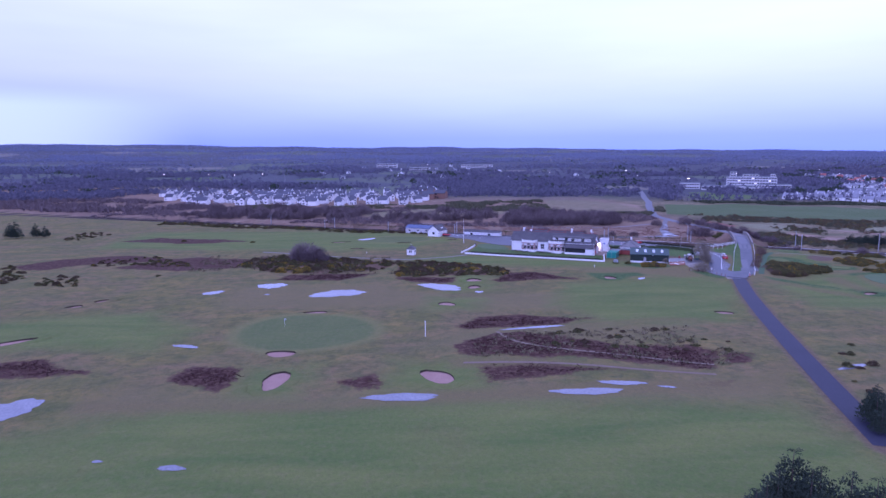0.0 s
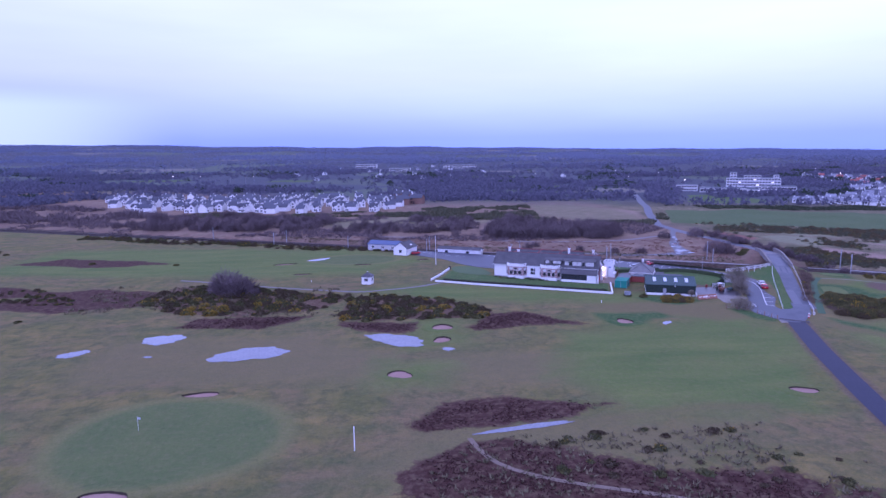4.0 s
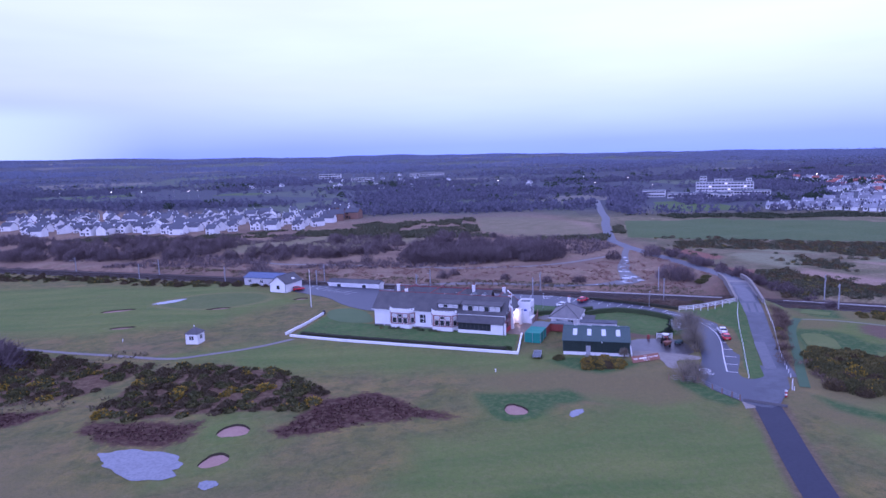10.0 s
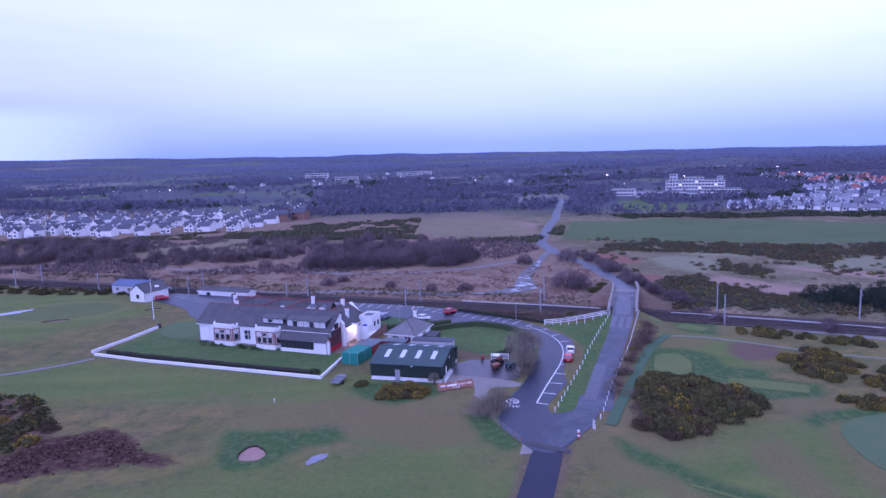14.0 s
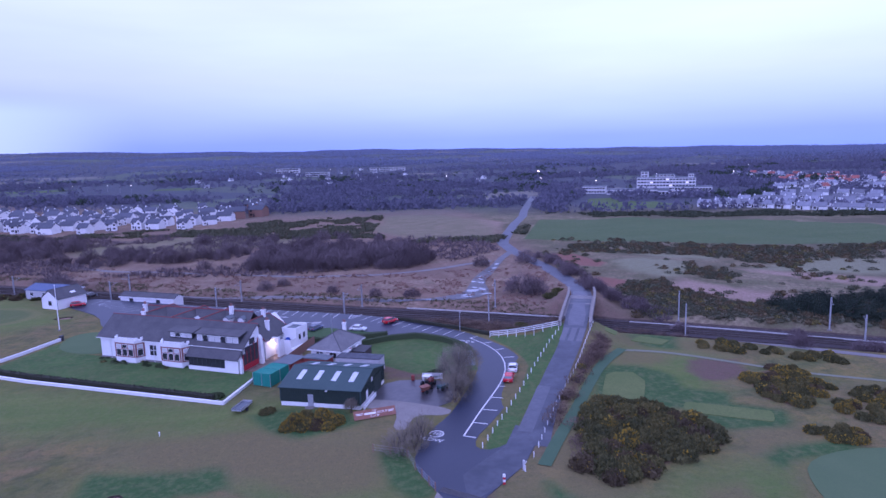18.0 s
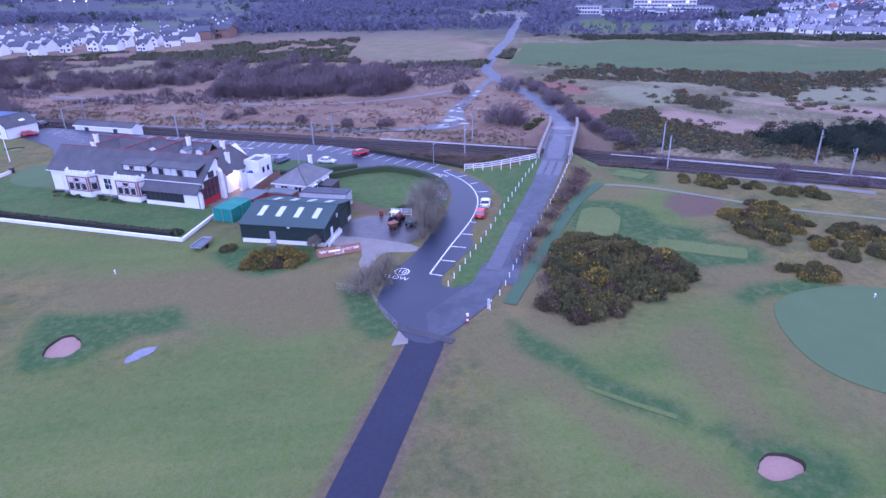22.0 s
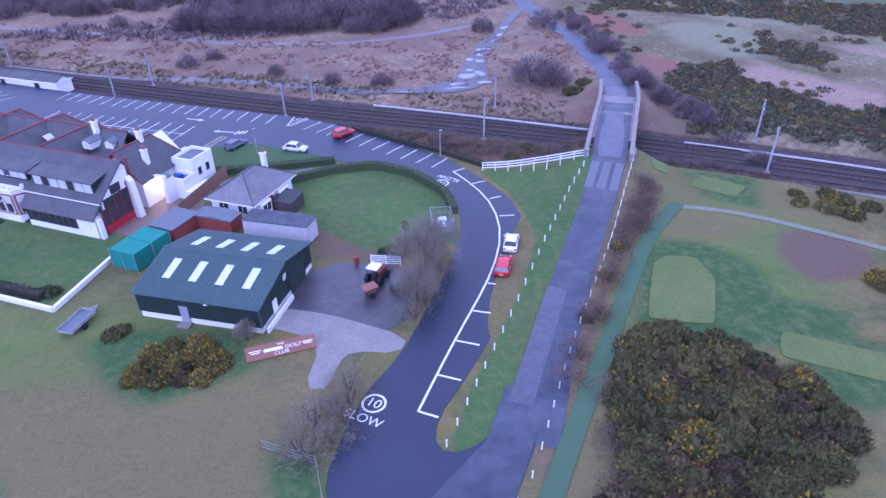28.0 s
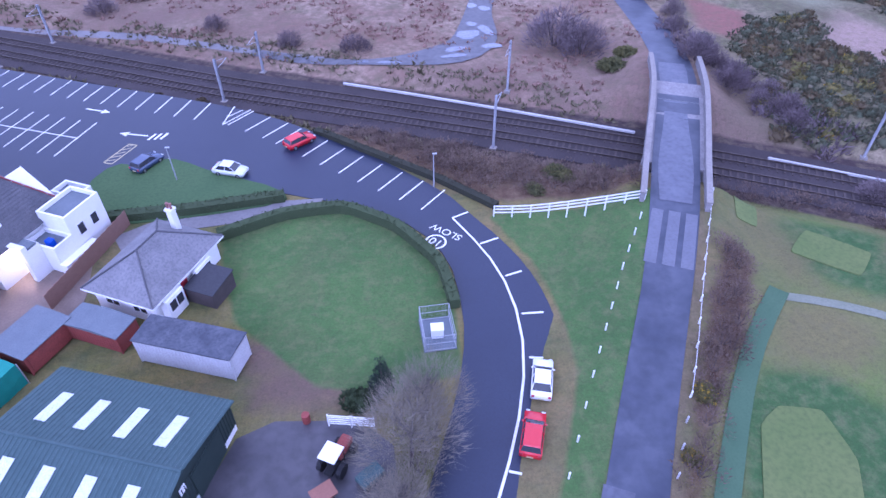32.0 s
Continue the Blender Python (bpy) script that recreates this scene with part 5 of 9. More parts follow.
def bay_window(club, u0, u1, top=4.9):
    """A canted bay with a stone window band and a toothed parapet."""
    d, c = 1.5, 1.0
    plan = [(u0, 0.05), (u0 + c, -d), (u1 - c, -d), (u1, 0.05)]
    b = part("bay", extrude_poly(plan, 0, top - 0.55), M_HARL, club)
    part("cornice", extrude_poly([(u0 - 0.12, 0.04), (u0 + c - 0.06, -d - 0.12), (u1 - c + 0.06, -d - 0.12), (u1 + 0.12, 0.04)], top - 0.62, top - 0.45), M_HARL, b)
    segs = [(plan[0], plan[1]), (plan[1], plan[2]), (plan[2], plan[3])]
    for k, (p, q) in enumerate(segs):
        p, q = Vector((*p, 0)), Vector((*q, 0))
        L_ = (q - p).length
        ang = math.degrees(math.atan2(q.y - p.y, q.x - p.x))
        m = pose(p.x, p.y, 0, 0, 0, ang)
        teeth = max(2, round(L_ / 0.8))
        for i in range(teeth):
            s = L_ * (i + 0.5) / teeth
            part("merlon", cube(s - 0.22, s + 0.22, -0.02, 0.28, top - 0.45, top, 0.02), M_HARL, b, "", m)
        part("stone_band", cube(0.05, L_ - 0.05, -0.06, 0.1, 1.05, 3.85), M_SANDSTONE, b, "dressed red sandstone window surround", m)
        cols = 3 if k == 1 else 1
        w = (L_ - 0.5) / cols
        for i in range(cols):
            x0 = 0.25 + i * w + 0.12
            x1 = 0.25 + (i + 1) * w - 0.12
            for z0, z1 in ((1.3, 2.7), (2.85, 3.6)):
                fr = part("window", cube(x0, x1, -0.10, -0.05, z0, z1), M_WHITEPAINT, b, "", m)
                fr["label"] = "white sash window"
                part("pane", cube(x0 + 0.08, x1 - 0.08, -0.118, -0.102, z0 + 0.08, z1 - 0.08), M_BLIND if z0 > 2 and i % 2 == 0 else M_GLASS, fr)
    return b


def clubhouse():
    club = thing("clubhouse", "long white-harled clubhouse with slate roofs and red ridge tiles", "clubhouse", pose(31.5, 254.0, 0.0, 0, 0, -24.7))
    D, E, R = 8.4, 4.5, 7.7
    # front range walls
    prof = [(0, 0), (D, 0), (D, E), (D / 2, R - 0.15), (0, E)]
    part("front_range_wall", prism_x(prof, 0.4, 29.4), M_HARL, club)
    # at the right-hand end the range stops behind its ridge, over an open court
    part("front_range_wall", prism_x([(0, 0), (4.7, 0), (4.7, 6.95), (4.3, 7.45), (D / 2, R - 0.15), (0, E)], 29.4, 34.2), M_HARL, club)
    part("plinth", cube(0.3, 34.3, -0.08, 0.04, 0, 0.35), M_STONE, club)
    # main slopes; the right third of the front sweeps down over the verandah
    slope = (R - E) / (D / 2)
    ov = 0.45
    slate_slope(club, (-0.1, -ov, E - slope * ov + 0.12), (23.2, -ov, E - slope * ov + 0.12), (23.2, D / 2, R + 0.12), (-0.1, D / 2, R + 0.12))
    slate_slope(club, (23.2, -ov, E - slope * ov + 0.12), (34.4, -ov, E - slope * ov + 0.12), (34.4, D / 2, R + 0.12), (23.2, D / 2, R + 0.12))
    slate_slope(club, (29.6, D + ov, E - slope * ov + 0.12), (-0.1, D + ov, E - slope * ov + 0.12), (-0.1, D / 2, R + 0.12), (29.6, D / 2, R + 0.12))
    slate_slope(club, (34.4, 5.1, 7.1), (29.6, 5.1, 7.1), (29.6, D / 2, R + 0.12), (34.4, D / 2, R + 0.12))
    ridge(club, (-0.1, D / 2, R + 0.16), (34.4, D / 2, R + 0.13), 0.08)
    # rear roof running along the back, behind the cross ridges
    slate_slope(club, (0.6, 9.2, 4.3), (27.6, 9.2, 4.3), (27.6, 12.6, 7.5), (0.6, 12.6, 7.5))
    slate_slope(club, (27.6, 16.6, 3.75), (0.6, 16.6, 3.75), (0.6, 12.6, 7.5), (27.6, 12.6, 7.5))
    part("rear_gable_wall", prism_x([(9.0, 0), (16.2, 0), (16.2, 3.9), (12.6, 7.35), (9.0, 4.1)], 0.9, 1.2), M_HARL, club)
    ridge(club, (0.6, 12.6, 7.58), (27.6, 12.6, 7.58))
    slate_slope(club, (22.6, -1.9, 2.55), (34.1, -1.9, 2.55), (34.1, 0.15, 4.55), (22.6, 0.15, 4.55), "verandah_roof")
    # verandah with dark glazing
    part("verandah", cube(22.9, 33.9, -1.5, 0.0, 0, 0.75), M_HARL, club, "low white verandah wall")
    part("verandah_pier", cube(31.0, 33.9, -1.5, 0.0, 0.75, 2.75), M_HARL, club)
    for i in range(9):
        x = 22.95 + i * 1.0
        part("verandah_post", cube(x, x + 0.13, -1.48, -1.35, 0.75, 2.75), M_DARKWOOD, club)
    for i in range(8):
        x = 23.08 + i * 1.0
        part("verandah_pane", cube(x, x + 0.87, -1.43, -1.40, 0.75, 2.7), M_GLASS, club)
    part("verandah_beam", cube(22.9, 31.0, -1.5, -1.33, 2.5, 2.75), M_DARKWOOD, club)
    # dormers
    for u0, u1, n, zb in ((17.2, 22.6, 4, 5.0), (23.4, 33.0, 7, 4.55)):
        dm = part("dormer", prism_x([(0.5, zb - 0.15), (4.0, zb + 0.3), (4.0, 6.85), (0.5, 6.35)], u0, u1), M_DARKWOOD, club, "flat-roofed black timber dormer")
        part("dormer_roof", sheet([(u0 - 0.25, 0.15, 6.38), (u1 + 0.25, 0.15, 6.38), (u1 + 0.25, 4.0, 7.0), (u0 - 0.25, 4.0, 7.0)], 0.14), M_SLATE, dm)
        w = (u1 - u0 - 0.3) / n
        for i in range(n):
            x0 = u0 + 0.15 + i * w
            fr = part("dormer_window", cube(x0 + 0.08, x0 + w - 0.08, 0.43, 0.49, zb + 0.3, 6.15), M_WHITEPAINT, dm)
            part("pane", cube(x0 + 0.15, x0 + w - 0.15, 0.40, 0.425, zb + 0.38, 6.07), M_GLASS if i % 3 == 1 else M_BLIND, fr)
    bay_window(club, 4.6, 11.4)
    bay_window(club, 15.7, 22.4)
    window(club, 12.6, 14.2, 1.3, 3.4, 0.0, 1, 2, M_WHITEPAINT)
    # gable end: red timber and glass between white buttresses
    part("gable_buttress", prism_y([(34.2, 0), (35.0, 0), (34.75, 5.0), (34.2, 5.6)], 4.2, 5.0), M_HARL, club)
    part("gable_buttress", cube(34.2, 34.55, -1.5, -0.9, 0, 2.6), M_HARL, club)
    part("gable_screen", cube(34.2, 34.30, -0.6, 4.1, 0.2, 3.25), M_DARKWOOD, club, "dark timber frame of the gable screen")
    part("gable_panel", cube(34.30, 34.36, -0.5, 4.0, 0.2, 1.2), M_REDPAINT, club, "red painted lower panels")
    for i in range(5):
        part("gable_mullion", cube(34.30, 34.38, -0.56 + i * 1.12, -0.47 + i * 1.12, 1.2, 3.2 + 0.5 * i), M_REDPAINT, club)
    for i in range(4):
        part("gable_pane", cube(34.33, 34.35, -0.45 + i * 1.12, 0.55 + i * 1.12, 1.3, 3.1), M_GLASS, club)
    part("gable_boarding", prism_y([(34.2, 3.3), (34.34, 3.3), (34.34, 4.4), (34.2, 4.4)], 0.2, 4.1), M_DARKWOOD, club)
    side_window(club, 1.6, 3.2, 4.5, 5.6, 34.22, 2, M_DARKWOOD)
    # rear ranges: ridges running back with red tiles, hipped at the car park
    for k, (u0, u1, v1, rz) in enumerate(((1.6, 9.4, 18.0, 7.5), (9.4, 17.0, 18.6, 7.4), (17.0, 24.2, 17.0, 7.6))):
        mid = (u0 + u1) / 2
        part("rear_range_wall", cube(u0 + 0.15, u1 - 0.15, 8.0, v1 - 0.4, 0, 3.7), M_HARL, club)
        slate_slope(club, (u0, v1, 3.6), (u0, 5.2, 3.6), (mid, 5.2, rz), (mid, v1 - 3.2, rz))
        slate_slope(club, (u1, 5.2, 3.6), (u1, v1, 3.6), (mid, v1 - 3.2, rz), (mid, 5.2, rz))
        bm = sheet([(u1, v1, 3.6), (u0, v1, 3.6), (mid, v1 - 3.2, rz)], 0.14)
        part("hip", bm, M_SLATE, club)
        ridge(club, (mid, 5.0, rz + 0.05), (mid, v1 - 3.2, rz + 0.05))
        ridge(club, (mid, v1 - 3.2, rz + 0.05), (u0, v1, 3.68))
        ridge(club, (mid, v1 - 3.2, rz + 0.05), (u1, v1, 3.68))
        for i in range(3):
            window(club, u0 + 1.2 + i * 2.4, u0 + 2.3 + i * 2.4, 1.2, 2.6, v1 - 0.4, 1, 2, M_WHITEPAINT, name="window", out=1)
    # right-hand wing with its own gable, toothed stair tower and lit arch
    part("wing_wall", prism_y([(27.6, 0), (34.0, 0), (34.0, 3.95), (30.9, 7.15), (27.6, 3.95)], 6.7, 15.2), M_HARL, club)
    slate_slope(club, (34.5, 6.3, 3.62), (34.5, 15.6, 3.62), (30.9, 13.0, 7.4), (30.9, 6.3, 7.4))
    slate_slope(club, (27.3, 15.6, 3.62), (27.3, 6.3, 3.62), (30.9, 6.3, 7.4), (30.9, 13.0, 7.4))
    part("hip", sheet([(34.5, 15.6, 3.62), (27.3, 15.6, 3.62), (30.9, 13.0, 7.4)], 0.14), M_SLATE, club)
    ridge(club, (30.9, 6.2, 7.46), (30.9, 13.0, 7.46), 0.12)
    ridge(club, (30.9, 13.0, 7.46), (34.5, 15.6, 3.70), 0.10)
    for x0, x1 in ((34.5, 30.9), (27.3, 30.9)):
        ridge(club, (x0, 6.28, 3.66), (x1, 6.28, 7.44), 0.10)
    # half-timbering of the gable
    for x, z0, z1 in ((29.6, 4.0, 5.7), (30.4, 4.0, 6.5), (31.2, 4.0, 6.6), (32.0, 4.0, 5.9), (32.8, 4.0, 5.1)):
        part("gable_timber", cube(x, x + 0.16, 6.62, 6.7, z0, z1), M_SANDSTONE, club)
    part("gable_timber", cube(28.0, 33.8, 6.60, 6.7, 3.85, 4.02), M_SANDSTONE, club)
    bm = bmesh.new()
    rod(bm, (32.8, 6.35, 2.4), (32.8, 6.35, 6.9), 0.17, 0.17, 10)
    rod(bm, (32.8, 6.35, 6.9), (32.8, 6.35, 7.15), 0.24, 0.24, 10)
    part("red_flue", bm, M_RIDGE, club, "red clay flue beside the gable")
    window(club, 30.9, 32.5, 1.3, 2.6, 6.7, 3)
    # arch porch
    bm = bmesh.new()
    pts = [(33.4, 0), (33.4, 3.4), (34.3, 3.9), (35.9, 3.9), (35.9, 0), (35.4, 0)]
    for i in range(9):
        a = math.pi * i / 8
        pts.append((34.5 + 0.9 * math.cos(a), 1.9 + 0.9 * math.sin(a)))
    pts.append((33.6, 0))
    a = [bm.verts.new((x, 8.5, z)) for x, z in pts]
    b = [bm.verts.new((x, 9.0, z)) for x, z in pts]
    bm.faces.new(a)
    bm.faces.new(b[::-1])
    for i in range(len(pts)):
        j = (i + 1) % len(pts)
        bm.faces.new((a[i], b[i], b[j], a[j]))
    bmesh.ops.recalc_face_normals(bm, faces=bm.faces)
    part("porch_arch", bm, M_HARL, club, "white wall with a lit round arch")
    part("porch_back", cube(33.5, 35.9, 10.0, 10.2, 0, 3.4), M_HARL, club)
    part("porch_side", cube(35.75, 35.9, 9.0, 10.0, 0, 3.4), M_HARL, club)
    part("porch_roof", cube(33.5, 35.9, 9.0, 10.0, 3.4, 3.6), M_FELT, club)
    part("porch_door", cube(33.9, 35.1, 9.94, 10.0, 0, 2.1), M_WHITEPAINT, club)
    part("porch_lamp", cube(34.25, 34.75, 9.2, 9.6, 3.2, 3.39), emitter("warm_lamp_glass", (1.0, 0.74, 0.42), 110.0), club, "lit warm lantern under the arch")
    # flat-roofed service block with parapets and stair
    for x0, x1, y0, y1, z in ((34.1, 37.4, 10.2, 12.4, 3.0), (34.1, 37.3, 12.4, 16.6, 4.8), (31.0, 34.1, 16.6, 18.6, 3.4)):
        part("service_block", cube(x0, x1, y0, y1, 0, z - 0.5), M_HARL, club)
        part("flat_roof", cube(x0 + 0.2, x1 - 0.2, y0 + 0.2, y1 - 0.2, z - 0.5, z - 0.42), M_FELT, club)
        for bx in ((x0, x1, y0, y0 + 0.2), (x0, x1, y1 - 0.2, y1), (x0, x0 + 0.2, y0 + 0.2, y1 - 0.2), (x1 - 0.2, x1, y0 + 0.2, y1 - 0.2)):
            part("parapet", cube(*bx, z - 0.5, z, 0.01), M_HARL, club)
    side_window(club, 13.2, 14.0, 2.2, 3.4, 37.3, 1)
    side_window(club, 14.8, 15.6, 2.2, 3.4, 37.3, 1)
    part("low_wall", cube(37.4, 38.2, 10.0, 14.0, 0, 1.3), M_HARL, club)
    part("water_butt", cube(36.0, 36.7, 10.6, 11.2, 2.58, 3.3, 0.06), mat("blue_plastic", (0.02, 0.07, 0.42), None, 4, 0.4, 0.05), club, "blue plastic tank")
    for x, y, z0, z1 in ((7.3, 4.6, 6.8, 9.0), (2.8, 9.7, 5.6, 9.0), (22.8, 11.9, 6.2, 9.1), (30.9, 11.2, 6.6, 9.0), (32.9, 9.4, 4.6, 7.4)):
        chimney(club, x, y, z0, z1)
    for x, y, z in ((23.2, 9.4, 6.6), (18.3, 11.5, 6.2), (25.8, 10.6, 6.4)):
        dm = part("roof_dormer", prism_y([(x - 0.7, z - 0.9), (x + 0.7, z - 0.9), (x + 0.7, z), (x, z + 0.45), (x - 0.7, z)], y, y + 2.0), M_WHITEPAINT, club)
        part("dormer_cap", prism_y([(x - 0.85, z - 0.02), (x, z + 0.46), (x + 0.85, z - 0.02), (x + 0.85, z + 0.08), (x, z + 0.58), (x - 0.85, z + 0.08)], y - 0.15, y + 2.05), M_FELT, dm)
    for x, y in ((14.8, 9.6), (6.0, 12.6), (22.0, 12.0)):
        part("rooflight", sheet([(x + 1.2, y, 5.95), (x + 1.2, y + 1.2, 5.95), (x + 0.5, y + 1.2, 6.5), (x + 0.5, y, 6.5)], 0.1), M_SKYLIGHT, club)
    bm = bmesh.new()
    rod(bm, (33.9, -0.2, 0.2), (33.9, -0.2, 4.2), 0.06)
    part("downpipe", bm, M_DARKWOOD, club)
    for x in (3.0, 13.6, 22.6):
        bm = bmesh.new()
        rod(bm, (x, -0.1, 0.0), (x, -0.1, 4.2), 0.05)
        part("downpipe", bm, M_WHITEPAINT, club)
    gl = bmesh.new()
    rod(gl, (-0.1, -0.5, 4.15), (34.4, -0.5, 4.15), 0.07)
    part("gutter", gl, M_WHITEPAINT, club)
    return club


clubhouse()

# ---- green shed ----
def shed():
    s = thing("storage_shed", "dark green clad shed with a shallow grey-green sheet roof", "shed", pose(71.5, 222.6, 0, 0, 0, -18))
    W, D, E, R = 13.2, 11.8, 3.1, 4.5
    part("base_wall", cube(0.05, W - 0.05, 0.05, D - 0.05, 0, 0.75), M_WHITEPAINT, s, "low white rendered base wall")
    part("cladding", prism_x([(0, 0.7), (D, 0.7), (D, E), (D / 2, R - 0.1), (0, E)], 0, W), M_GREENCLAD, s)
    part("cladding_sheet", corrugated(lambda x, t, d: (x, -0.005 - d, 0.75 + t * (E - 0.75)), 0.05, W - 0.05, 0.3, 0.05), M_GREENCLAD, s)
    part("cladding_sheet", corrugated(lambda y, t, d: (W + 0.005 + d, y, 0.75 + t * (E - 0.75)), 0.05, D - 0.05, 0.3, 0.05), M_GREENCLAD, s)
    slope = (R - E) / (D / 2)
    for side in (0, 1):
        def at(x, t):
            v = -0.3 + t * (D / 2 + 0.3)
            z = E - 0.07 + t * (R - E + 0.07) + 0.06
            return (x, v if side == 0 else D - v, z)
        rf = part("roof", sheet([at(-0.25, 0), at(W + 0.25, 0), at(W + 0.25, 1), at(-0.25, 1)], 0.1), M_GREENROOF, s)
        part("ribbed_sheet", corrugated(lambda x, t, d: Vector(at(x, t)) + Vector((0, 0, 0.006 + d)), -0.2, W + 0.2, 0.34, 0.05), M_GREENROOF, rf)
        for i in range(4):
            x = 1.9 + i * 2.9
            a, b, c, d = at(x, 0.36), at(x + 0.85, 0.36), at(x + 0.85, 0.78), at(x, 0.78)
            lift = Vector((0, 0, 0.075))
            part("skylight", sheet([Vector(p) + lift for p in (a, b, c, d)], 0.06), M_SKYLIGHT, s, "translucent roof sheet")
    cap = bmesh.new()
    rod(cap, (-0.25, D / 2, R + 0.04), (W + 0.25, D / 2, R + 0.04), 0.14, 0.14, 8)
    part("ridge_cap", cap, M_GREENROOF, s)
    part("corner_trim", cube(-0.06, 0.06, -0.06, 0.06, 0.7, E), M_GREENROOF, s)
    part("corner_trim", cube(W - 0.06, W + 0.06, -0.06, 0.06, 0.7, E), M_GREENROOF, s)
    part("door", cube(4.6, 5.5, -0.08, 0.0, 0.0, 2.05), M_GALV, s, "grey steel door")
    part("door_step", cube(4.4, 5.7, -0.9, -0.08, 0.0, 0.18), M_CONCRETE, s)
    part("roller_door", cube(W, W + 0.06, 6.4, 10.0, 0.05, 2.8), M_GREENCLAD, s, "dark green roller door")
    part("side_door", cube(W, W + 0.06, 2.4, 3.3, 0.05, 2.05), M_WHITEPAINT, s)
    part("sign_plate", cube(W + 0.0, W + 0.05, 5.2, 5.8, 2.6, 3.2), M_WHITEPAINT, s)
    part("flood_lamp", cube(7.6, 7.9, -0.3, 0.0, 2.75, 2.95), M_WHITEPAINT, s)
    part("white_kerb_wall", cube(W + 0.3, W + 0.55, 0.2, 5.8, 0, 0.6), M_WHITEPAINT, s)
    gl = bmesh.new()
    rod(gl, (-0.25, -0.34, E - 0.05), (W + 0.25, -0.34, E - 0.05), 0.07)
    part("gutter", gl, M_GREENROOF, s)


shed()


def ribbed_box(name, label, x, y, turn, W, D, H, wall, roof, category, pitch=0.12):
    """A container or hut: ribbed walls, framed corners, flat ribbed lid."""
    s = thing(name, label, category, pose(x, y, 0.06, 0, 0, turn))
    part("body", cube(0.03, W - 0.03, 0.03, D - 0.03, 0.1, H - 0.05), wall, s)
    part("ribbed_wall", corrugated(lambda x, t, d: (x, 0.025 - d, 0.2 + t * (H - 0.35)), 0.14, W - 0.14, 0.28, 0.045), wall, s)
    part("ribbed_wall", corrugated(lambda x, t, d: (x, D - 0.025 + d, 0.2 + t * (H - 0.35)), 0.14, W - 0.14, 0.28, 0.045), wall, s)
    for px in (0, W - 0.12):
        for py in (0, D - 0.12):
            part("corner_post", cube(px, px + 0.12, py, py + 0.12, 0, H), wall, s)
    part("roof", prism_y([(-0.08, H - 0.05), (W + 0.08, H - 0.05), (W + 0.08, H + 0.04), (W / 2, H + 0.04 + pitch), (-0.08, H + 0.04)], -0.08, D + 0.08), roof, s)
    part("door", cube(W, W + 0.03, 0.25, D - 0.25, 0.2, H - 0.25), wall, s)
    return s


ribbed_box("storage_container", "white container with a mottled blue-grey roof", 79.2, 236.6, -19, 8.2, 2.7, 2.6, M_CONTAINER, M_CONTROOF, "container", 0.05)
ribbed_box("red_hut", "rust-red hut with a blue-grey felt roof", 68.0, 237.6, -27, 3.6, 4.6, 2.0, M_RUST, M_FELT, "hut", 0.08)
ribbed_box("red_hut", "long rust-red store with a grey sheet roof", 72.8, 239.6, -24, 5.2, 2.3, 1.9, M_RUST, M_FELT, "hut", 0.25)
net = thing("net_cage", "green netting cage beside the shed", "netting", pose(65.4, 232.2, 0, 0, 0, -27))
for x in (0, 1.8, 3.6):
    for y in (0, 2.7, 5.4):
        bm = bmesh.new()
        rod(bm, (x, y, 0), (x, y, 2.3), 0.04)
        part("pole", bm, M_GALV, net)
for y0, y1 in ((0.05, 2.66), (2.74, 5.36)):
    bm = cube(0.04, 3.56, y0, y1, 0.05, 2.28)
    bmesh.ops.subdivide_edges(bm, edges=bm.edges, cuts=5, use_grid_fill=True)
    for v in bm.verts:
        v.co.z -= 0.12 * math.sin(v.co.x / 3.6 * math.pi) * math.sin((v.co.y - y0) / 2.6 * math.pi) * (v.co.z > 2.0)
        v.co += Vector((noise.noise(v.co * 1.3), noise.noise(v.co * 1.3 + Vector((5, 0, 0))), 0)) * 0.05
    part("net", bm, M_NET, net)


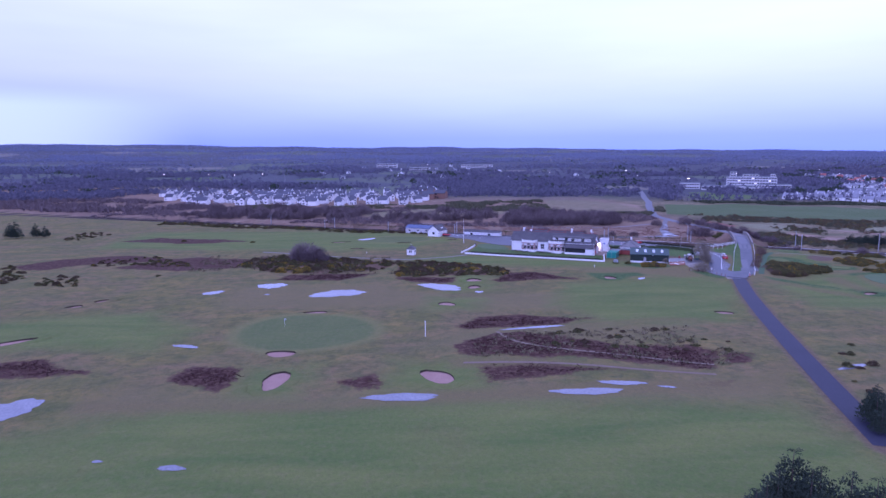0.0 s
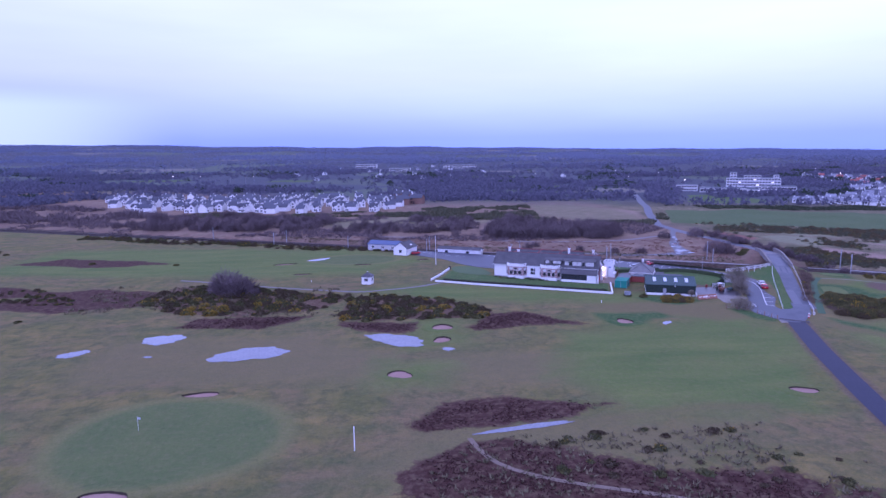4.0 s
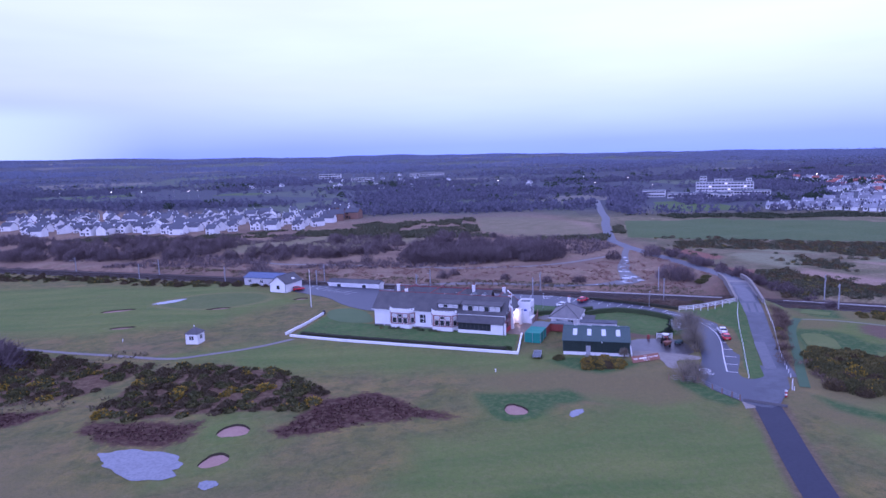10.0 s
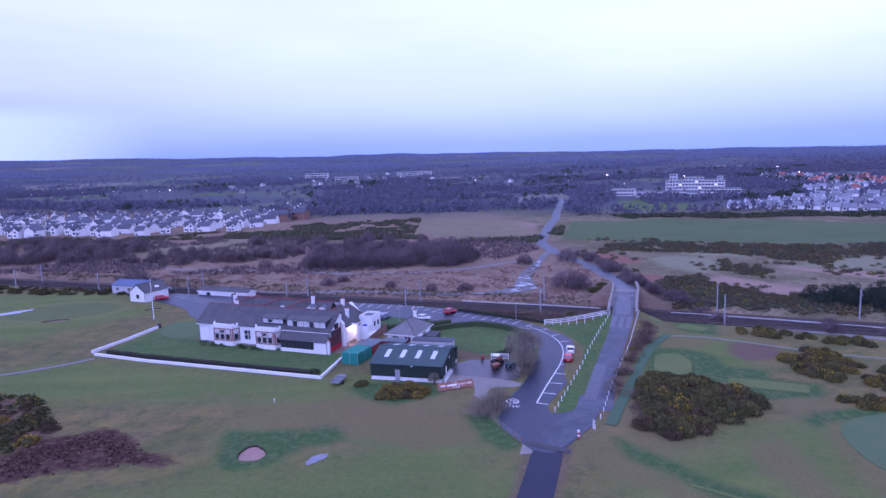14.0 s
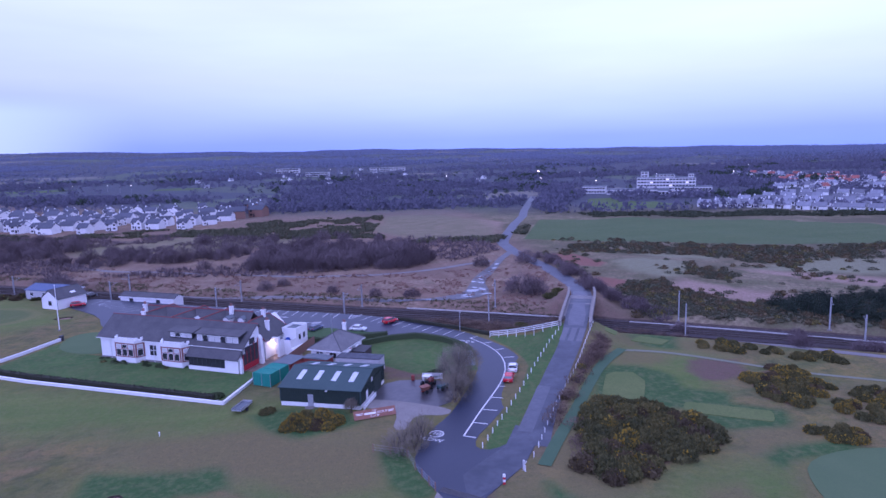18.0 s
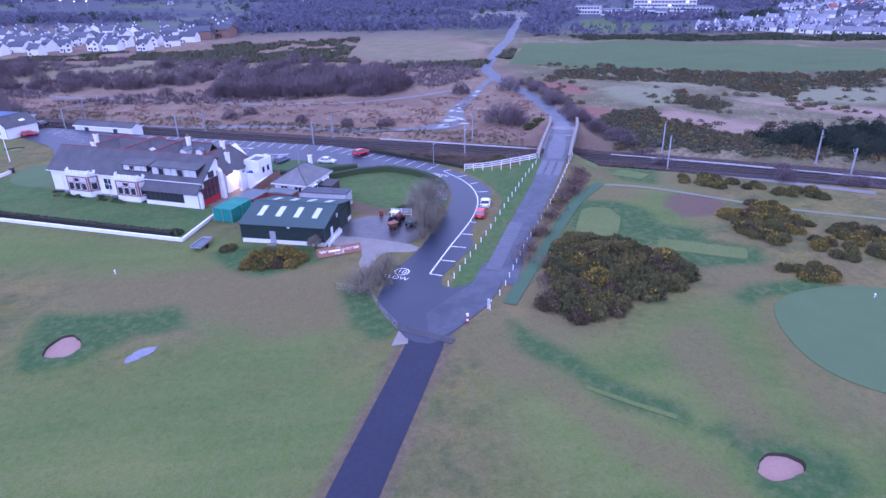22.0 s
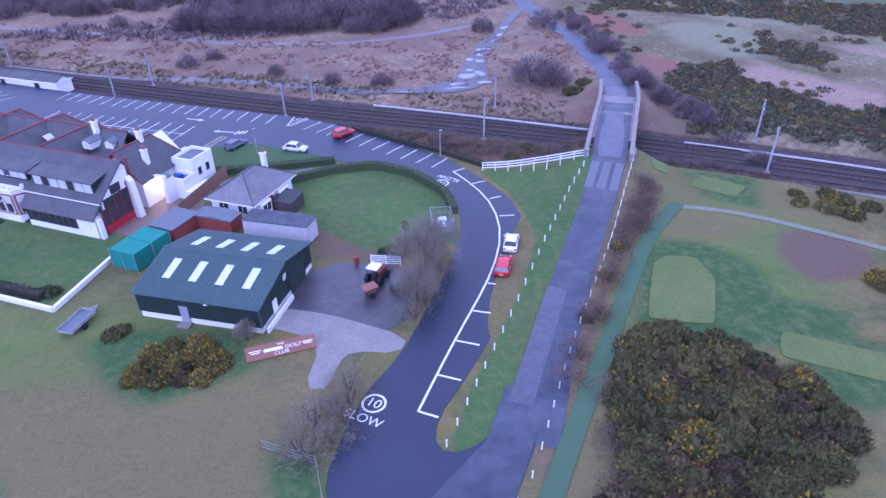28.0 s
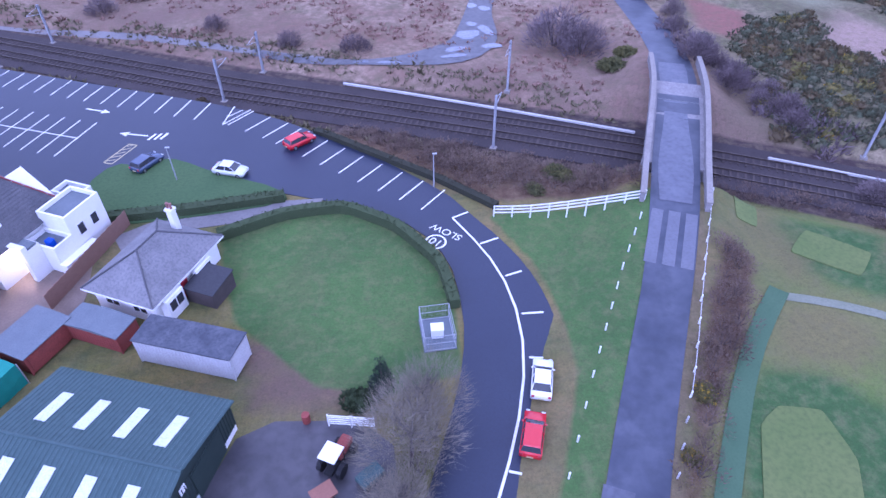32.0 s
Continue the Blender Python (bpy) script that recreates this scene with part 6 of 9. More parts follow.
# ---- bungalow ----
def bungalow():
    b = thing("bungalow", "small white bungalow with a hipped weathered slate roof", "bungalow", pose(73.8, 243.0, 0, 0, 0, -25))
    W, D, E, R = 6.7, 9.2, 2.6, 4.9
    part("wall", cube(0.25, W - 0.25, 0.25, D - 0.25, 0, E), M_HARL, b)
    o = 0.3
    A, B_, C_, D_ = (-o, -o, E - 0.05), (W + o, -o, E - 0.05), (W + o, D + o, E - 0.05), (-o, D + o, E - 0.05)
    r0, r1 = (W / 2, 3.3, R), (W / 2, D - 3.3, R)
    slate_slope(b, B_, C_, r1, r0, "roof_slope", M_SLATE_OLD)
    slate_slope(b, D_, A, r0, r1, "roof_slope", M_SLATE_OLD)
    part("hip_slope", sheet([A, B_, r0], 0.12), M_SLATE_OLD, b)
    part("hip_slope", sheet([C_, D_, r1], 0.12), M_SLATE_OLD, b)
    for p, q in ((r0, r1), (r0, A), (r0, B_), (r1, C_), (r1, D_)):
        ridge(b, Vector(p) + Vector((0, 0, 0.05)), Vector(q) + Vector((0, 0, 0.06)), 0.09, M_SLATE)
    part("fascia", cube(-o, W + o, -o - 0.03, -o, E - 0.22, E - 0.04), M_WHITEPAINT, b)
    part("fascia", cube(W + o, W + o + 0.03, -o, D + o, E - 0.22, E - 0.04), M_WHITEPAINT, b)
    bay = part("bay", cube(W - 0.25, W + 0.55, 0.9, 3.0, 0, 2.2), M_HARL, b)
    side_window(bay, 1.1, 2.8, 0.9, 2.0, W + 0.55, 2)
    bay = part("bay", cube(W - 0.25, W + 0.55, 4.9, 7.0, 0, 2.2), M_HARL, b)
    side_window(bay, 5.1, 6.8, 0.9, 2.0, W + 0.55, 2)
    part("door", cube(W - 0.25, W - 0.2, 3.6, 4.4, 0, 2.0), M_REDPAINT, b)
    window(b, 1.4, 2.8, 1.0, 2.1, 0.25, 2)
    window(b, 4.2, 5.6, 1.0, 2.1, 0.25, 2)
    chimney(b, 3.2, D - 1.0, 3.2, 6.1, 0.7, 0.6, 2)
    return b


bungalow()
cab = thing("garden_shed", "low dark timber garden shed by the bungalow", "shed", pose(81.6, 243.0, 0, 0, 0, -25))
part("body", cube(0, 2.8, 0, 3.0, 0, 1.7), mat("dark_creosote_boards", (0.055, 0.045, 0.042), (0.08, 0.065, 0.06), 2, 0.9, 0.3, 14), cab)
part("roof", sheet([(-0.1, -0.1, 1.7), (2.9, -0.1, 1.7), (2.9, 3.1, 2.0), (-0.1, 3.1, 2.0)], 0.08), M_DARKWOOD, cab)


# ---- long white hut and the buildings past the car park ----
def gabled(name, label, x, y, turn, W, D, E, R, wall, roof, category, windows=0, front=True, doors=0):
    s = thing(name, label, category, pose(x, y, h(x, y), 0, 0, turn))
    part("wall", prism_x([(0, -0.3), (D, -0.3), (D, E), (D / 2, R - 0.08), (0, E)], 0, W), wall, s)
    k = (R - E) / (D / 2) * 0.3
    slate_slope(s, (-0.25, -0.3, E - k + 0.06), (W + 0.25, -0.3, E - k + 0.06), (W + 0.25, D / 2, R + 0.06), (-0.25, D / 2, R + 0.06), "roof", roof, 0.1, 0.5)
    slate_slope(s, (W + 0.25, D + 0.3, E - k + 0.06), (-0.25, D + 0.3, E - k + 0.06), (-0.25, D / 2, R + 0.06), (W + 0.25, D / 2, R + 0.06), "roof", roof, 0.1, 0.5)
    ridge(s, (-0.25, D / 2, R + 0.1), (W + 0.25, D / 2, R + 0.1), 0.09, M_SLATE)
    for i in range(windows):
        u = W * (i + 0.5) / windows
        window(s, u - 0.6, u + 0.6, 1.0, 2.0, 0.0, 2)
    for i in range(doors):
        u = W * (i + 0.35) / doors
        part("door", cube(u, u + 1.3, -0.05, 0.0, 0, 2.1), M_DARKWOOD, s)
    part("barge_board", cube(W + 0.2, W + 0.27, -0.3, D + 0.3, E - 0.25, E), M_WHITEPAINT, s)
    return s


wh = gabled("long_hut", "long white trolley hut with a blue-grey roof", 15.0, 306.2, -24.5, 18.4, 3.6, 2.4, 3.3, M_WHITEPAINT, M_SLATE, "hut", 0, doors=2)
part("fascia", cube(-0.25, 18.65, -0.36, -0.3, 2.0, 2.35), M_WHITEPAINT, wh)
shop = gabled("club_shop", "white gabled shop with a dark slate roof at the car park", 2.4, 298.2, 62, 8.4, 6.2, 2.9, 5.1, M_HARL, M_SLATE, "shop", 0)
part("window", cube(-0.06, 0.0, 2.5, 3.6, 1.0, 2.2), M_GLASS, shop)
part("downpipe", cube(-0.09, -0.02, 0.1, 0.2, 0.0, 2.8), M_DARKWOOD, shop)
gabled("club_store", "grey store with a blue sheet roof", -14.4, 315.0, -24, 14.0, 7.0, 2.7, 3.9, M_CONTAINER, mat("blue_roof_sheet", (0.095, 0.130, 0.230), (0.12, 0.155, 0.26), 0.6, 0.55, 0.15, 4, (0.075, 0.10, 0.18)), "store", 3)
part("sign_panel", sheet([(4.6, 0.75, 3.62), (6.0, 0.75, 3.62), (6.0, 1.35, 4.04), (4.6, 1.35, 4.04)], 0.06), M_WHITEPAINT, shop)
hut = thing("starter_hut", "small white starter hut with a pyramid slate roof", "hut", pose(-9.6, 245.3, h(-9.6, 245.3), 0, 0, -14))
part("wall", cube(-1.5, 1.5, -1.5, 1.5, -0.3, 2.5), M_HARL, hut)
bm = bmesh.new()
c4 = [bm.verts.new(p) for p in ((-1.8, -1.8, 2.45), (1.8, -1.8, 2.45), (1.8, 1.8, 2.45), (-1.8, 1.8, 2.45))]
ap = bm.verts.new((0, 0, 3.8))
bm.faces.new(c4[::-1])
for i in range(4):
    bm.faces.new((c4[i], c4[(i + 1) % 4], ap))
part("roof", bm, M_SLATE, hut)
bm = bmesh.new()
lathe(bm, [(0.07, 3.6), (0.05, 3.9), (0.12, 4.0), (0.02, 4.2)], 8)
part("finial", bm, M_WHITEPAINT, hut)
window(hut, -0.6, 0.6, 1.0, 2.0, -1.5, 2)
side_window(hut, -0.5, 0.5, 1.0, 2.0, 1.5, 2)


# ---- railway ----
def eased(pts, reps=3, gap=2.5):
    fine = []
    for a, b in zip(pts, pts[1:]):
        n = max(1, int(math.dist(a[:2], b[:2]) / gap))
        fine += [tuple(p + (q - p) * i / n for p, q in zip(a, b)) for i in range(n)]
    fine.append(tuple(pts[-1]))
    for _ in range(reps):
        fine = [fine[0]] + [tuple((p + 2 * q + r) / 4 for p, q, r in zip(*t)) for t in zip(fine, fine[1:], fine[2:])] + [fine[-1]]
    return fine


def offset(pts, d):
    out = []
    for i, p in enumerate(pts):
        a, b = pts[max(0, i - 1)], pts[min(len(pts) - 1, i + 1)]
        v = Vector((b[0] - a[0], b[1] - a[1])).normalized()
        out.append((p[0] - v.y * d, p[1] + v.x * d) + tuple(p[2:]))
    return out


NEARLINE = [p for p in RAILWAY if -260 < p[0] < 300]
LINE = eased(NEARLINE, 6, 3.0)
setting("railway_bed", strip(NEARLINE, 9.6, 0.12), M_BALLAST, "brown ballast bed of the double-track railway", category="ballast")


def swept(pts, w, z0, z1, closed=True):
    """A square-edged bar along a polyline; z above the ground at each point."""
    bm = bmesh.new()
    rings = []
    L_, R_ = offset(pts, w / 2), offset(pts, -w / 2)
    for p, a, b in zip(pts, L_, R_):
        z = p[2] if len(p) > 2 else h(p[0], p[1])
        rings.append([bm.verts.new((a[0], a[1], z + z0)), bm.verts.new((b[0], b[1], z + z0)), bm.verts.new((b[0], b[1], z + z1)), bm.verts.new((a[0], a[1], z + z1))])
    for a, b in zip(rings, rings[1:]):
        for i in range(4):
            bm.faces.new((a[i], a[(i + 1) % 4], b[(i + 1) % 4], b[i]))
    bm.faces.new(rings[0][::-1])
    bm.faces.new(rings[-1])
    bmesh.ops.recalc_face_normals(bm, faces=bm.faces)
    return bm


flatline = [(x, y, -1.3) for x, y in LINE]
for k, d in enumerate((-1.75, 1.75)):
    tr = thing("railway_track", "steel rails on concrete sleepers", "railway track", None, "railway tracks", "structure")
    for g in (-0.75, 0.75):
        part("rail", swept(offset(flatline, d + g), 0.09, 0.20, 0.38), M_STEEL, tr)
    spots = []
    for a, b in zip(offset(flatline, d), offset(flatline, d)[1:]):
        n = max(1, int(math.dist(a[:2], b[:2]) / 0.75))
        ang = math.atan2(b[1] - a[1], b[0] - a[0])
        spots += [(a[0] + (b[0] - a[0]) * i / n, a[1] + (b[1] - a[1]) * i / n, ang) for i in range(n)]
    me = to_mesh("sleeper", cube(-0.12, 0.12, -1.25, 1.25, -0.1, 0.20, 0.0), M_SLEEPER)
    near = [s for s in spots if 40 < s[0] < 128][:140]
    for x, y, a in near:
        part("sleeper", me, None, tr, "", pose(x, y, -1.3, 0, 0, math.degrees(a)))
    vs, fs = [], []
    chosen = set(near)
    for s in spots:
        if s in chosen or not -120 < s[0] < 220:
            continue
        x, y, a = s
        u, v = Vector((math.cos(a), math.sin(a), 0)), Vector((-math.sin(a), math.cos(a), 0))
        n = len(vs)
        for dz in (-0.1, 0.2):
            for su, sv in ((-0.12, -1.25), (0.12, -1.25), (0.12, 1.25), (-0.12, 1.25)):
                vs.append(Vector((x, y, -1.3 + dz)) + u * su + v * sv)
        fs += [(n + 4, n + 5, n + 6, n + 7)] + [(n + i, n + (i + 1) % 4, n + 4 + (i + 1) % 4, n + 4 + i) for i in range(4)]
    ob = part("sleeper_run", raw_mesh("sleeper_run", vs, fs, M_SLEEPER), None, tr)
    ob["kind"] = "stuff"

TROUGH = [(94.0, 284.3, -1.15), (99.0, 282.2, -1.15), (113.6, 275.6, -1.15), (130.0, 267.8, -1.15)]
setting("cable_trough", swept(eased(TROUGH), 0.34, 0.1, 0.36), M_TROUGH, "pale concrete cable trough beside the track", category="trough")
setting("cable_trough_1", swept(eased([(143.6, 260.8, -1.15), (156.9, 253.8, -1.15), (166.1, 248.7, -1.15), (175.1, 243.1, -1.15), (200.0, 228.6, -1.15)]), 0.24, 0.1, 0.36), M_TROUGH, "pale concrete cable trough beside the track", category="trough")


def mast(x, y, turn, height=6.2, arm=2.6):
    m = thing("overhead_line_mast", "grey steel overhead line mast beside the railway", "mast", pose(x, y, h(x, y), 0, 0, turn), "overhead line masts")
    bm = bmesh.new()
    box(bm, -0.14, -0.10, -0.13, 0.13, -0.2, height)
    box(bm, 0.10, 0.14, -0.13, 0.13, -0.2, height)
    box(bm, -0.10, 0.10, -0.02, 0.02, -0.2, height)
    part("column", bm, M_GALV, m)
    part("footing", cube(-0.4, 0.4, -0.4, 0.4, -0.5, 0.15, 0.03), M_CONCRETE, m)
    bm = bmesh.new()
    rod(bm, (0.1, 0, height - 1.4), (arm, 0, height - 0.9), 0.04)
    rod(bm, (0.1, 0, height - 0.3), (arm, 0, height - 0.9), 0.03)
    part("cantilever_arm", bm, M_GALV, m)
    for z in (height - 1.2, height - 0.4):
        bm = bmesh.new()
        lathe(bm, [(0.05, 0), (0.09, 0.06), (0.05, 0.12), (0.09, 0.18), (0.05, 0.24)], 8, (0.3, 0, z))
        part("insulator", bm, M_SLATE, m)


for x, y, t, hh in ((43.8, 295.0, 66, 6.0), (48.6, 303.0, -114, 6.0), (78.2, 281.4, 66, 6.0), (82.4, 289.6, -114, 6.0), (112.2, 266.6, 66, 7.0), (116.0, 279.0, -114, 7.0), (154.9, 260.0, -118, 7.0), (151.2, 249.4, 62, 7.0), (179.4, 234.2, 62, 7.0), (181.6, 246.6, -118, 7.0), (10.5, 311.0, 66, 6.0), (-24.0, 326.6, 66, 6.0), (-60.0, 342.4, 66, 6.0), (-56.0, 351.6, -114, 6.0), (-96.0, 369.0, -114, 6.0), (12.0, 321.0, -114, 6.0)):
    mast(x, y, t, hh)


# ---- bridge over the line ----
def bridge():
    b = thing("road_bridge", "grey stone bridge carrying the road over the railway", "bridge", None, "", "structure")
    span = [(129.6, 255.6, 2.44), (131.4, 260.0, 2.66), (133.2, 264.5, 2.9), (134.8, 268.4, 2.92), (136.4, 272.8, 2.86)]
    fine = eased(span, 2, 1.5)
    part("deck", swept(fine, 6.6, -0.75, 0.02), M_STONE, b)
    for d in (3.1, -3.1):
        long_ = eased([(127.2, 249.4, 2.0)] + span + [(138.4, 279.4, 2.42)], 2, 1.5)
        part("parapet", swept(offset(long_, d), 0.45, -0.6, 1.0), M_STONE, b)
        part("coping", swept(offset(long_, d), 0.6, 1.0, 1.16), M_CONCRETE, b)
    for i, j in ((0, 1), (-1, -2)):
        p, q = Vector(span[i]), Vector(span[j])
        v = (q - p).normalized()
        w = Vector((-v.y, v.x, 0))
        bm = bmesh.new()
        c = p + v * 0.4
        pts = [c + w * 3.4, c - w * 3.4, c - w * 3.4 + v * 0.9, c + w * 3.4 + v * 0.9]
        lo = [bm.verts.new((t.x, t.y, -1.6)) for t in pts]
        hi = [bm.verts.new((t.x, t.y, 2.0)) for t in pts]
        bm.faces.new(hi)
        bm.faces.new(lo[::-1])
        for k in range(4):
            bm.faces.new((lo[k], lo[(k + 1) % 4], hi[(k + 1) % 4], hi[k]))
        bmesh.ops.recalc_face_normals(bm, faces=bm.faces)
        part("abutment", bm, M_STONE, b)


bridge()


# ---- walls, fences, posts ----
def wall_run(pts, height, label, name="boundary_wall"):
    w = thing(name, label, "wall")
    for a, b in zip(pts, pts[1:]):
        fine = eased([a, b], 0, 4.0)
        part("wall", swept(fine, 0.28, -0.3, height - 0.12), M_WHITEPAINT, w)
        part("coping", swept(fine, 0.36, height - 0.12, height), M_WHITEPAINT, w)
    return w


wall_run([(11.9, 246.8), (24.2, 240.6), (62.3, 224.2), (66.0, 238.0)], 0.55, "low white painted wall round the clubhouse lawn")
wall_run([(10.6, 248.4), (14.6, 258.0), (17.6, 267.4)], 0.65, "low white painted wall beside the practice green", "boundary_wall")
part("end_pier", cube(17.3, 18.0, 267.2, 267.9, 0, 1.1, 0.03), M_DARKWOOD, bpy.data.objects["boundary_wall.001"])

fence = thing("rail_fence", "white three-rail timber fence above the railway", "fence")
FL = eased([(109.9, 252.2, 0.0), (113.5, 251.6, 0.2), (119.0, 251.2, 1.0), (124.7, 250.9, 1.9)], 2, 1.6)
for z in (0.35, 0.75, 1.12):
    part("rail", swept(FL, 0.05, z, z + 0.15), M_WHITEPAINT, fence)
for p in FL[::1]:
    part("post", cube(p[0] - 0.06, p[0] + 0.06, p[1] - 0.14, p[1] - 0.03, min(p[2], h(p[0], p[1])) - 0.2, p[2] + 1.3), M_WHITEPAINT, fence)


def marker_post(x, y, height=0.85, w=0.11):
    p = thing("marker_post", "short white timber marker post on the verge", "post", pose(x, y, h(x, y) - 0.1, 0, 0, 25), "white verge posts")
    part("shaft", cube(-w / 2, w / 2, -w / 2, w / 2, 0, height, 0.015), M_WHITEPAINT, p)
    part("cap", cube(-w / 2 - 0.012, w / 2 + 0.012, -w / 2 - 0.012, w / 2 + 0.012, height - 0.02, height + 0.05, 0.015), M_WHITEPAINT, p)
    return p


first = marker_post(100.3, 203.4)
for x, y in eased([(100.3, 203.4), (104.5, 211.7), (109.2, 220.9), (114.2, 231.2), (119.8, 242.0), (124.6, 250.2)], 0, 2.3)[1:-1]:
    copy_thing(first, pose(x, y, h(x, y) - 0.1, 0, 0, 25))

rf = thing("road_fence", "low white wooden fence along the road verge", "fence")
RFL = eased([(104.4, 196.6), (106.6, 200.4), (110.4, 208.6), (113.4, 214.8), (121.9, 230.6), (127.4, 242.2), (131.6, 250.8)], 1, 2.2)
RFL = [(x, y, h(x, y)) for x, y in RFL]
for i, (x, y, z) in enumerate(RFL):
    part("post", cube(x - 0.05, x + 0.05, y - 0.05, y + 0.05, z - 0.2, z + 0.8), M_WHITEPAINT if i < 5 or i > 14 else M_CONTAINER, rf)
part("rail", swept(RFL[15:], 0.04, 0.58, 0.66), M_CONTAINER, rf)

gf = thing("wire_fence", "dark post and wire fence beside the lane gate", "fence")
GFL = [(86.0, 204.6), (90.4, 202.6), (91.2, 199.0), (92.6, 195.2), (93.2, 193.8)]
for x, y in eased(GFL, 0, 1.9):
    part("post", cube(x - 0.06, x + 0.06, y - 0.06, y + 0.06, -0.1, 1.1), M_TIMBER, gf)
for z in (0.3, 0.65, 1.0):
    part("wire", swept(eased(GFL, 0, 2), 0.02, z, z + 0.02), M_GALV, gf)
grid = thing("cattle_grid", "dark steel cattle grid across the lane", "cattle grid")
a, b = Vector((93.6, 193.6, 0.085)), Vector((98.9, 190.0, 0.085))
d = (b - a).normalized()
w = Vector((-d.y, d.x, 0))
for i in range(7):
    bm = bmesh.new()
    rod(bm, a + w * i * 0.16, b + w * i * 0.16, 0.05)
    part("bar", bm, M_SLATE, grid)
wp = thing("warning_post", "red and white striped warning bollard by the gate", "bollard", pose(101.3, 194.1, 0.05))
for i in range(4):
    part("band", cube(-0.14, 0.14, -0.14, 0.14, i * 0.3, (i + 1) * 0.3), M_REDPAINT if i % 2 == 0 else M_WHITEPAINT, wp)
gt = thing("gate_post", "grey timber gate post with a stub rail", "gate post", pose(104.3, 197.0, 0, 0, 0, 60))
part("post", cube(-0.12, 0.12, -0.12, 0.12, -0.1, 1.3, 0.02), M_CONTAINER, gt)
part("rail", cube(0.1, 1.1, -0.05, 0.05, 0.5, 0.7), M_CONTAINER, gt)

tf = thing("board_fence", "brown close-boarded timber fence by the bungalow", "fence", pose(31.5, 254.0, 0, 0, 0, -24.7))
for i in range(28):
    y = 6.2 + i * 0.42
    part("board", cube(39.5 - i * 0.055, 39.56 - i * 0.055, y, y + 0.39, 0.0, 1.75 + 0.05 * (i % 2)), M_TIMBER, tf)


# ---- white lines ----
def line(a, b, width=0.12, z=0.068, material=None, parent=None, name="line"):
    a, b = Vector((*a, z)), Vector((*b, z))
    d = (b - a).normalized()
    n = Vector((-d.y, d.x, 0)) * width / 2
    bm = bmesh.new()
    bm.faces.new([bm.verts.new(p) for p in (a - n, b - n, b + n, a + n)])
    return part(name, bm, material or M_LINE, parent)


bays = thing("roadside_bay_marking", "white painted bay lines along the drive", "road marking", None, "", "structure")
EDGE = [(99.9, 206.4), (98.3, 207.2), (102.0, 215.4), (106.5, 224.4), (108.4, 228.6), (109.5, 232.3), (110.15, 236.0), (110.2, 239.0), (109.7, 243.4), (108.0, 248.2), (105.7, 252.2), (107.4, 253.0)]
part("edge_line", strip([(*p, 0.0) for p in EDGE[1:-1]], 0.2, 0.07), M_LINE, bays)
line(EDGE[0], EDGE[1], 0.2, 0.07, None, bays)
line(EDGE[-2], EDGE[-1], 0.2, 0.07, None, bays)
for a, b in (((100.2, 211.3), (102.2, 210.4)), ((102.2, 215.7), (104.4, 214.8)), ((104.4, 220.0), (106.5, 219.3)), ((106.6, 224.5), (108.5, 223.9)), ((108.6, 229.0), (110.8, 228.6)), ((109.9, 234.0), (112.0, 233.7)), ((110.2, 238.7), (112.1, 238.7)), ((109.6, 243.4), (111.2, 243.9)), ((107.9, 248.0), (109.8, 248.7))):
    line(a, b, 0.2, 0.07, None, bays)
park = thing("car_park_marking", "white painted car park bay lines and arrows", "road marking", None, "", "structure")
TOP = [(105.4, 257.0), (98.9, 262.5), (92.6, 268.1), (87.6, 272.6), (83.0, 276.0)]
tops = eased(TOP, 0, 2.15)
for i, p in enumerate(tops):
    line(p, (p[0] - 2.75, p[1] - 3.15), 0.15, 0.068, None, park)
TOP2 = [(77.2, 278.6), (69.3, 281.8), (59.6, 285.9), (49.9, 289.9), (40.0, 294.0), (22.0, 301.6), (10.0, 307.0)]
for p in eased(TOP2, 0, 2.35):
    if p[0] > 34 or p[0] < 14:
        line(p, (p[0] - 1.35, p[1] - 4.0), 0.15, 0.068, None, park)
line((82.6, 276.4), (79.6, 273.0), 0.15, 0.068, None, park)
line((79.6, 273.0), (80.4, 277.4), 0.15, 0.068, None, park)
line((81.6, 276.4), (79.9, 274.8), 0.15, 0.068, None, park)
for i in range(13):
    x, y = 64.1 - i * 2.2, 275.0 + i * 0.87
    line((x, y), (x - 2.55, y - 7.2), 0.15, 0.068, None, park)
line((63.0, 271.5), (37.5, 281.5), 0.15, 0.069, None, park)
for i in range(6):
    line((21.5 - i * 2.0, 291.5 + i * 1.9), (25.3 - i * 2.0, 294.4 + i * 1.9), 0.15, 0.068, None, park)


def arrow(a, b, width=0.22):
    a, b = Vector(a), Vector(b)
    d = (b - a).normalized()
    n = Vector((-d.y, d.x))
    line(a, b - d * 0.8, width, 0.07, None, park, "arrow")
    bm = bmesh.new()
    bm.faces.new([bm.verts.new((p.x, p.y, 0.07)) for p in (b, b - d * 1.1 + n * 0.5, b - d * 1.1 - n * 0.5)])
    part("arrow_head", bm, M_LINE, park)


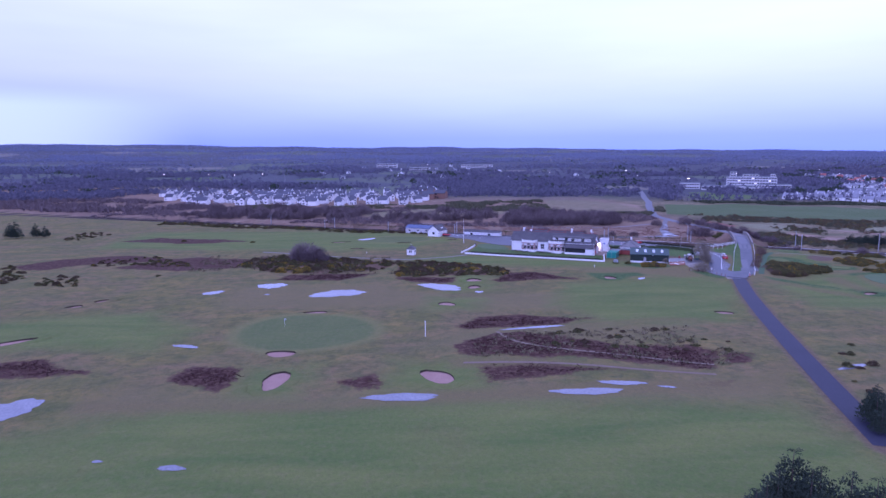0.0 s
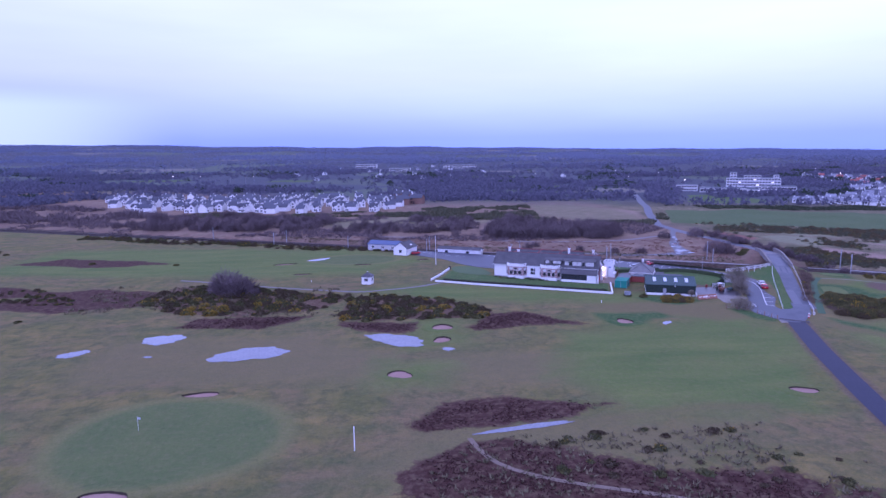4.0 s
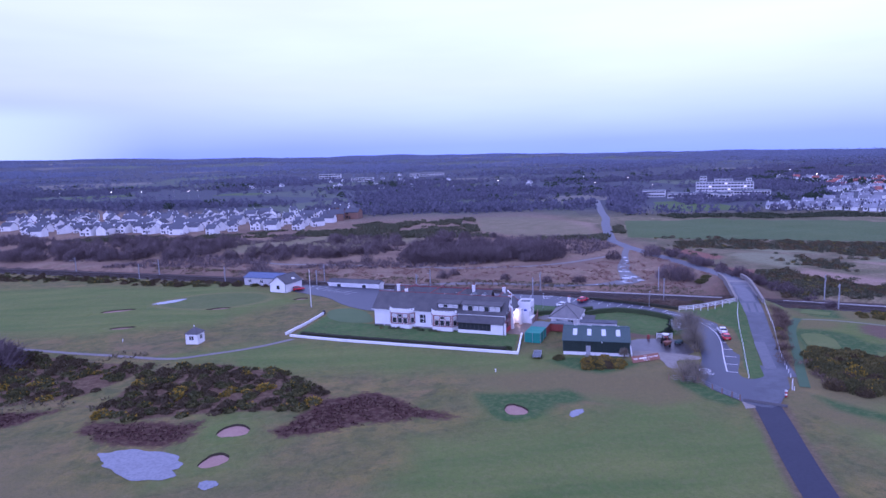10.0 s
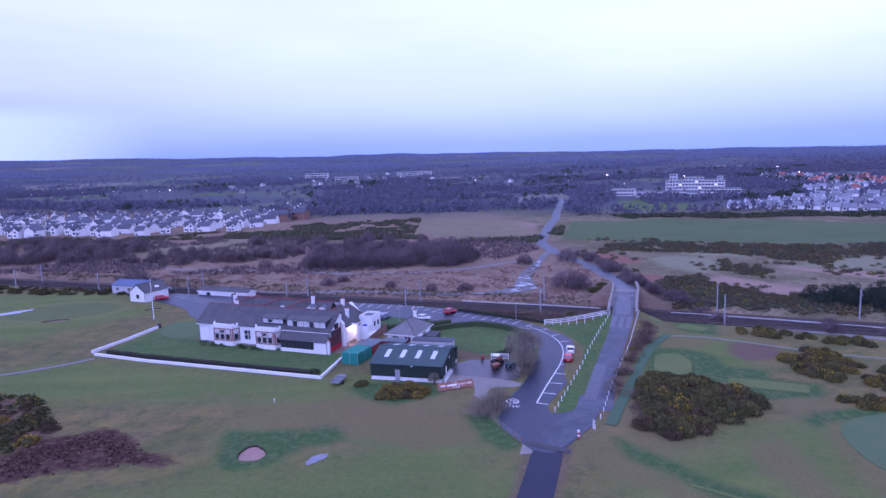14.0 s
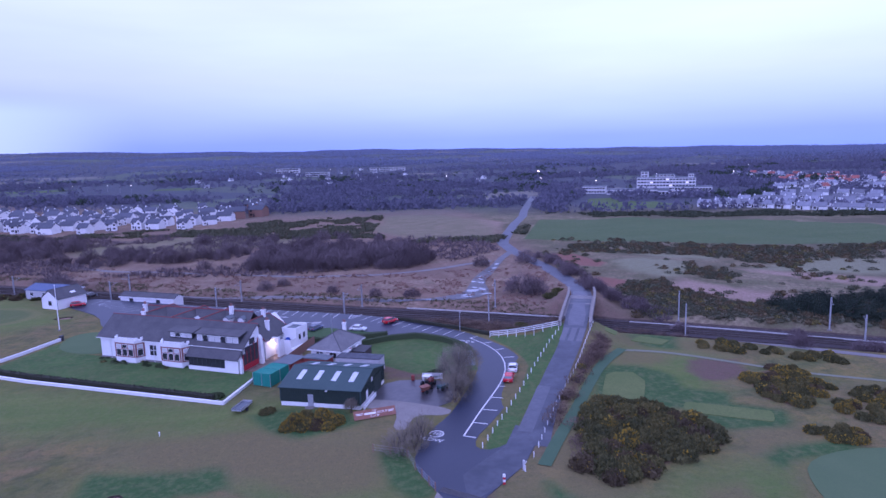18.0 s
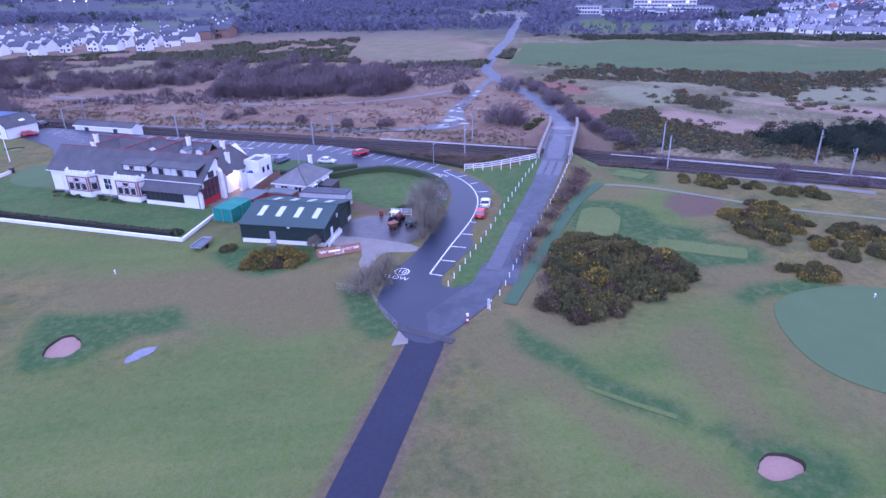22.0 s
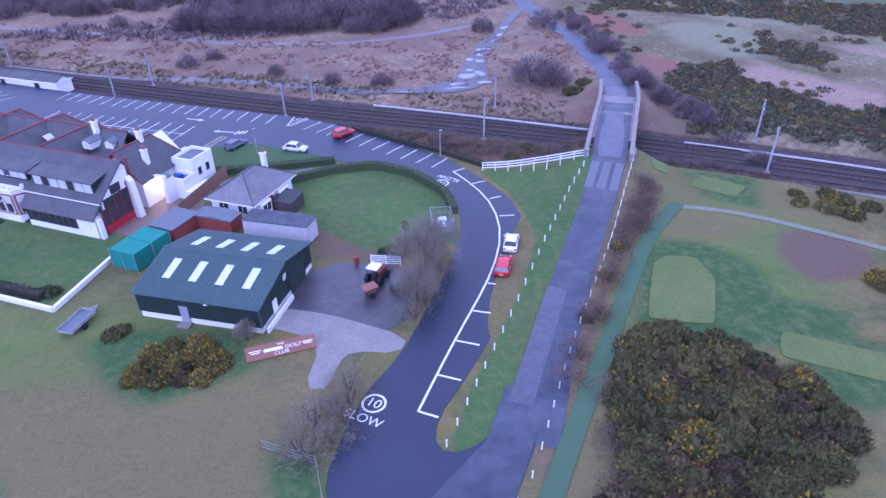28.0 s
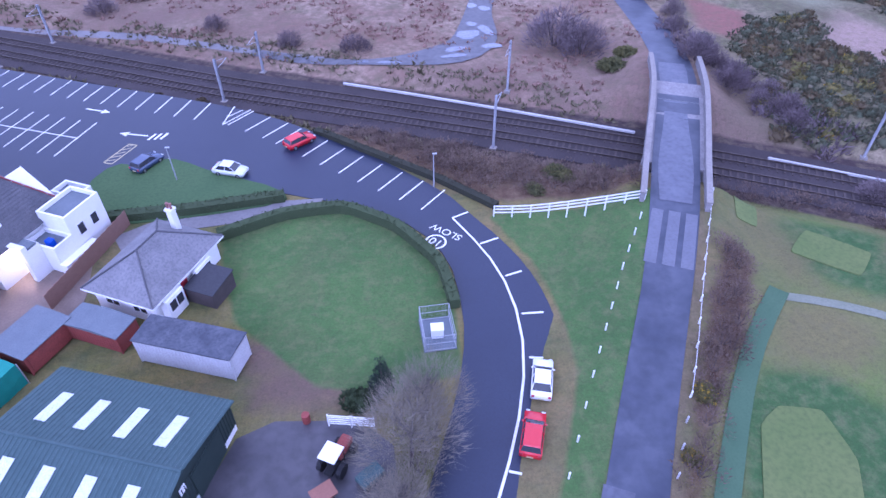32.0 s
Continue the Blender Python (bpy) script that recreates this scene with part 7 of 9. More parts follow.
arrow((61.7, 278.7), (65.0, 277.4))
arrow((71.2, 271.2), (67.6, 272.2))
for i in range(3):
    line((71.4 + i * 0.7, 270.3), (72.0 + i * 0.7, 271.6), 0.3, 0.07, None, park, "worn_letters")
line((72.5, 262.4), (74.8, 266.2), 0.14, 0.068, None, park)
hat = [(67.6, 265.9), (69.4, 269.6), (70.4, 269.2), (68.6, 265.5)]
for a, b in zip(hat, hat[1:] + hat[:1]):
    line(a, b, 0.14, 0.069, M_YELLOWLINE, park, "yellow_hatching")
for i in range(5):
    line((67.7 + i * 0.4, 266.1 + i * 0.75), (68.75 + i * 0.36, 266.4 + i * 0.75), 0.12, 0.069, M_YELLOWLINE, park, "yellow_hatching")


def words(name, body, size, m, material, parent=None, extrude=0.004):
    cu = bpy.data.curves.new(name, "FONT")
    cu.body, cu.size, cu.extrude, cu.align_x, cu.align_y = body, size, extrude, "CENTER", "CENTER"
    tmp = bpy.data.objects.new(name, cu)
    scene.collection.objects.link(tmp)
    me = bpy.data.meshes.new_from_object(tmp.evaluated_get(bpy.context.evaluated_depsgraph_get()))
    bpy.data.objects.remove(tmp)
    me.materials.clear()
    me.materials.append(material)
    return part(name, me, None, parent, "", m)


def slow_mark(x, y, turn, label):
    s = thing("speed_marking", label, "road marking", pose(x, y, 0.07, 0, 0, turn), "painted speed limits", "structure")
    bm = bmesh.new()
    n = 40
    for r0, r1 in ((0.86, 1.06),):
        A = [bm.verts.new((r0 * math.cos(6.2832 * i / n), 1.55 + r0 * math.sin(6.2832 * i / n), 0)) for i in range(n)]
        B = [bm.verts.new((r1 * math.cos(6.2832 * i / n), 1.55 + r1 * math.sin(6.2832 * i / n), 0)) for i in range(n)]
        for i in range(n):
            bm.faces.new((A[i], B[i], B[(i + 1) % n], A[(i + 1) % n]))
    part("ring", bm, M_LINE, s)
    words("number", "10", 1.35, pose(0, 1.55, 0), M_LINE, s)
    words("word", "SLOW", 1.25, pose(0, -0.25, 0), M_LINE, s)
    return s


slow_mark(93.9, 207.1, -30, "white painted speed limit and SLOW marking on the drive")
slow_mark(104.7, 249.9, 140, "white painted speed limit and SLOW marking facing the other way")
M_ROADPATCH = mat("worn_pale_patch", (0.105, 0.108, 0.13), (0.14, 0.142, 0.165), 0.5, 0.6, 0.2, 4, space="World")
pt = thing("road_patching", "paler worn repair strips on the bridge approach", "road marking", None, "", "structure")
for k in (-1.5, 0.0, 1.5):
    part("patch", strip([(123.9 + k, 241.8 - k * 0.4, 1.47), (125.6 + k, 245.4 - k * 0.4, 1.74), (127.0 + k, 248.6 - k * 0.4, 1.99)], 1.1, 0.075), M_ROADPATCH, pt)
part("lane_patch", strip([(106.8, 207.2, 0.02), (110.2, 214.8, 0.12), (113.6, 222.4, 0.36)], 2.1, 0.065), mat("pale_resurfaced_asphalt", (0.062, 0.066, 0.086), (0.092, 0.096, 0.120), 0.5, 0.5, 0.3, 2.2, (0.042, 0.046, 0.064), space="World", spec=0.45), pt)

part("deck_patch", strip([(127.6, 250.0, 2.09), (130.0, 256.5, 2.5), (133.0, 264.5, 2.9), (135.6, 271.5, 2.9), (138.0, 279.0, 2.46)], lambda s: 3.1 + 0.5 * math.sin(s * 9), 0.066), mat("pale_bridge_surface", (0.090, 0.094, 0.120), (0.130, 0.134, 0.160), 0.6, 0.55, 0.3, 2.0, (0.060, 0.064, 0.084), space="World", spec=0.4), pt)


# ---- vehicles ----
def car(x, y, turn, paint, label, estate=False):
    c = thing("parked_car", label, "car", pose(x, y, 0.06, 0, 0, turn) @ Matrix.Diagonal((0.88, 0.9, 0.9, 1)), "parked cars")
    L_, W, H = 4.25, 1.74, 1.46
    side = [(-2.12, 0.35), (-2.12, 0.78), (-2.02, 0.95), (-1.2, 1.0 if not estate else 1.0), (1.0, 0.95), (1.85, 0.82), (2.12, 0.62), (2.12, 0.32), (1.7, 0.22), (-1.75, 0.22)]
    bm = prism_y([(p, z) for p, z in side], -W / 2, W / 2)
    bmesh.ops.bevel(bm, geom=list(bm.edges), offset=0.07, segments=2, affect="EDGES")
    for f in bm.faces:
        f.smooth = True
    body = part("body", bm, paint, c)
    rear = -1.95 if estate else -1.65
    cab = [(rear, 0.96), (rear + (0.25 if estate else 0.55), 1.40), (-0.1, 1.46), (0.35, 1.40), (1.05, 0.94)]
    bm = bmesh.new()
    rows = []
    for yy in (-0.82, 0.82):
        rows.append([bm.verts.new((px, yy * (1 - 0.20 * (pz - 0.94) / 0.5), pz)) for px, pz in cab])
    bm.faces.new(rows[0])
    bm.faces.new(rows[1][::-1])
    for i in range(len(cab)):
        j = (i + 1) % len(cab)
        bm.faces.new((rows[0][i], rows[1][i], rows[1][j], rows[0][j]))
    bmesh.ops.recalc_face_normals(bm, faces=bm.faces)
    part("glasshouse", bm, M_GLASS, c, "dark tinted windows")
    bm = prism_y([(cab[1][0] - 0.04, 1.38), (cab[1][0] + 0.05, 1.45), (-0.1, 1.49), (0.36, 1.44), (0.42, 1.37), (-0.1, 1.42)], -0.68, 0.68)
    bmesh.ops.bevel(bm, geom=list(bm.edges), offset=0.02, segments=1, affect="EDGES")
    part("roof", bm, paint, c)
    for s in (-1, 1):
        for (x0, z0), (x1, z1) in ((cab[4], cab[3]), (cab[0], cab[1]), ((-0.25, 0.95), (-0.22, 1.44))):
            bm = bmesh.new()
            rod(bm, (x0, s * 0.835, z0), (x1, s * 0.685, z1), 0.035, 0.03)
            part("pillar", bm, paint, c)
        for wx in (-1.3, 1.32):
            bm = bmesh.new()
            rod(bm, (wx, s * 0.66, 0.31), (wx, s * 0.88, 0.31), 0.31, 0.31, 16)
            wheel = part("wheel", bm, M_RUBBER, c)
            bm = bmesh.new()
            rod(bm, (wx, s * 0.87, 0.31), (wx, s * 0.895, 0.31), 0.19, 0.16, 10)
            part("rim", bm, M_CHROME, wheel)
        part("headlight", cube(1.92, 2.10, s * 0.62 - 0.16, s * 0.62 + 0.16, 0.62, 0.76, 0.03), M_SKYLIGHT, c)
        part("tail_light", cube(-2.14, -2.05, s * 0.68 - 0.12, s * 0.68 + 0.12, 0.70, 0.92, 0.02), M_REDPAINT, c)
        part("mirror", cube(0.68, 0.82, s * 0.90 - 0.09, s * 0.90 + 0.09, 0.94, 1.06, 0.02), paint, c)
    part("number_plate", cube(-2.16, -2.13, -0.26, 0.26, 0.5, 0.62), M_YELLOWLINE, c)
    part("grille", cube(2.10, 2.14, -0.5, 0.5, 0.38, 0.5), M_RUBBER, c)
    return c


def paint(name, c):
    return mat(name, c, tuple(v * 0.92 for v in c), 2, 0.22, 0.02, 20, tuple(v * 0.8 for v in c), spec=0.6)


P_WHITE, P_RED, P_BLUE, P_SILVER, P_DARK = paint("white_car_paint", (0.78, 0.78, 0.78)), paint("red_car_paint", (0.50, 0.022, 0.03)), paint("blue_grey_car_paint", (0.07, 0.09, 0.15)), paint("silver_car_paint", (0.62, 0.64, 0.66)), paint("black_car_paint", (0.03, 0.03, 0.035))
car(110.35, 231.5, 75, P_WHITE, "white saloon car parked in a roadside bay")
car(108.7, 226.9, 72, P_RED, "bright red hatchback parked behind the white car", True)
car(72.8, 264.7, 59, P_BLUE, "dark blue-grey estate car parked by the grass island", True)
car(82.3, 262.3, -19, P_SILVER, "silver-white car standing on the car park road")
car(89.4, 267.6, 40, P_RED, "red hatchback parked in an end bay", True)
car(5.9, 301.4, 22, P_RED, "red car parked beside the white shop", True)
car(4.4, 313.0, 66, P_DARK, "black car parked past the white shop", True)

tl = thing("flat_trailer", "small galvanised flatbed trailer on the grass", "trailer", pose(65.8, 221.5, h(65.8, 221.5) + 0.02, 0, 0, 72))
part("bed", cube(-1.7, 1.7, -0.8, 0.8, 0.55, 0.68), M_GALV, tl)
for y0 in (-0.8, 0.76):
    part("side_board", cube(-1.7, 1.7, y0, y0 + 0.04, 0.68, 0.95), M_GALV, tl)
part("head_board", cube(1.66, 1.7, -0.76, 0.76, 0.68, 1.0), M_GALV, tl)
part("deck_board", cube(-1.65, 1.65, -0.75, 0.75, 0.68, 0.72), M_FELT, tl)
for s in (-1, 1):
    bm = bmesh.new()
    rod(bm, (-0.2, s * 0.85, 0.32), (-0.2, s * 1.02, 0.32), 0.32, 0.32, 14)
    part("wheel", bm, M_RUBBER, tl)
bm = bmesh.new()
rod(bm, (1.7, 0.4, 0.58), (2.9, 0, 0.5), 0.05)
rod(bm, (1.7, -0.4, 0.58), (2.9, 0, 0.5), 0.05)
rod(bm, (2.8, 0, 0.5), (2.8, 0, 0.0), 0.04)
part("drawbar", bm, M_GALV, tl)

# machinery in the yard
mc = thing("mower_tractor", "rust-red compact tractor with a white canopy in the yard", "tractor", pose(95.0, 226.4, 0.05, 0, 0, 62))
bm = cube(-0.2, 1.5, -0.4, 0.4, 0.55, 1.15, 0.08)
part("bonnet", bm, M_RUST, mc)
part("chassis", cube(-1.4, 1.4, -0.3, 0.3, 0.35, 0.6), M_RUBBER, mc)
part("seat", cube(-0.95, -0.5, -0.28, 0.28, 0.85, 1.3, 0.05), M_RUBBER, mc)
part("canopy", cube(-1.3, 0.1, -0.65, 0.65, 2.05, 2.15, 0.03), M_WHITEPAINT, mc)
for x in (-1.2, 0.0):
    for y in (-0.55, 0.55):
        bm = bmesh.new()
        rod(bm, (x, y, 0.6), (x, y, 2.06), 0.035)
        part("canopy_post", bm, M_RUBBER, mc)
for x, y, r in ((-0.8, -0.75, 0.55), (-0.8, 0.75, 0.55), (1.1, -0.6, 0.36), (1.1, 0.6, 0.36)):
    bm = bmesh.new()
    rod(bm, (x, y - 0.17, r), (x, y + 0.17, r), r, r, 14)
    part("wheel", bm, M_RUBBER, mc)
sp = thing("yard_spreader", "orange-brown spreader hopper standing in the yard", "machine", pose(94.2, 223.6, 0.05, 0, 0, 30))
bm = bmesh.new()
for (x0, x1, y0, y1, z) in ((-0.35, 0.35, -0.35, 0.35, 0.45), (-0.8, 0.8, -0.6, 0.6, 1.2)):
    for x, y in ((x0, y0), (x1, y0), (x1, y1), (x0, y1)):
        bm.verts.new((x, y, z))
bm.verts.ensure_lookup_table()
v = bm.verts
for i in range(4):
    bm.faces.new((v[i], v[(i + 1) % 4], v[4 + (i + 1) % 4], v[4 + i]))
bm.faces.new((v[4], v[5], v[6], v[7]))
part("hopper", bm, M_SIGNWOOD, sp)
part("frame", cube(-0.7, 0.7, -0.06, 0.06, 0.3, 0.45), M_RUST, sp)
for y in (-0.55, 0.55):
    bm = bmesh.new()
    rod(bm, (0, y - 0.1, 0.3), (0, y + 0.1, 0.3), 0.3, 0.3, 12)
    part("wheel", bm, M_RUBBER, sp)
tk = thing("yard_trolley", "dark green-grey utility cart in the yard", "cart", pose(97.2, 224.8, 0.05, 0, 0, 40))
part("tray", cube(-0.9, 0.9, -0.55, 0.55, 0.4, 0.85, 0.04), M_GREENROOF, tk)
for x in (-0.6, 0.6):
    for y in (-0.5, 0.5):
        bm = bmesh.new()
        rod(bm, (x, y - 0.08, 0.25), (x, y + 0.08, 0.25), 0.25, 0.25, 10)
        part("wheel", bm, M_RUBBER, tk)
yg = thing("field_gate", "white five-bar gate at the back of the yard", "gate", pose(94.2, 229.3, 0.05, 0, 0, -10))
for z in (0.3, 0.55, 0.8, 1.05, 1.25):
    part("bar", cube(0, 3.4, -0.03, 0.03, z, z + 0.08), M_WHITEPAINT, yg)
for x in (0.0, 1.66, 3.3):
    part("stile", cube(x, x + 0.1, -0.05, 0.05, 0.0, 1.4), M_WHITEPAINT, yg)
bn = thing("yard_drum", "two-tone oil drum by the yard gate", "drum", pose(92.6, 229.8, 0.05))
bm = bmesh.new()
lathe(bm, [(0.29, 0), (0.30, 0.28), (0.31, 0.3), (0.30, 0.32), (0.30, 0.58), (0.31, 0.6), (0.29, 0.88)], 14)
part("drum", bm, M_RUST, bn)

cg = thing("bin_cage", "grey mesh cage with white bins beside the drive", "cage", pose(101.7, 235.4, 0.02, 0, 0, 4))
for x, y in ((0, 0), (2.5, 0), (0, 3.4), (2.5, 3.4)):
    part("corner_post", cube(x - 0.04, x + 0.04, y - 0.04, y + 0.04, 0, 1.7), M_GALV, cg)
for z in (0.05, 0.85, 1.66):
    for x0, x1, y0, y1 in ((0, 2.5, -0.02, 0.02), (0, 2.5, 3.38, 3.42), (-0.02, 0.02, 0, 3.4), (2.48, 2.52, 0, 3.4)):
        part("rail", cube(x0, x1, y0, y1, z, z + 0.04), M_GALV, cg)
bm = bmesh.new()
for i in range(20):
    box(bm, i * 0.13, i * 0.13 + 0.012, -0.008, 0.008, 0.1, 1.65)
    box(bm, i * 0.13, i * 0.13 + 0.012, 3.392, 3.408, 0.1, 1.65)
for i in range(26):
    box(bm, -0.008, 0.008, i * 0.13, i * 0.13 + 0.012, 0.1, 1.65)
part("mesh_wire", bm, M_GALV, cg)["kind"] = "stuff"
part("base_slab", cube(-0.1, 2.6, -0.1, 3.5, -0.05, 0.05), M_FELT, cg)
wb = thing("wheeled_bin", "white lidded bin inside the mesh cage", "bin", pose(102.8, 237.0, 0.07))
part("tub", cube(-0.5, 0.5, -0.4, 0.4, 0.0, 1.0, 0.05), M_WHITEPAINT, wb)
part("lid", cube(-0.54, 0.54, -0.44, 0.44, 1.0, 1.1, 0.03), M_WHITEPAINT, wb)

# ---- sign, flag, poles ----
sg = thing("club_sign", "long orange-brown sign board with white lettering on the bank", "sign", pose(83.2, 214.5, 0.1, -32, 0, 14) @ Matrix.Diagonal((1, 1, 0.74, 1)))
part("board", cube(0, 6.3, -0.06, 0.06, 0, 1.75, 0.02), M_SIGNWOOD, sg)
for x in (0.6, 3.1, 5.6):
    part("strut", cube(x, x + 0.1, 0.06, 0.9, 0.02, 0.12), M_TIMBER, sg)
words("lettering", "THE", 0.36, pose(3.15, -0.07, 1.42, 90, 0, 0), M_WHITEPAINT, sg)
words("lettering", "GOLF", 0.62, pose(4.25, -0.07, 0.93, 90, 0, 0), M_WHITEPAINT, sg)
part("name_bar", cube(1.6, 3.3, -0.07, -0.06, 0.74, 1.12), M_WHITEPAINT, sg)
words("lettering", "CLUB", 0.55, pose(3.15, -0.07, 0.38, 90, 0, 0), M_WHITEPAINT, sg)
for x0, x1, z in ((0.3, 1.4, 1.05), (0.45, 1.25, 0.8), (5.1, 6.05, 1.0), (5.2, 5.95, 0.78)):
    part("text_bar", cube(x0, x1, -0.07, -0.06, z, z + 0.12), M_WHITEPAINT, sg)

fp = thing("flagpole", "tall white painted flagpole on the grass", "flagpole", pose(13.1, 276.2, h(13.1, 276.2)))
bm = bmesh.new()
rod(bm, (0, 0, -0.3), (0, 0, 10.6), 0.11, 0.06, 10)
part("pole", bm, M_WHITEPAINT, fp)
bm = bmesh.new()
lathe(bm, [(0.03, 10.6), (0.1, 10.68), (0.1, 10.78), (0.02, 10.86)], 8)
part("truck", bm, M_WHITEPAINT, fp)
part("base", cube(-0.3, 0.3, -0.3, 0.3, -0.2, 0.25, 0.03), M_CONCRETE, fp)
pin = thing("golf_flag", "yellow flag on a thin pin in the putting green", "golf flag", pose(-36.8, 141.4, h(-36.8, 141.4)))
bm = bmesh.new()
rod(bm, (0, 0, -0.1), (0, 0, 2.2), 0.02)
part("pin", bm, M_WHITEPAINT, pin)
bm = bmesh.new()
n = 6
A = [[bm.verts.new((i * 0.09, 0.05 * math.sin(i * 1.3), 2.15 - j * 0.36)) for j in range(2)] for i in range(n)]
for i in range(n - 1):
    bm.faces.new((A[i][0], A[i + 1][0], A[i + 1][1], A[i][1]))
bmesh.ops.solidify(bm, geom=bm.faces[:], thickness=0.01)
part("flag", bm, M_SKYLIGHT, pin)
mp_ = thing("aiming_post", "tall white marker post standing on the rough", "post", pose(-3.5, 133.0, h(-3.5, 133.0)))
bm = bmesh.new()
rod(bm, (0, 0, -0.3), (0, 0, 3.6), 0.08, 0.07, 8)
part("pole", bm, M_WHITEPAINT, mp_)
for x, y in ((104.3, 257.7), (76.6, 261.6)):
    lp = thing("lamp_post", "slim grey lamp column at the car park edge", "lamp post", pose(x, y, 0.0), "lamp columns")
    bm = bmesh.new()
    rod(bm, (0, 0, 0), (0, 0, 4.2), 0.08, 0.05, 8)
    part("column", bm, M_GALV, lp)
    part("lantern", cube(-0.12, 0.35, -0.1, 0.1, 4.15, 4.28, 0.02), M_GALV, lp)
for x, y in ((56.0, 214.0), (30.0, 238.0), (-28.0, 250.0), (150.6, 192.4)):
    ms = thing("tee_marker", "small white tee marker on the turf", "marker", pose(x, y, h(x, y)), "white course markers")
    bm = bmesh.new()
    rod(bm, (0, 0, -0.1), (0, 0, 0.5), 0.06)
    lathe(bm, [(0.05, 0.45), (0.12, 0.5), (0.12, 0.6), (0.04, 0.66)], 8)
    part("peg", bm, M_WHITEPAINT, ms)
dl = thing("lit_court_lamp", "wall lantern with warm glass by the arch", "lamp")
dl.matrix_basis = pose(31.5, 254.0, 0, 0, 0, -24.7) @ pose(34.5, 8.36, 3.2)
part("bracket", cube(-0.03, 0.03, -0.02, 0.15, -0.03, 0.03), M_DARKWOOD, dl)
part("glass", cube(-0.1, 0.1, -0.2, -0.02, -0.2, 0.08, 0.02), emitter("warm_court_glass", (1.0, 0.66, 0.34), 90.0), dl, "lit warm glass")


# ---- plants ----
def sprigs(vs, fs, rnd, at, size, n, lean=0.8, squash=0.8, shell=0.72, width=0.4, long=1.0):
    """Small pointed leaf clumps standing out from a lumpy mass at one place."""
    at = Vector(at)
    for _ in range(n):
        while True:
            d = Vector((rnd.uniform(-1, 1), rnd.uniform(-1, 1), rnd.uniform(-0.15, 1)))
            if 0.05 < d.length < 1:
                break
        d.normalize()
        p = at + Vector((d.x * size, d.y * size, d.z * size * squash)) * rnd.uniform(shell, 1.02)
        out = (d * 0.7 + Vector((rnd.uniform(-1, 1), rnd.uniform(-1, 1), rnd.uniform(0, 1.2))) * lean).normalized()
        side = out.orthogonal().normalized()
        side = side * math.cos(1.0) + out.cross(side) * math.sin(rnd.uniform(0, 6.28))
        side.normalize()
        L_ = size * rnd.uniform(0.22, 0.42) * long
        w = L_ * width
        up = out.cross(side).normalized()
        k = len(vs)
        vs += [p - side * w, p + side * w, p + out * L_, p - up * w, p + up * w]
        fs += [(k, k + 1, k + 2), (k + 3, k + 4, k + 2)]


def lumpy(vs, fs, rnd, at, r, squash, heart=2):
    """A dark uneven heart inside a bush."""
    bm = bmesh.new()
    bmesh.ops.create_icosphere(bm, subdivisions=heart, radius=1)
    k = len(vs)
    off = Vector((rnd.uniform(0, 50), 0, 0))
    for v in bm.verts:
        f = 0.78 + 0.34 * noise.noise(v.co * 1.9 + off)
        vs.append(Vector(at) + Vector((v.co.x * r * f, v.co.y * r * f, max(-0.25, v.co.z * squash * f) * r)))
    bm.faces.ensure_lookup_table()
    fs += [tuple(k + v.index for v in f.verts) for f in bm.faces]
    bm.free()


def bush_kind(name, seed, r, lumps, n, leaf, squash=0.75, flower=None, share=0.0, label="", category="bush", spread=0.62, lean=0.8, width=0.4, heart=2, long=1.0):
    """One bush: a heart, leaf clumps and, on some, flowers."""
    rnd = random.Random(seed)
    ob = thing(name, label, category)
    vs, fs, fv, ff = [], [], [], []
    spots = [(0, 0, 0, r)] + [(rnd.uniform(-1, 1) * r * spread, rnd.uniform(-1, 1) * r * spread, rnd.uniform(0, 0.25) * r, r * rnd.uniform(0.5, 0.8)) for _ in range(lumps - 1)]
    for x, y, z, q in spots:
        lumpy(vs, fs, rnd, (x, y, z), q * 0.86, squash, heart)
        sprigs(vs, fs, rnd, (x, y, z), q, int(n / lumps), lean, squash, 0.72, width, long)
        if share:
            sprigs(fv, ff, rnd, (x, y, z), q * 1.02, int(n / lumps * share), lean, squash, 0.9, 0.45, long)
    part("foliage", raw_mesh(name + "_foliage", vs, fs, leaf), None, ob)["kind"] = "stuff"
    if share:
        part("blossom", raw_mesh(name + "_flowers", fv, ff, flower), None, ob, "yellow gorse flowers")["kind"] = "stuff"
    return ob


def place(kinds, spots, rnd, lo=0.8, hi=1.25, sink=0.08, group=""):
    """Stands copies of the kinds at the spots (x, y, size)."""
    used = set()
    for x, y, s in spots:
        k = rnd.choice(kinds)
        m = pose(x, y, h(x, y) - sink, 0, 0, rnd.uniform(0, 360)) @ Matrix.Diagonal((s * rnd.uniform(0.9, 1.1), s * rnd.uniform(0.9, 1.1), s * rnd.uniform(lo, hi) , 1))
        if k.name not in used:
            used.add(k.name)
            if k.get("set"):
                o = copy_thing(k, m)
            else:
                o = k
                k["set"] = 1
        else:
            o = copy_thing(k, m)
        o.matrix_basis = m
        if group:
            o["group"] = group


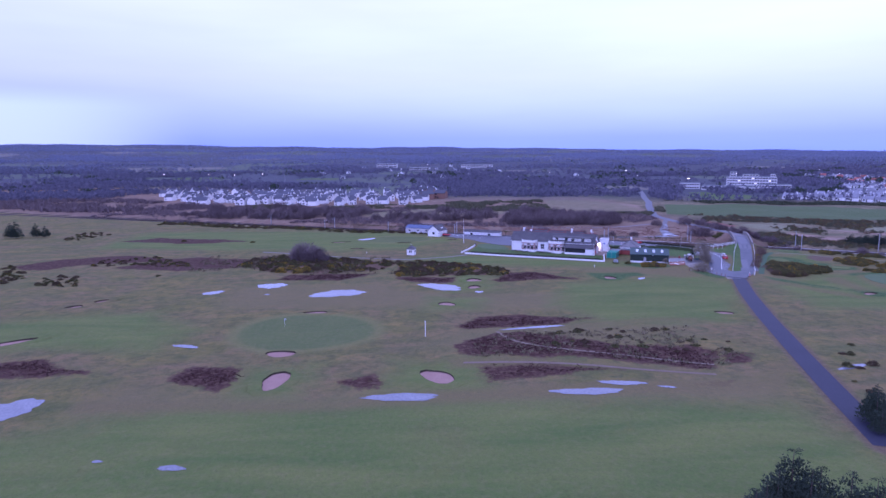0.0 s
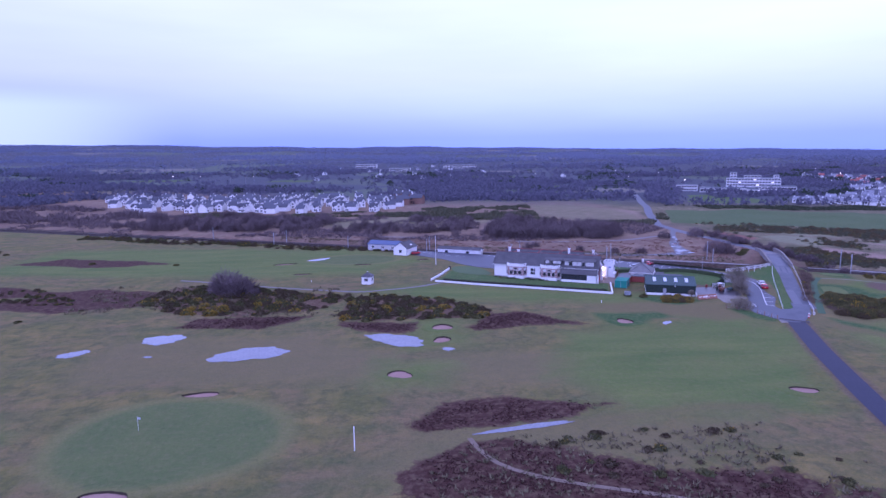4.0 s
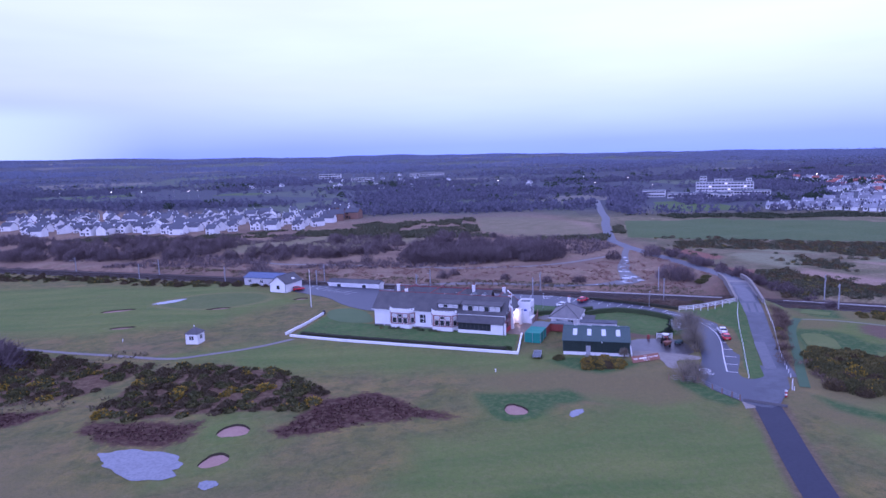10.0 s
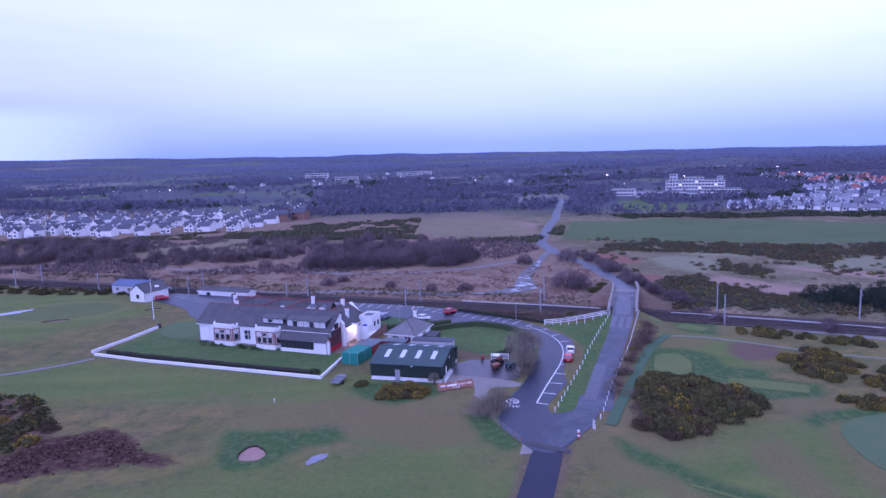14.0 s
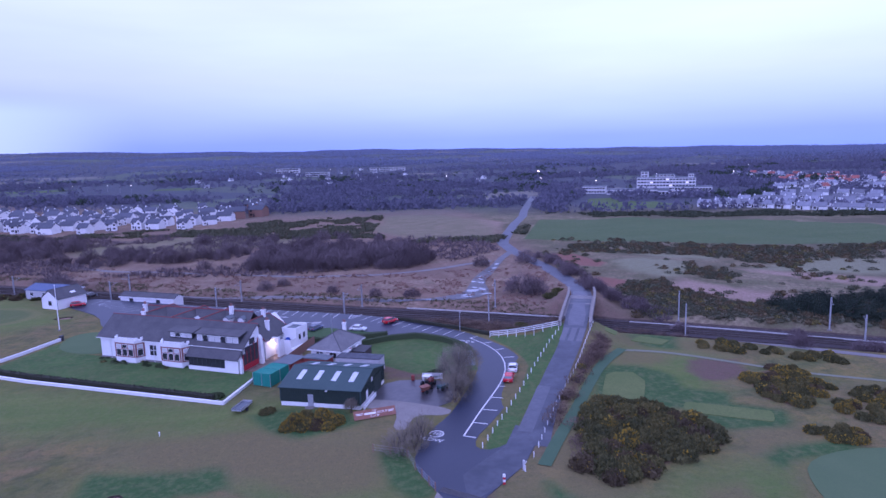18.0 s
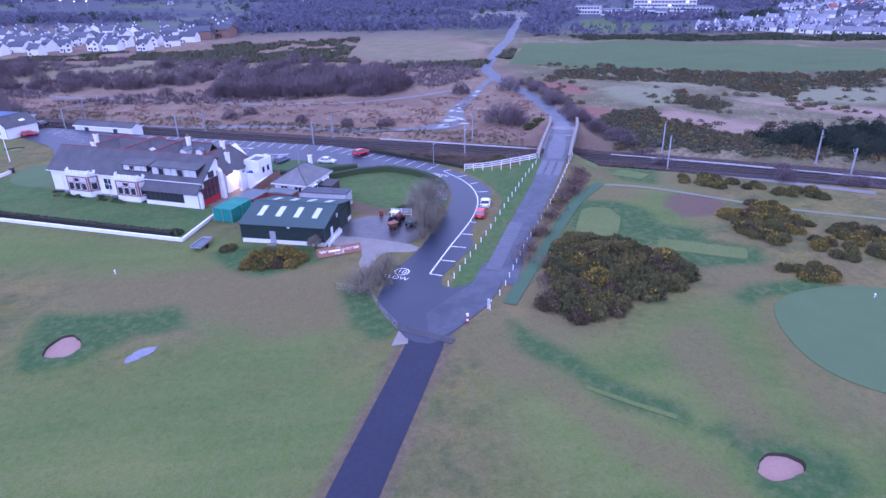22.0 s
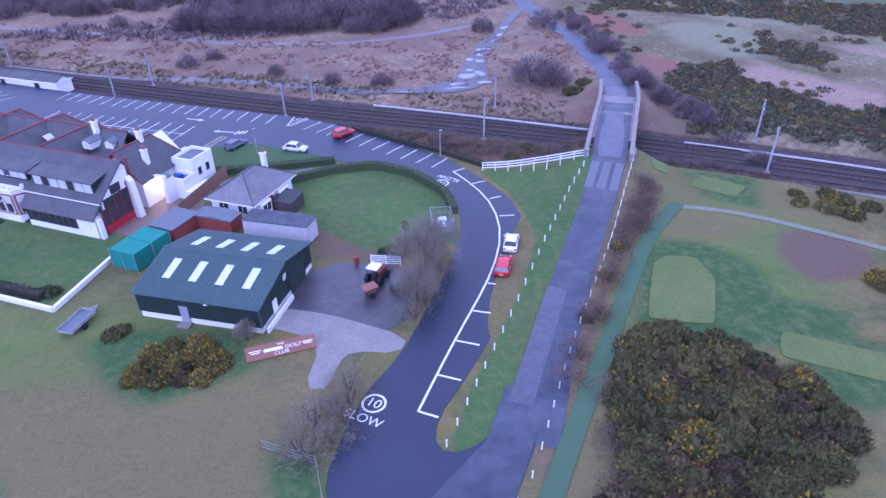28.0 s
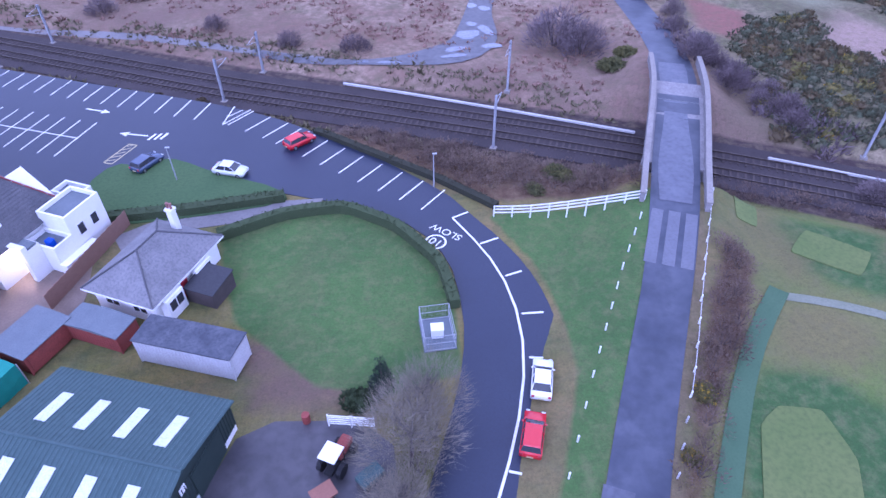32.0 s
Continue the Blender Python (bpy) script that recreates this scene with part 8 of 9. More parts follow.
def fill(poly, gap, rnd, jitter=0.45, edge=0.0):
    """Even but irregular spots inside an outline."""
    xs, ys = [p[0] for p in poly], [p[1] for p in poly]
    out = []
    y = min(ys)
    row = 0
    while y < max(ys):
        x = min(xs) + (row % 2) * gap / 2
        while x < max(xs):
            px, py = x + rnd.uniform(-1, 1) * gap * jitter, y + rnd.uniform(-1, 1) * gap * jitter
            if float(inside(np.array(px), np.array(py), poly)) > edge:
                out.append((px, py))
            x += gap
        y += gap * 0.87
        row += 1
    return out


def join(name, label, category, kinds, spots, rnd, lo, hi, sink=0.08):
    """One mesh of many bushes, where they cannot be picked apart."""
    vs, fs, mi, mats, n = [], [], [], [], 0
    for x, y, s in spots:
        m = pose(x, y, h(x, y) - sink, 0, 0, rnd.uniform(0, 360)) @ Matrix.Diagonal((s * rnd.uniform(0.9, 1.1), s * rnd.uniform(0.9, 1.1), s * rnd.uniform(lo, hi), 1))
        M = np.array(m)
        for c in rnd.choice(kinds).children:
            me = c.data
            co = np.empty(len(me.vertices) * 3)
            me.vertices.foreach_get("co", co)
            vs.append(co.reshape(-1, 3) @ M[:3, :3].T + M[:3, 3])
            if me.materials[0] not in mats:
                mats.append(me.materials[0])
            tri = np.empty(len(me.loops), dtype=np.int32)
            me.loops.foreach_get("vertex_index", tri)
            fs.append(tri.reshape(-1, 3) + n)
            mi.append(np.full(len(tri) // 3, mats.index(me.materials[0]), dtype=np.int32))
            n += len(me.vertices)
    V, F, I = np.concatenate(vs), np.concatenate(fs), np.concatenate(mi)
    me = bpy.data.meshes.new(name)
    me.vertices.add(len(V))
    me.vertices.foreach_set("co", V.astype(np.float32).ravel())
    me.loops.add(F.size)
    me.loops.foreach_set("vertex_index", F.astype(np.int32).ravel())
    me.polygons.add(len(F))
    me.polygons.foreach_set("loop_start", np.arange(0, F.size, 3, dtype=np.int32))
    for q in mats:
        me.materials.append(q)
    me.polygons.foreach_set("material_index", I)
    me.update()
    return tagged(new(name, me), label, category, "", "stuff")


rnd = random.Random(11)
G1 = [bush_kind("gorse_bush", 100 + i, 1.25, 4, 820, M_GORSE, 0.85, M_FLOWER, (0.0, 0.02, 0.10, 0.34)[i], "dense dark green gorse bush flecked with yellow flower" if i else "dense dark green gorse bush without flower", long=0.66) for i in range(4)]
G1 += [bush_kind("gorse_bush", 110 + i, 1.2, 4, 740, M_GORSEBROWN, 0.8, M_FLOWER, 0.02, "brown-green straggling gorse bush", long=0.66) for i in range(2)]
LK = [bush_kind("gorse_bush", 120, 1.3, 3, 170, M_GORSE, 0.8, label="gorse"), bush_kind("gorse_bush", 121, 1.3, 3, 170, M_GORSEBROWN, 0.75, label="gorse"), bush_kind("gorse_bush", 122, 1.3, 3, 150, M_GORSE, 0.7, M_FLOWER, 0.05, label="gorse"), bush_kind("gorse_bush", 123, 1.3, 3, 150, M_GORSE, 0.75, M_FLOWER, 0.9, label="gorse")]
BIGGORSE = [(111.4, 196.6), (113.4, 204.0), (118.6, 213.6), (124.0, 215.0), (131.6, 209.6), (133.4, 203.4), (131.0, 199.0), (121.6, 195.4), (114.6, 191.6)]
plain, yellow = [G1[0], G1[0], G1[1], G1[1], G1[4]], [G1[2], G1[3]]
for x, y in fill(BIGGORSE, 2.1, rnd, 0.4):
    place(yellow if rnd.random() < (0.42 if x > 126 and y > 203 else 0.05) else plain, [(x, y, rnd.uniform(0.9, 1.6))], rnd, 0.75, 1.25, group="large gorse thicket")
for poly, gap, share, grp in (
        ([(147.9, 221.8), (157.3, 226.0), (158.3, 214.8), (148.3, 208.3), (145.3, 213.1)], 2.1, 0.5, "gorse by the tees"),
        ([(152.7, 208.2), (166.1, 214.8), (164.8, 202.4), (154.0, 202.0)], 2.4, 0.3, "gorse by the tees"),
        ([(144.6, 201.6), (150.3, 202.2), (151.4, 197.0), (146.4, 197.2)], 2.0, 0.6, "gorse by the tees"),
        ([(146.0, 243.0), (160.0, 237.0), (172.0, 226.0), (170.0, 222.0), (150.0, 234.0)], 3.0, 0.3, "gorse by the railway"),
        ([(73.6, 212.6), (74.4, 216.0), (77.0, 218.2), (80.4, 216.2), (81.6, 213.0), (78.0, 211.4)], 1.5, 0.75, "gorse by the sign")):
    for x, y in fill(poly, gap, rnd, 0.4):
        place(yellow if rnd.random() < share else plain, [(x, y, rnd.uniform(0.75, 1.15))], rnd, 0.8, 1.2, group=grp)
links, golden = [], []
for poly, gap in (
        ([(-72.3, 226.6), (-69.8, 246.0), (-50.5, 246.0), (-30.0, 236.0), (-12.8, 228.7), (-20.2, 214.3), (-40.2, 208.5), (-60.3, 214.4)], 2.5),
        ([(-14.1, 203.5), (-13.9, 226.3), (0.0, 227.7), (14.0, 221.5), (25.9, 206.4), (21.1, 200.3), (5.7, 201.4), (-6.3, 200.9)], 2.4)):
    for x, y in fill(poly, gap, rnd, 0.5):
        v = noise.noise(Vector((x / 9, y / 7, 2.0)))
        if v < -0.38 + rnd.uniform(-0.1, 0.1):
            continue
        spot = (5 < x < 14 and 206 < y < 213) or (19.5 < x < 24 and 202 < y < 207) or (-56 < x < -45 and y < 220)
        (golden if rnd.random() < (0.7 if spot else 0.05) else links).append((x, y, rnd.uniform(0.6, 1.25)))
# scattered bushes in the heather and along the lane
for poly, gap, keep in (
        ([(18.0, 124.0), (24.0, 134.0), (34.0, 138.0), (52.0, 136.0), (62.0, 126.0), (58.0, 116.0), (40.0, 122.0), (28.0, 122.0)], 3.4, 0.5),
        ([(70.0, 94.0), (80.0, 100.0), (92.0, 120.0), (84.0, 124.0), (72.0, 102.0)], 3.6, 0.5),
        ([(-129.0, 229.9), (-113.7, 229.8), (-88.9, 221.2), (-88.4, 225.6), (-111.1, 245.7), (-131.3, 241.5)], 2.6, 0.62),
        ([(-126.8, 193.5), (-112.7, 191.3), (-121.0, 206.8), (-133.1, 210.4)], 2.5, 0.7),
        ([(-141.7, 197.2), (-133.6, 199.3), (-151.8, 227.6), (-163.0, 232.3)], 2.5, 0.75),
        ([(-178.8, 300.2), (-187.1, 331.5), (-164.0, 324.7), (-164.9, 316.1), (-172.6, 298.3)], 2.8, 0.7),
        ([(-108.0, 216.0), (-92.0, 212.0), (-84.0, 204.0), (-96.0, 206.0)], 4.0, 0.5),
        ([(-120.0, 352.0), (-66.0, 334.0), (-20.0, 320.0), (-20.0, 324.0), (-66.0, 342.0), (-120.0, 362.0)], 3.2, 0.85),
        ([(-20.0, 322.0), (6.0, 314.5), (10.0, 312.0), (8.0, 310.8), (-22.0, 318.0)], 2.6, 0.8),
        ([(34.0, 298.6), (76.0, 281.2), (86.0, 276.2), (85.0, 275.4), (74.0, 280.4), (34.0, 297.0)], 1.8, 0.4)):
    for x, y in fill(poly, gap, rnd, 0.45):
        if rnd.random() < keep:
            links.append((x, y, rnd.uniform(0.4, 0.9)))
for poly in ([(-160.0, 376.0), (-120.0, 356.0), (-66.0, 335.0), (-20.0, 319.0), (4.0, 311.0), (4.0, 307.0), (-24.0, 315.0), (-70.0, 330.0), (-124.0, 349.0), (-162.0, 366.0)],):
    for x, y in fill(poly, 2.6, rnd, 0.5):
        if rnd.random() < 0.72:
            links.append((x, y, rnd.uniform(0.7, 1.35)))
join("links_gorse", "brown-green gorse scrub in thickets on the links", "gorse scrub", [LK[0], LK[1], LK[1], LK[2]], links, rnd, 0.6, 1.05)
join("golden_gorse", "gorse in yellow flower among the links thickets", "gorse scrub", [LK[3]], golden, rnd, 0.6, 1.0)
for ob in LK:
    for c in list(ob.children):
        bpy.data.objects.remove(c)
    bpy.data.objects.remove(ob)
for x, y in fill([(112.0, 212.0), (114.6, 215.4), (119.6, 224.4), (123.6, 231.0), (130.6, 243.0), (131.0, 246.0), (128.6, 241.0), (119.4, 225.4)], 1.6, rnd, 0.4):
    if rnd.random() < 0.38:
        place([G1[0], G1[4], G1[5], G1[2]], [(x, y, rnd.uniform(0.45, 1.0))], rnd, 0.7, 1.2, group="scattered gorse")
for x, y, s in ((69.8, 219.8, 1.0), (118.0, 258.6, 1.3), (115.0, 256.0, 0.9), (131.7, 282.4, 1.6), (134.0, 284.6, 1.3), (-118.0, 292.0, 1.0), (-84.0, 286.0, 0.9)):
    place([G1[0]], [(x, y, s)], rnd, 0.6, 0.8, group="scattered gorse")


# ---- hedges ----
def hedge(pts, width, height, material, label, seed=1, dens=26):
    rnd = random.Random(seed)
    ob = thing("hedge", label, "hedge")
    fine = eased(pts, 2, 1.0)
    part("core", swept(fine, width * 0.86, -0.1, height * 0.92), material, ob)
    vs, fs = [], []
    side_l, side_r = offset(fine, width / 2), offset(fine, -width / 2)
    for i in range(len(fine) - 1):
        for _ in range(dens):
            t, u = rnd.random(), rnd.random()
            a, b = Vector((*side_l[i][:2], 0)).lerp(Vector((*side_l[i + 1][:2], 0)), t), Vector((*side_r[i][:2], 0)).lerp(Vector((*side_r[i + 1][:2], 0)), t)
            g = h(a.x, a.y)
            if u < 0.45:
                p, out = a.lerp(b, rnd.uniform(0.02, 0.98)) + Vector((0, 0, g + height * rnd.uniform(0.9, 1.0))), Vector((rnd.uniform(-0.8, 0.8), rnd.uniform(-0.8, 0.8), 1))
            else:
                s = a if u < 0.72 else b
                o = (a - b if u < 0.72 else b - a).normalized()
                p, out = s + Vector((0, 0, g + rnd.uniform(0.05, height))) - o * 0.08, o + Vector((rnd.uniform(-0.8, 0.8), rnd.uniform(-0.8, 0.8), rnd.uniform(-0.2, 0.8)))
            out.normalize()
            sd = out.orthogonal().normalized()
            q = rnd.uniform(0.10, 0.2)
            k = len(vs)
            vs += [p - sd * q * 0.6, p + sd * q * 0.6, p + out * q, p - sd.cross(out) * q * 0.6]
            fs += [(k, k + 1, k + 2), (k + 3, k + 1, k + 2)]
    part("leaf_cover", raw_mesh("hedge_leaves", vs, fs, material), None, ob)["kind"] = "stuff"
    return ob


hedge([(14.5, 247.4), (25.0, 242.2), (60.2, 226.6)], 1.1, 0.85, M_BROWNHEDGE, "clipped dark hedge inside the white wall", 3)
hedge([(82.8, 251.2), (89.0, 254.1), (94.8, 254.7), (100.0, 251.2), (103.9, 245.4), (104.6, 239.9)], 1.0, 1.15, M_HEDGE, "clipped green hedge curving round the lawn", 4)
hedge([(70.6, 255.0), (79.5, 255.6), (88.6, 257.0)], 1.2, 1.1, M_HEDGE, "clipped green hedge along the grass island", 5)
hedge([(110.4, 253.4), (104.8, 258.9), (97.0, 265.3), (91.0, 270.3)], 0.9, 0.7, M_BROWNHEDGE, "low rough hedge behind the parking bays", 6, 20)


# ---- bare shrubs and trees ----
def twigs(vs, fs, rnd, base, top, n, thin, spread):
    """Many thin blades that fill a dome and point up and out."""
    for _ in range(n):
        a = rnd.uniform(0, 6.283)
        r = math.sqrt(rnd.random())
        zmax = math.sqrt(max(0.05, 1 - r * r * 0.9))
        z0 = rnd.uniform(0.05, 0.92) * top * zmax
        p = Vector((math.cos(a) * r * spread, math.sin(a) * r * spread, z0)) + base
        d = Vector((math.cos(a) * r * 0.9 + rnd.uniform(-0.4, 0.4), math.sin(a) * r * 0.9 + rnd.uniform(-0.4, 0.4), rnd.uniform(0.3, 1.1))).normalized()
        L_ = top * rnd.uniform(0.14, 0.30)
        s = d.orthogonal().normalized()
        s = s * math.cos(a) + d.cross(s) * math.sin(a * 3)
        k = len(vs)
        w = thin * rnd.uniform(0.6, 1.4)
        vs += [p - s * w, p + s * w, p + d * L_]
        fs.append((k, k + 1, k + 2))


def shrub_kind(name, seed, height, spread, n, thin, material, label, stems=5, category="shrub"):
    rnd = random.Random(seed)
    ob = thing(name, label, category)
    bm = bmesh.new()
    for i in range(stems):
        a = 6.283 * i / stems + rnd.uniform(-0.4, 0.4)
        rod(bm, (0.08 * math.cos(a), 0.08 * math.sin(a), -0.1), (spread * 0.35 * math.cos(a), spread * 0.35 * math.sin(a), height * 0.6), 0.04 + 0.012 * height, 0.015, 4)
    part("stem", bm, M_BARK, ob)["kind"] = "stuff"
    vs, fs = [], []
    for i in range(4):
        a = rnd.uniform(0, 6.283)
        twigs(vs, fs, rnd, Vector((math.cos(a), math.sin(a), 0)) * spread * rnd.uniform(0.1, 0.45), height * rnd.uniform(0.75, 1.05), n // 4, thin, spread)
    part("twig_mass", raw_mesh(name + "_twigs", vs, fs, material), None, ob)["kind"] = "stuff"
    return ob


S1 = [shrub_kind("bare_shrub", 200 + i, 3.2, 1.9, 1500, 0.034, M_TWIG, "leafless purple-brown scrub willow on the moor") for i in range(3)]
SP = [shrub_kind("pale_shrub", 210 + i, 2.8, 1.7, 640, 0.022, M_TWIGPALE, "leafless pale-twigged shrub by the drive") for i in range(2)]
S2 = [shrub_kind("bramble_scrub", 220 + i, 1.3, 1.5, 420, 0.04, M_BRAMBLE, "low red-brown bramble and bracken scrub") for i in range(2)]
for poly, gap, keep, lo, hi, grp in (
        ([(45.0, 342.0), (40.0, 366.0), (60.0, 384.0), (96.0, 372.0), (106.0, 350.0), (96.0, 336.0), (70.0, 338.0)], 4.4, 0.92, 1.2, 2.3, "bare scrub wood on the moor"),
        ([(-40.0, 372.0), (-20.0, 400.0), (24.0, 392.0), (40.0, 376.0), (10.0, 360.0)], 7.0, 0.6, 0.9, 1.8, "bare scrub on the moor"),
        ([(-170.0, 392.0), (-160.0, 450.0), (-80.0, 450.0), (-40.0, 420.0), (-50.0, 376.0), (-110.0, 392.0)], 8.0, 0.7, 1.0, 2.2, "bare scrub on the moor"),
        ([(10.0, 400.0), (0.0, 440.0), (60.0, 430.0), (120.0, 400.0), (100.0, 384.0), (60.0, 390.0)], 10.0, 0.5, 0.8, 1.5, "bare scrub on the moor"),
        ([(143.6, 286.0), (152.0, 270.0), (150.0, 262.0), (146.0, 268.0), (142.0, 276.0)], 3.2, 0.7, 0.7, 1.2, "bare scrub by the bridge"),
        ([(144.0, 290.0), (148.0, 292.0), (148.0, 340.0), (143.6, 352.0), (144.4, 320.0)], 3.6, 0.8, 0.6, 1.2, "bare scrub along the road"),
        ([(156.0, 252.0), (176.0, 240.0), (190.0, 226.0), (184.0, 222.0), (166.0, 236.0)], 5.0, 0.35, 0.6, 1.1, "bare scrub by the railway")):
    for x, y in fill(poly, gap, rnd, 0.48):
        if rnd.random() < keep:
            place(S1, [(x, y, rnd.uniform(lo, hi))], rnd, 0.8, 1.15, 0.05, grp)
for x, y, s in ((125.4, 292.0, 1.9), (128.6, 288.6, 1.5), (121.6, 333.0, 1.4), (137.6, 336.0, 1.5), (-48.6, 236.0, 2.6), (-46.0, 233.6, 2.3), (-51.4, 235.0, 2.2), (-8.0, 324.0, 2.6), (-13.0, 327.0, 2.4), (96.0, 292.6, 1.0), (86.0, 295.4, 0.8), (54.0, 312.0, 1.1), (74.0, 303.0, 0.8), (152.0, 253.0, 0.9), (58.0, 318.0, 0.9), (26.0, 352.0, 1.2)):
    place(S1, [(x, y, s)], rnd, 0.8, 1.1, 0.05, "lone bare shrubs")
for x, y in fill([(91.4, 196.6), (88.6, 205.0), (91.6, 210.6), (94.4, 211.4), (92.6, 206.0), (91.0, 201.0)], 2.2, rnd, 0.4) + fill([(97.6, 217.6), (99.8, 225.6), (101.6, 231.6), (103.0, 231.0), (100.8, 224.0), (98.6, 217.6)], 1.7, rnd, 0.3):
    place(SP, [(x, y, rnd.uniform(0.8, 1.25))], rnd, 0.8, 1.2, 0.05, "pale shrubs by the drive")
for poly, gap, keep in (([(93.0, 271.4), (108.0, 257.6), (124.0, 253.8), (128.6, 257.0), (112.0, 265.4), (96.0, 272.6)], 1.6, 0.85), ([(110.0, 207.4), (114.4, 215.9), (119.6, 224.6), (123.3, 232.2), (128.4, 240.3), (130.5, 245.0), (131.6, 243.0), (126.4, 232.4), (122.4, 228.0), (117.2, 218.4), (112.8, 211.2)], 1.35, 0.8), ([(132.0, 254.0), (145.0, 251.0), (152.0, 246.0), (150.0, 250.0), (138.0, 256.6)], 1.9, 0.75), ([(111.6, 194.0), (113.6, 203.0), (117.4, 211.4), (116.8, 211.8), (111.8, 203.0)], 1.5, 0.5)):
    for x, y in fill(poly, gap, rnd, 0.45):
        if rnd.random() < keep:
            place(S2, [(x, y, rnd.uniform(0.6, 1.15))], rnd, 0.7, 1.2, 0.05, "bramble scrub")


def bare_tree(x, y, height, spread, seed, label, name="bare_tree"):
    rnd = random.Random(seed)
    t = thing(name, label, "tree", pose(x, y, h(x, y) - 0.05))
    bm = bmesh.new()
    rod(bm, (0, 0, -0.2), (0.1, 0, height * 0.3), 0.16, 0.12, 8)
    part("trunk", bm, M_BARK, t)
    bm = bmesh.new()
    vs, fs = [], []
    def limb(p, d, L_, r, depth):
        q = p + d * L_
        rod(bm, p, q, r, r * 0.6, 5 if depth < 2 else 3)
        if depth == 4:
            return
        for _ in range(3 if depth else 6):
            e = (d + Vector((rnd.uniform(-1, 1), rnd.uniform(-1, 1), rnd.uniform(-0.2, 0.7))) * (0.75 if depth else 0.9)).normalized()
            limb(p.lerp(q, rnd.uniform(0.55, 1.0)), e, L_ * rnd.uniform(0.55, 0.8), r * 0.55, depth + 1)
    limb(Vector((0.1, 0, height * 0.26)), Vector((0, 0, 1)), height * 0.26, 0.11, 0)
    for _ in range(5):
        a = rnd.uniform(0, 6.283)
        twigs(vs, fs, rnd, Vector((math.cos(a) * spread * 0.25, math.sin(a) * spread * 0.25, height * 0.3)), height * 0.60, 700, 0.010, spread * 0.5)
    part("twig_mass", raw_mesh(name + "_twigs", vs, fs, M_TWIGPALE), None, t)["kind"] = "stuff"
    part("branch_crown", bm, mat("pale_bare_bark", (0.15, 0.13, 0.11), (0.11, 0.095, 0.08), 3, 0.95, 0.3, 15), t)


bare_tree(100.0, 225.6, 8.2, 4.8, 5, "leafless many-branched tree beside the yard")
bare_tree(101.2, 229.0, 7.2, 4.2, 6, "leafless many-branched tree beside the yard")
bare_tree(98.9, 221.4, 6.0, 3.0, 8, "small leafless tree beside the yard")
bare_tree(82.6, 217.8, 2.6, 1.4, 9, "small leafless sapling by the shed")


# ---- evergreens ----
def conifer_kind(name, seed, height, radius, tiers, n, label, layered=True):
    rnd = random.Random(seed)
    ob = thing(name, label, "tree")
    bm = bmesh.new()
    rod(bm, (0, 0, -0.2), (0, 0, height * 0.9), 0.05 * height ** 0.6, 0.02, 7)
    part("trunk", bm, M_BARK, ob)
    vs, fs = [], []
    for k in range(tiers):
        z = height * (0.12 + 0.85 * k / tiers)
        r = radius * (1 - 0.85 * k / tiers) * rnd.uniform(0.85, 1.1)
        for i in range(max(4, int(7 * (1 - k / tiers)) + 3)):
            a = rnd.uniform(0, 6.283)
            c = Vector((math.cos(a) * r * 0.6, math.sin(a) * r * 0.6, z + rnd.uniform(-0.2, 0.2)))
            sprigs(vs, fs, rnd, c, max(0.3, r * 0.55), n, 0.7, 0.7, 0.4, 0.3)
    part("crown", raw_mesh(name + "_crown", vs, fs, M_PINE), None, ob)["kind"] = "stuff"
    return ob


C1 = [conifer_kind("pine_tree", 300 + i, 6.5, 2.7, 8, 24, "dark green pine with an uneven crown") for i in range(2)]
for x, y in fill([(181.0, 269.0), (179.0, 254.0), (192.0, 246.2), (224.0, 240.0), (226.0, 256.0), (196.0, 270.0)], 4.2, rnd, 0.4):
    place(C1, [(x, y, rnd.uniform(0.75, 1.0))], rnd, 0.55, 0.8, 0.05, "pine clump beyond the railway")
for x, y, s in ((-208.0, 311.0, 1.3), (-200.0, 314.0, 1.1), (-195.0, 313.4, 1.0), (-214.0, 316.0, 1.2), (38.1, 61.7, 1.25), (35.6, 60.0, 1.1), (40.4, 60.2, 1.1), (33.0, 57.6, 1.05), (37.6, 57.4, 1.2), (31.1, 56.2, 1.1), (41.9, 57.4, 1.2), (44.4, 57.0, 1.05), (36.0, 54.6, 1.1), (64.6, 84.8, 0.95), (66.0, 87.0, 0.85), (63.0, 81.4, 0.6)):
    place(C1, [(x, y, s)], rnd, 0.9, 1.1, 0.05, "pines on the course")
cy = conifer_kind("cypress_tree", 320, 4.0, 1.15, 9, 34, "small dark cypress on the lawn")
cy.matrix_basis = pose(98.2, 232.0, 0)
ev = bush_kind("laurel_bush", 330, 1.2, 4, 420, M_HEDGE, 0.9, label="rounded dark green laurel bush beside the cypress")
ev.matrix_basis = pose(96.6, 231.0, 0)

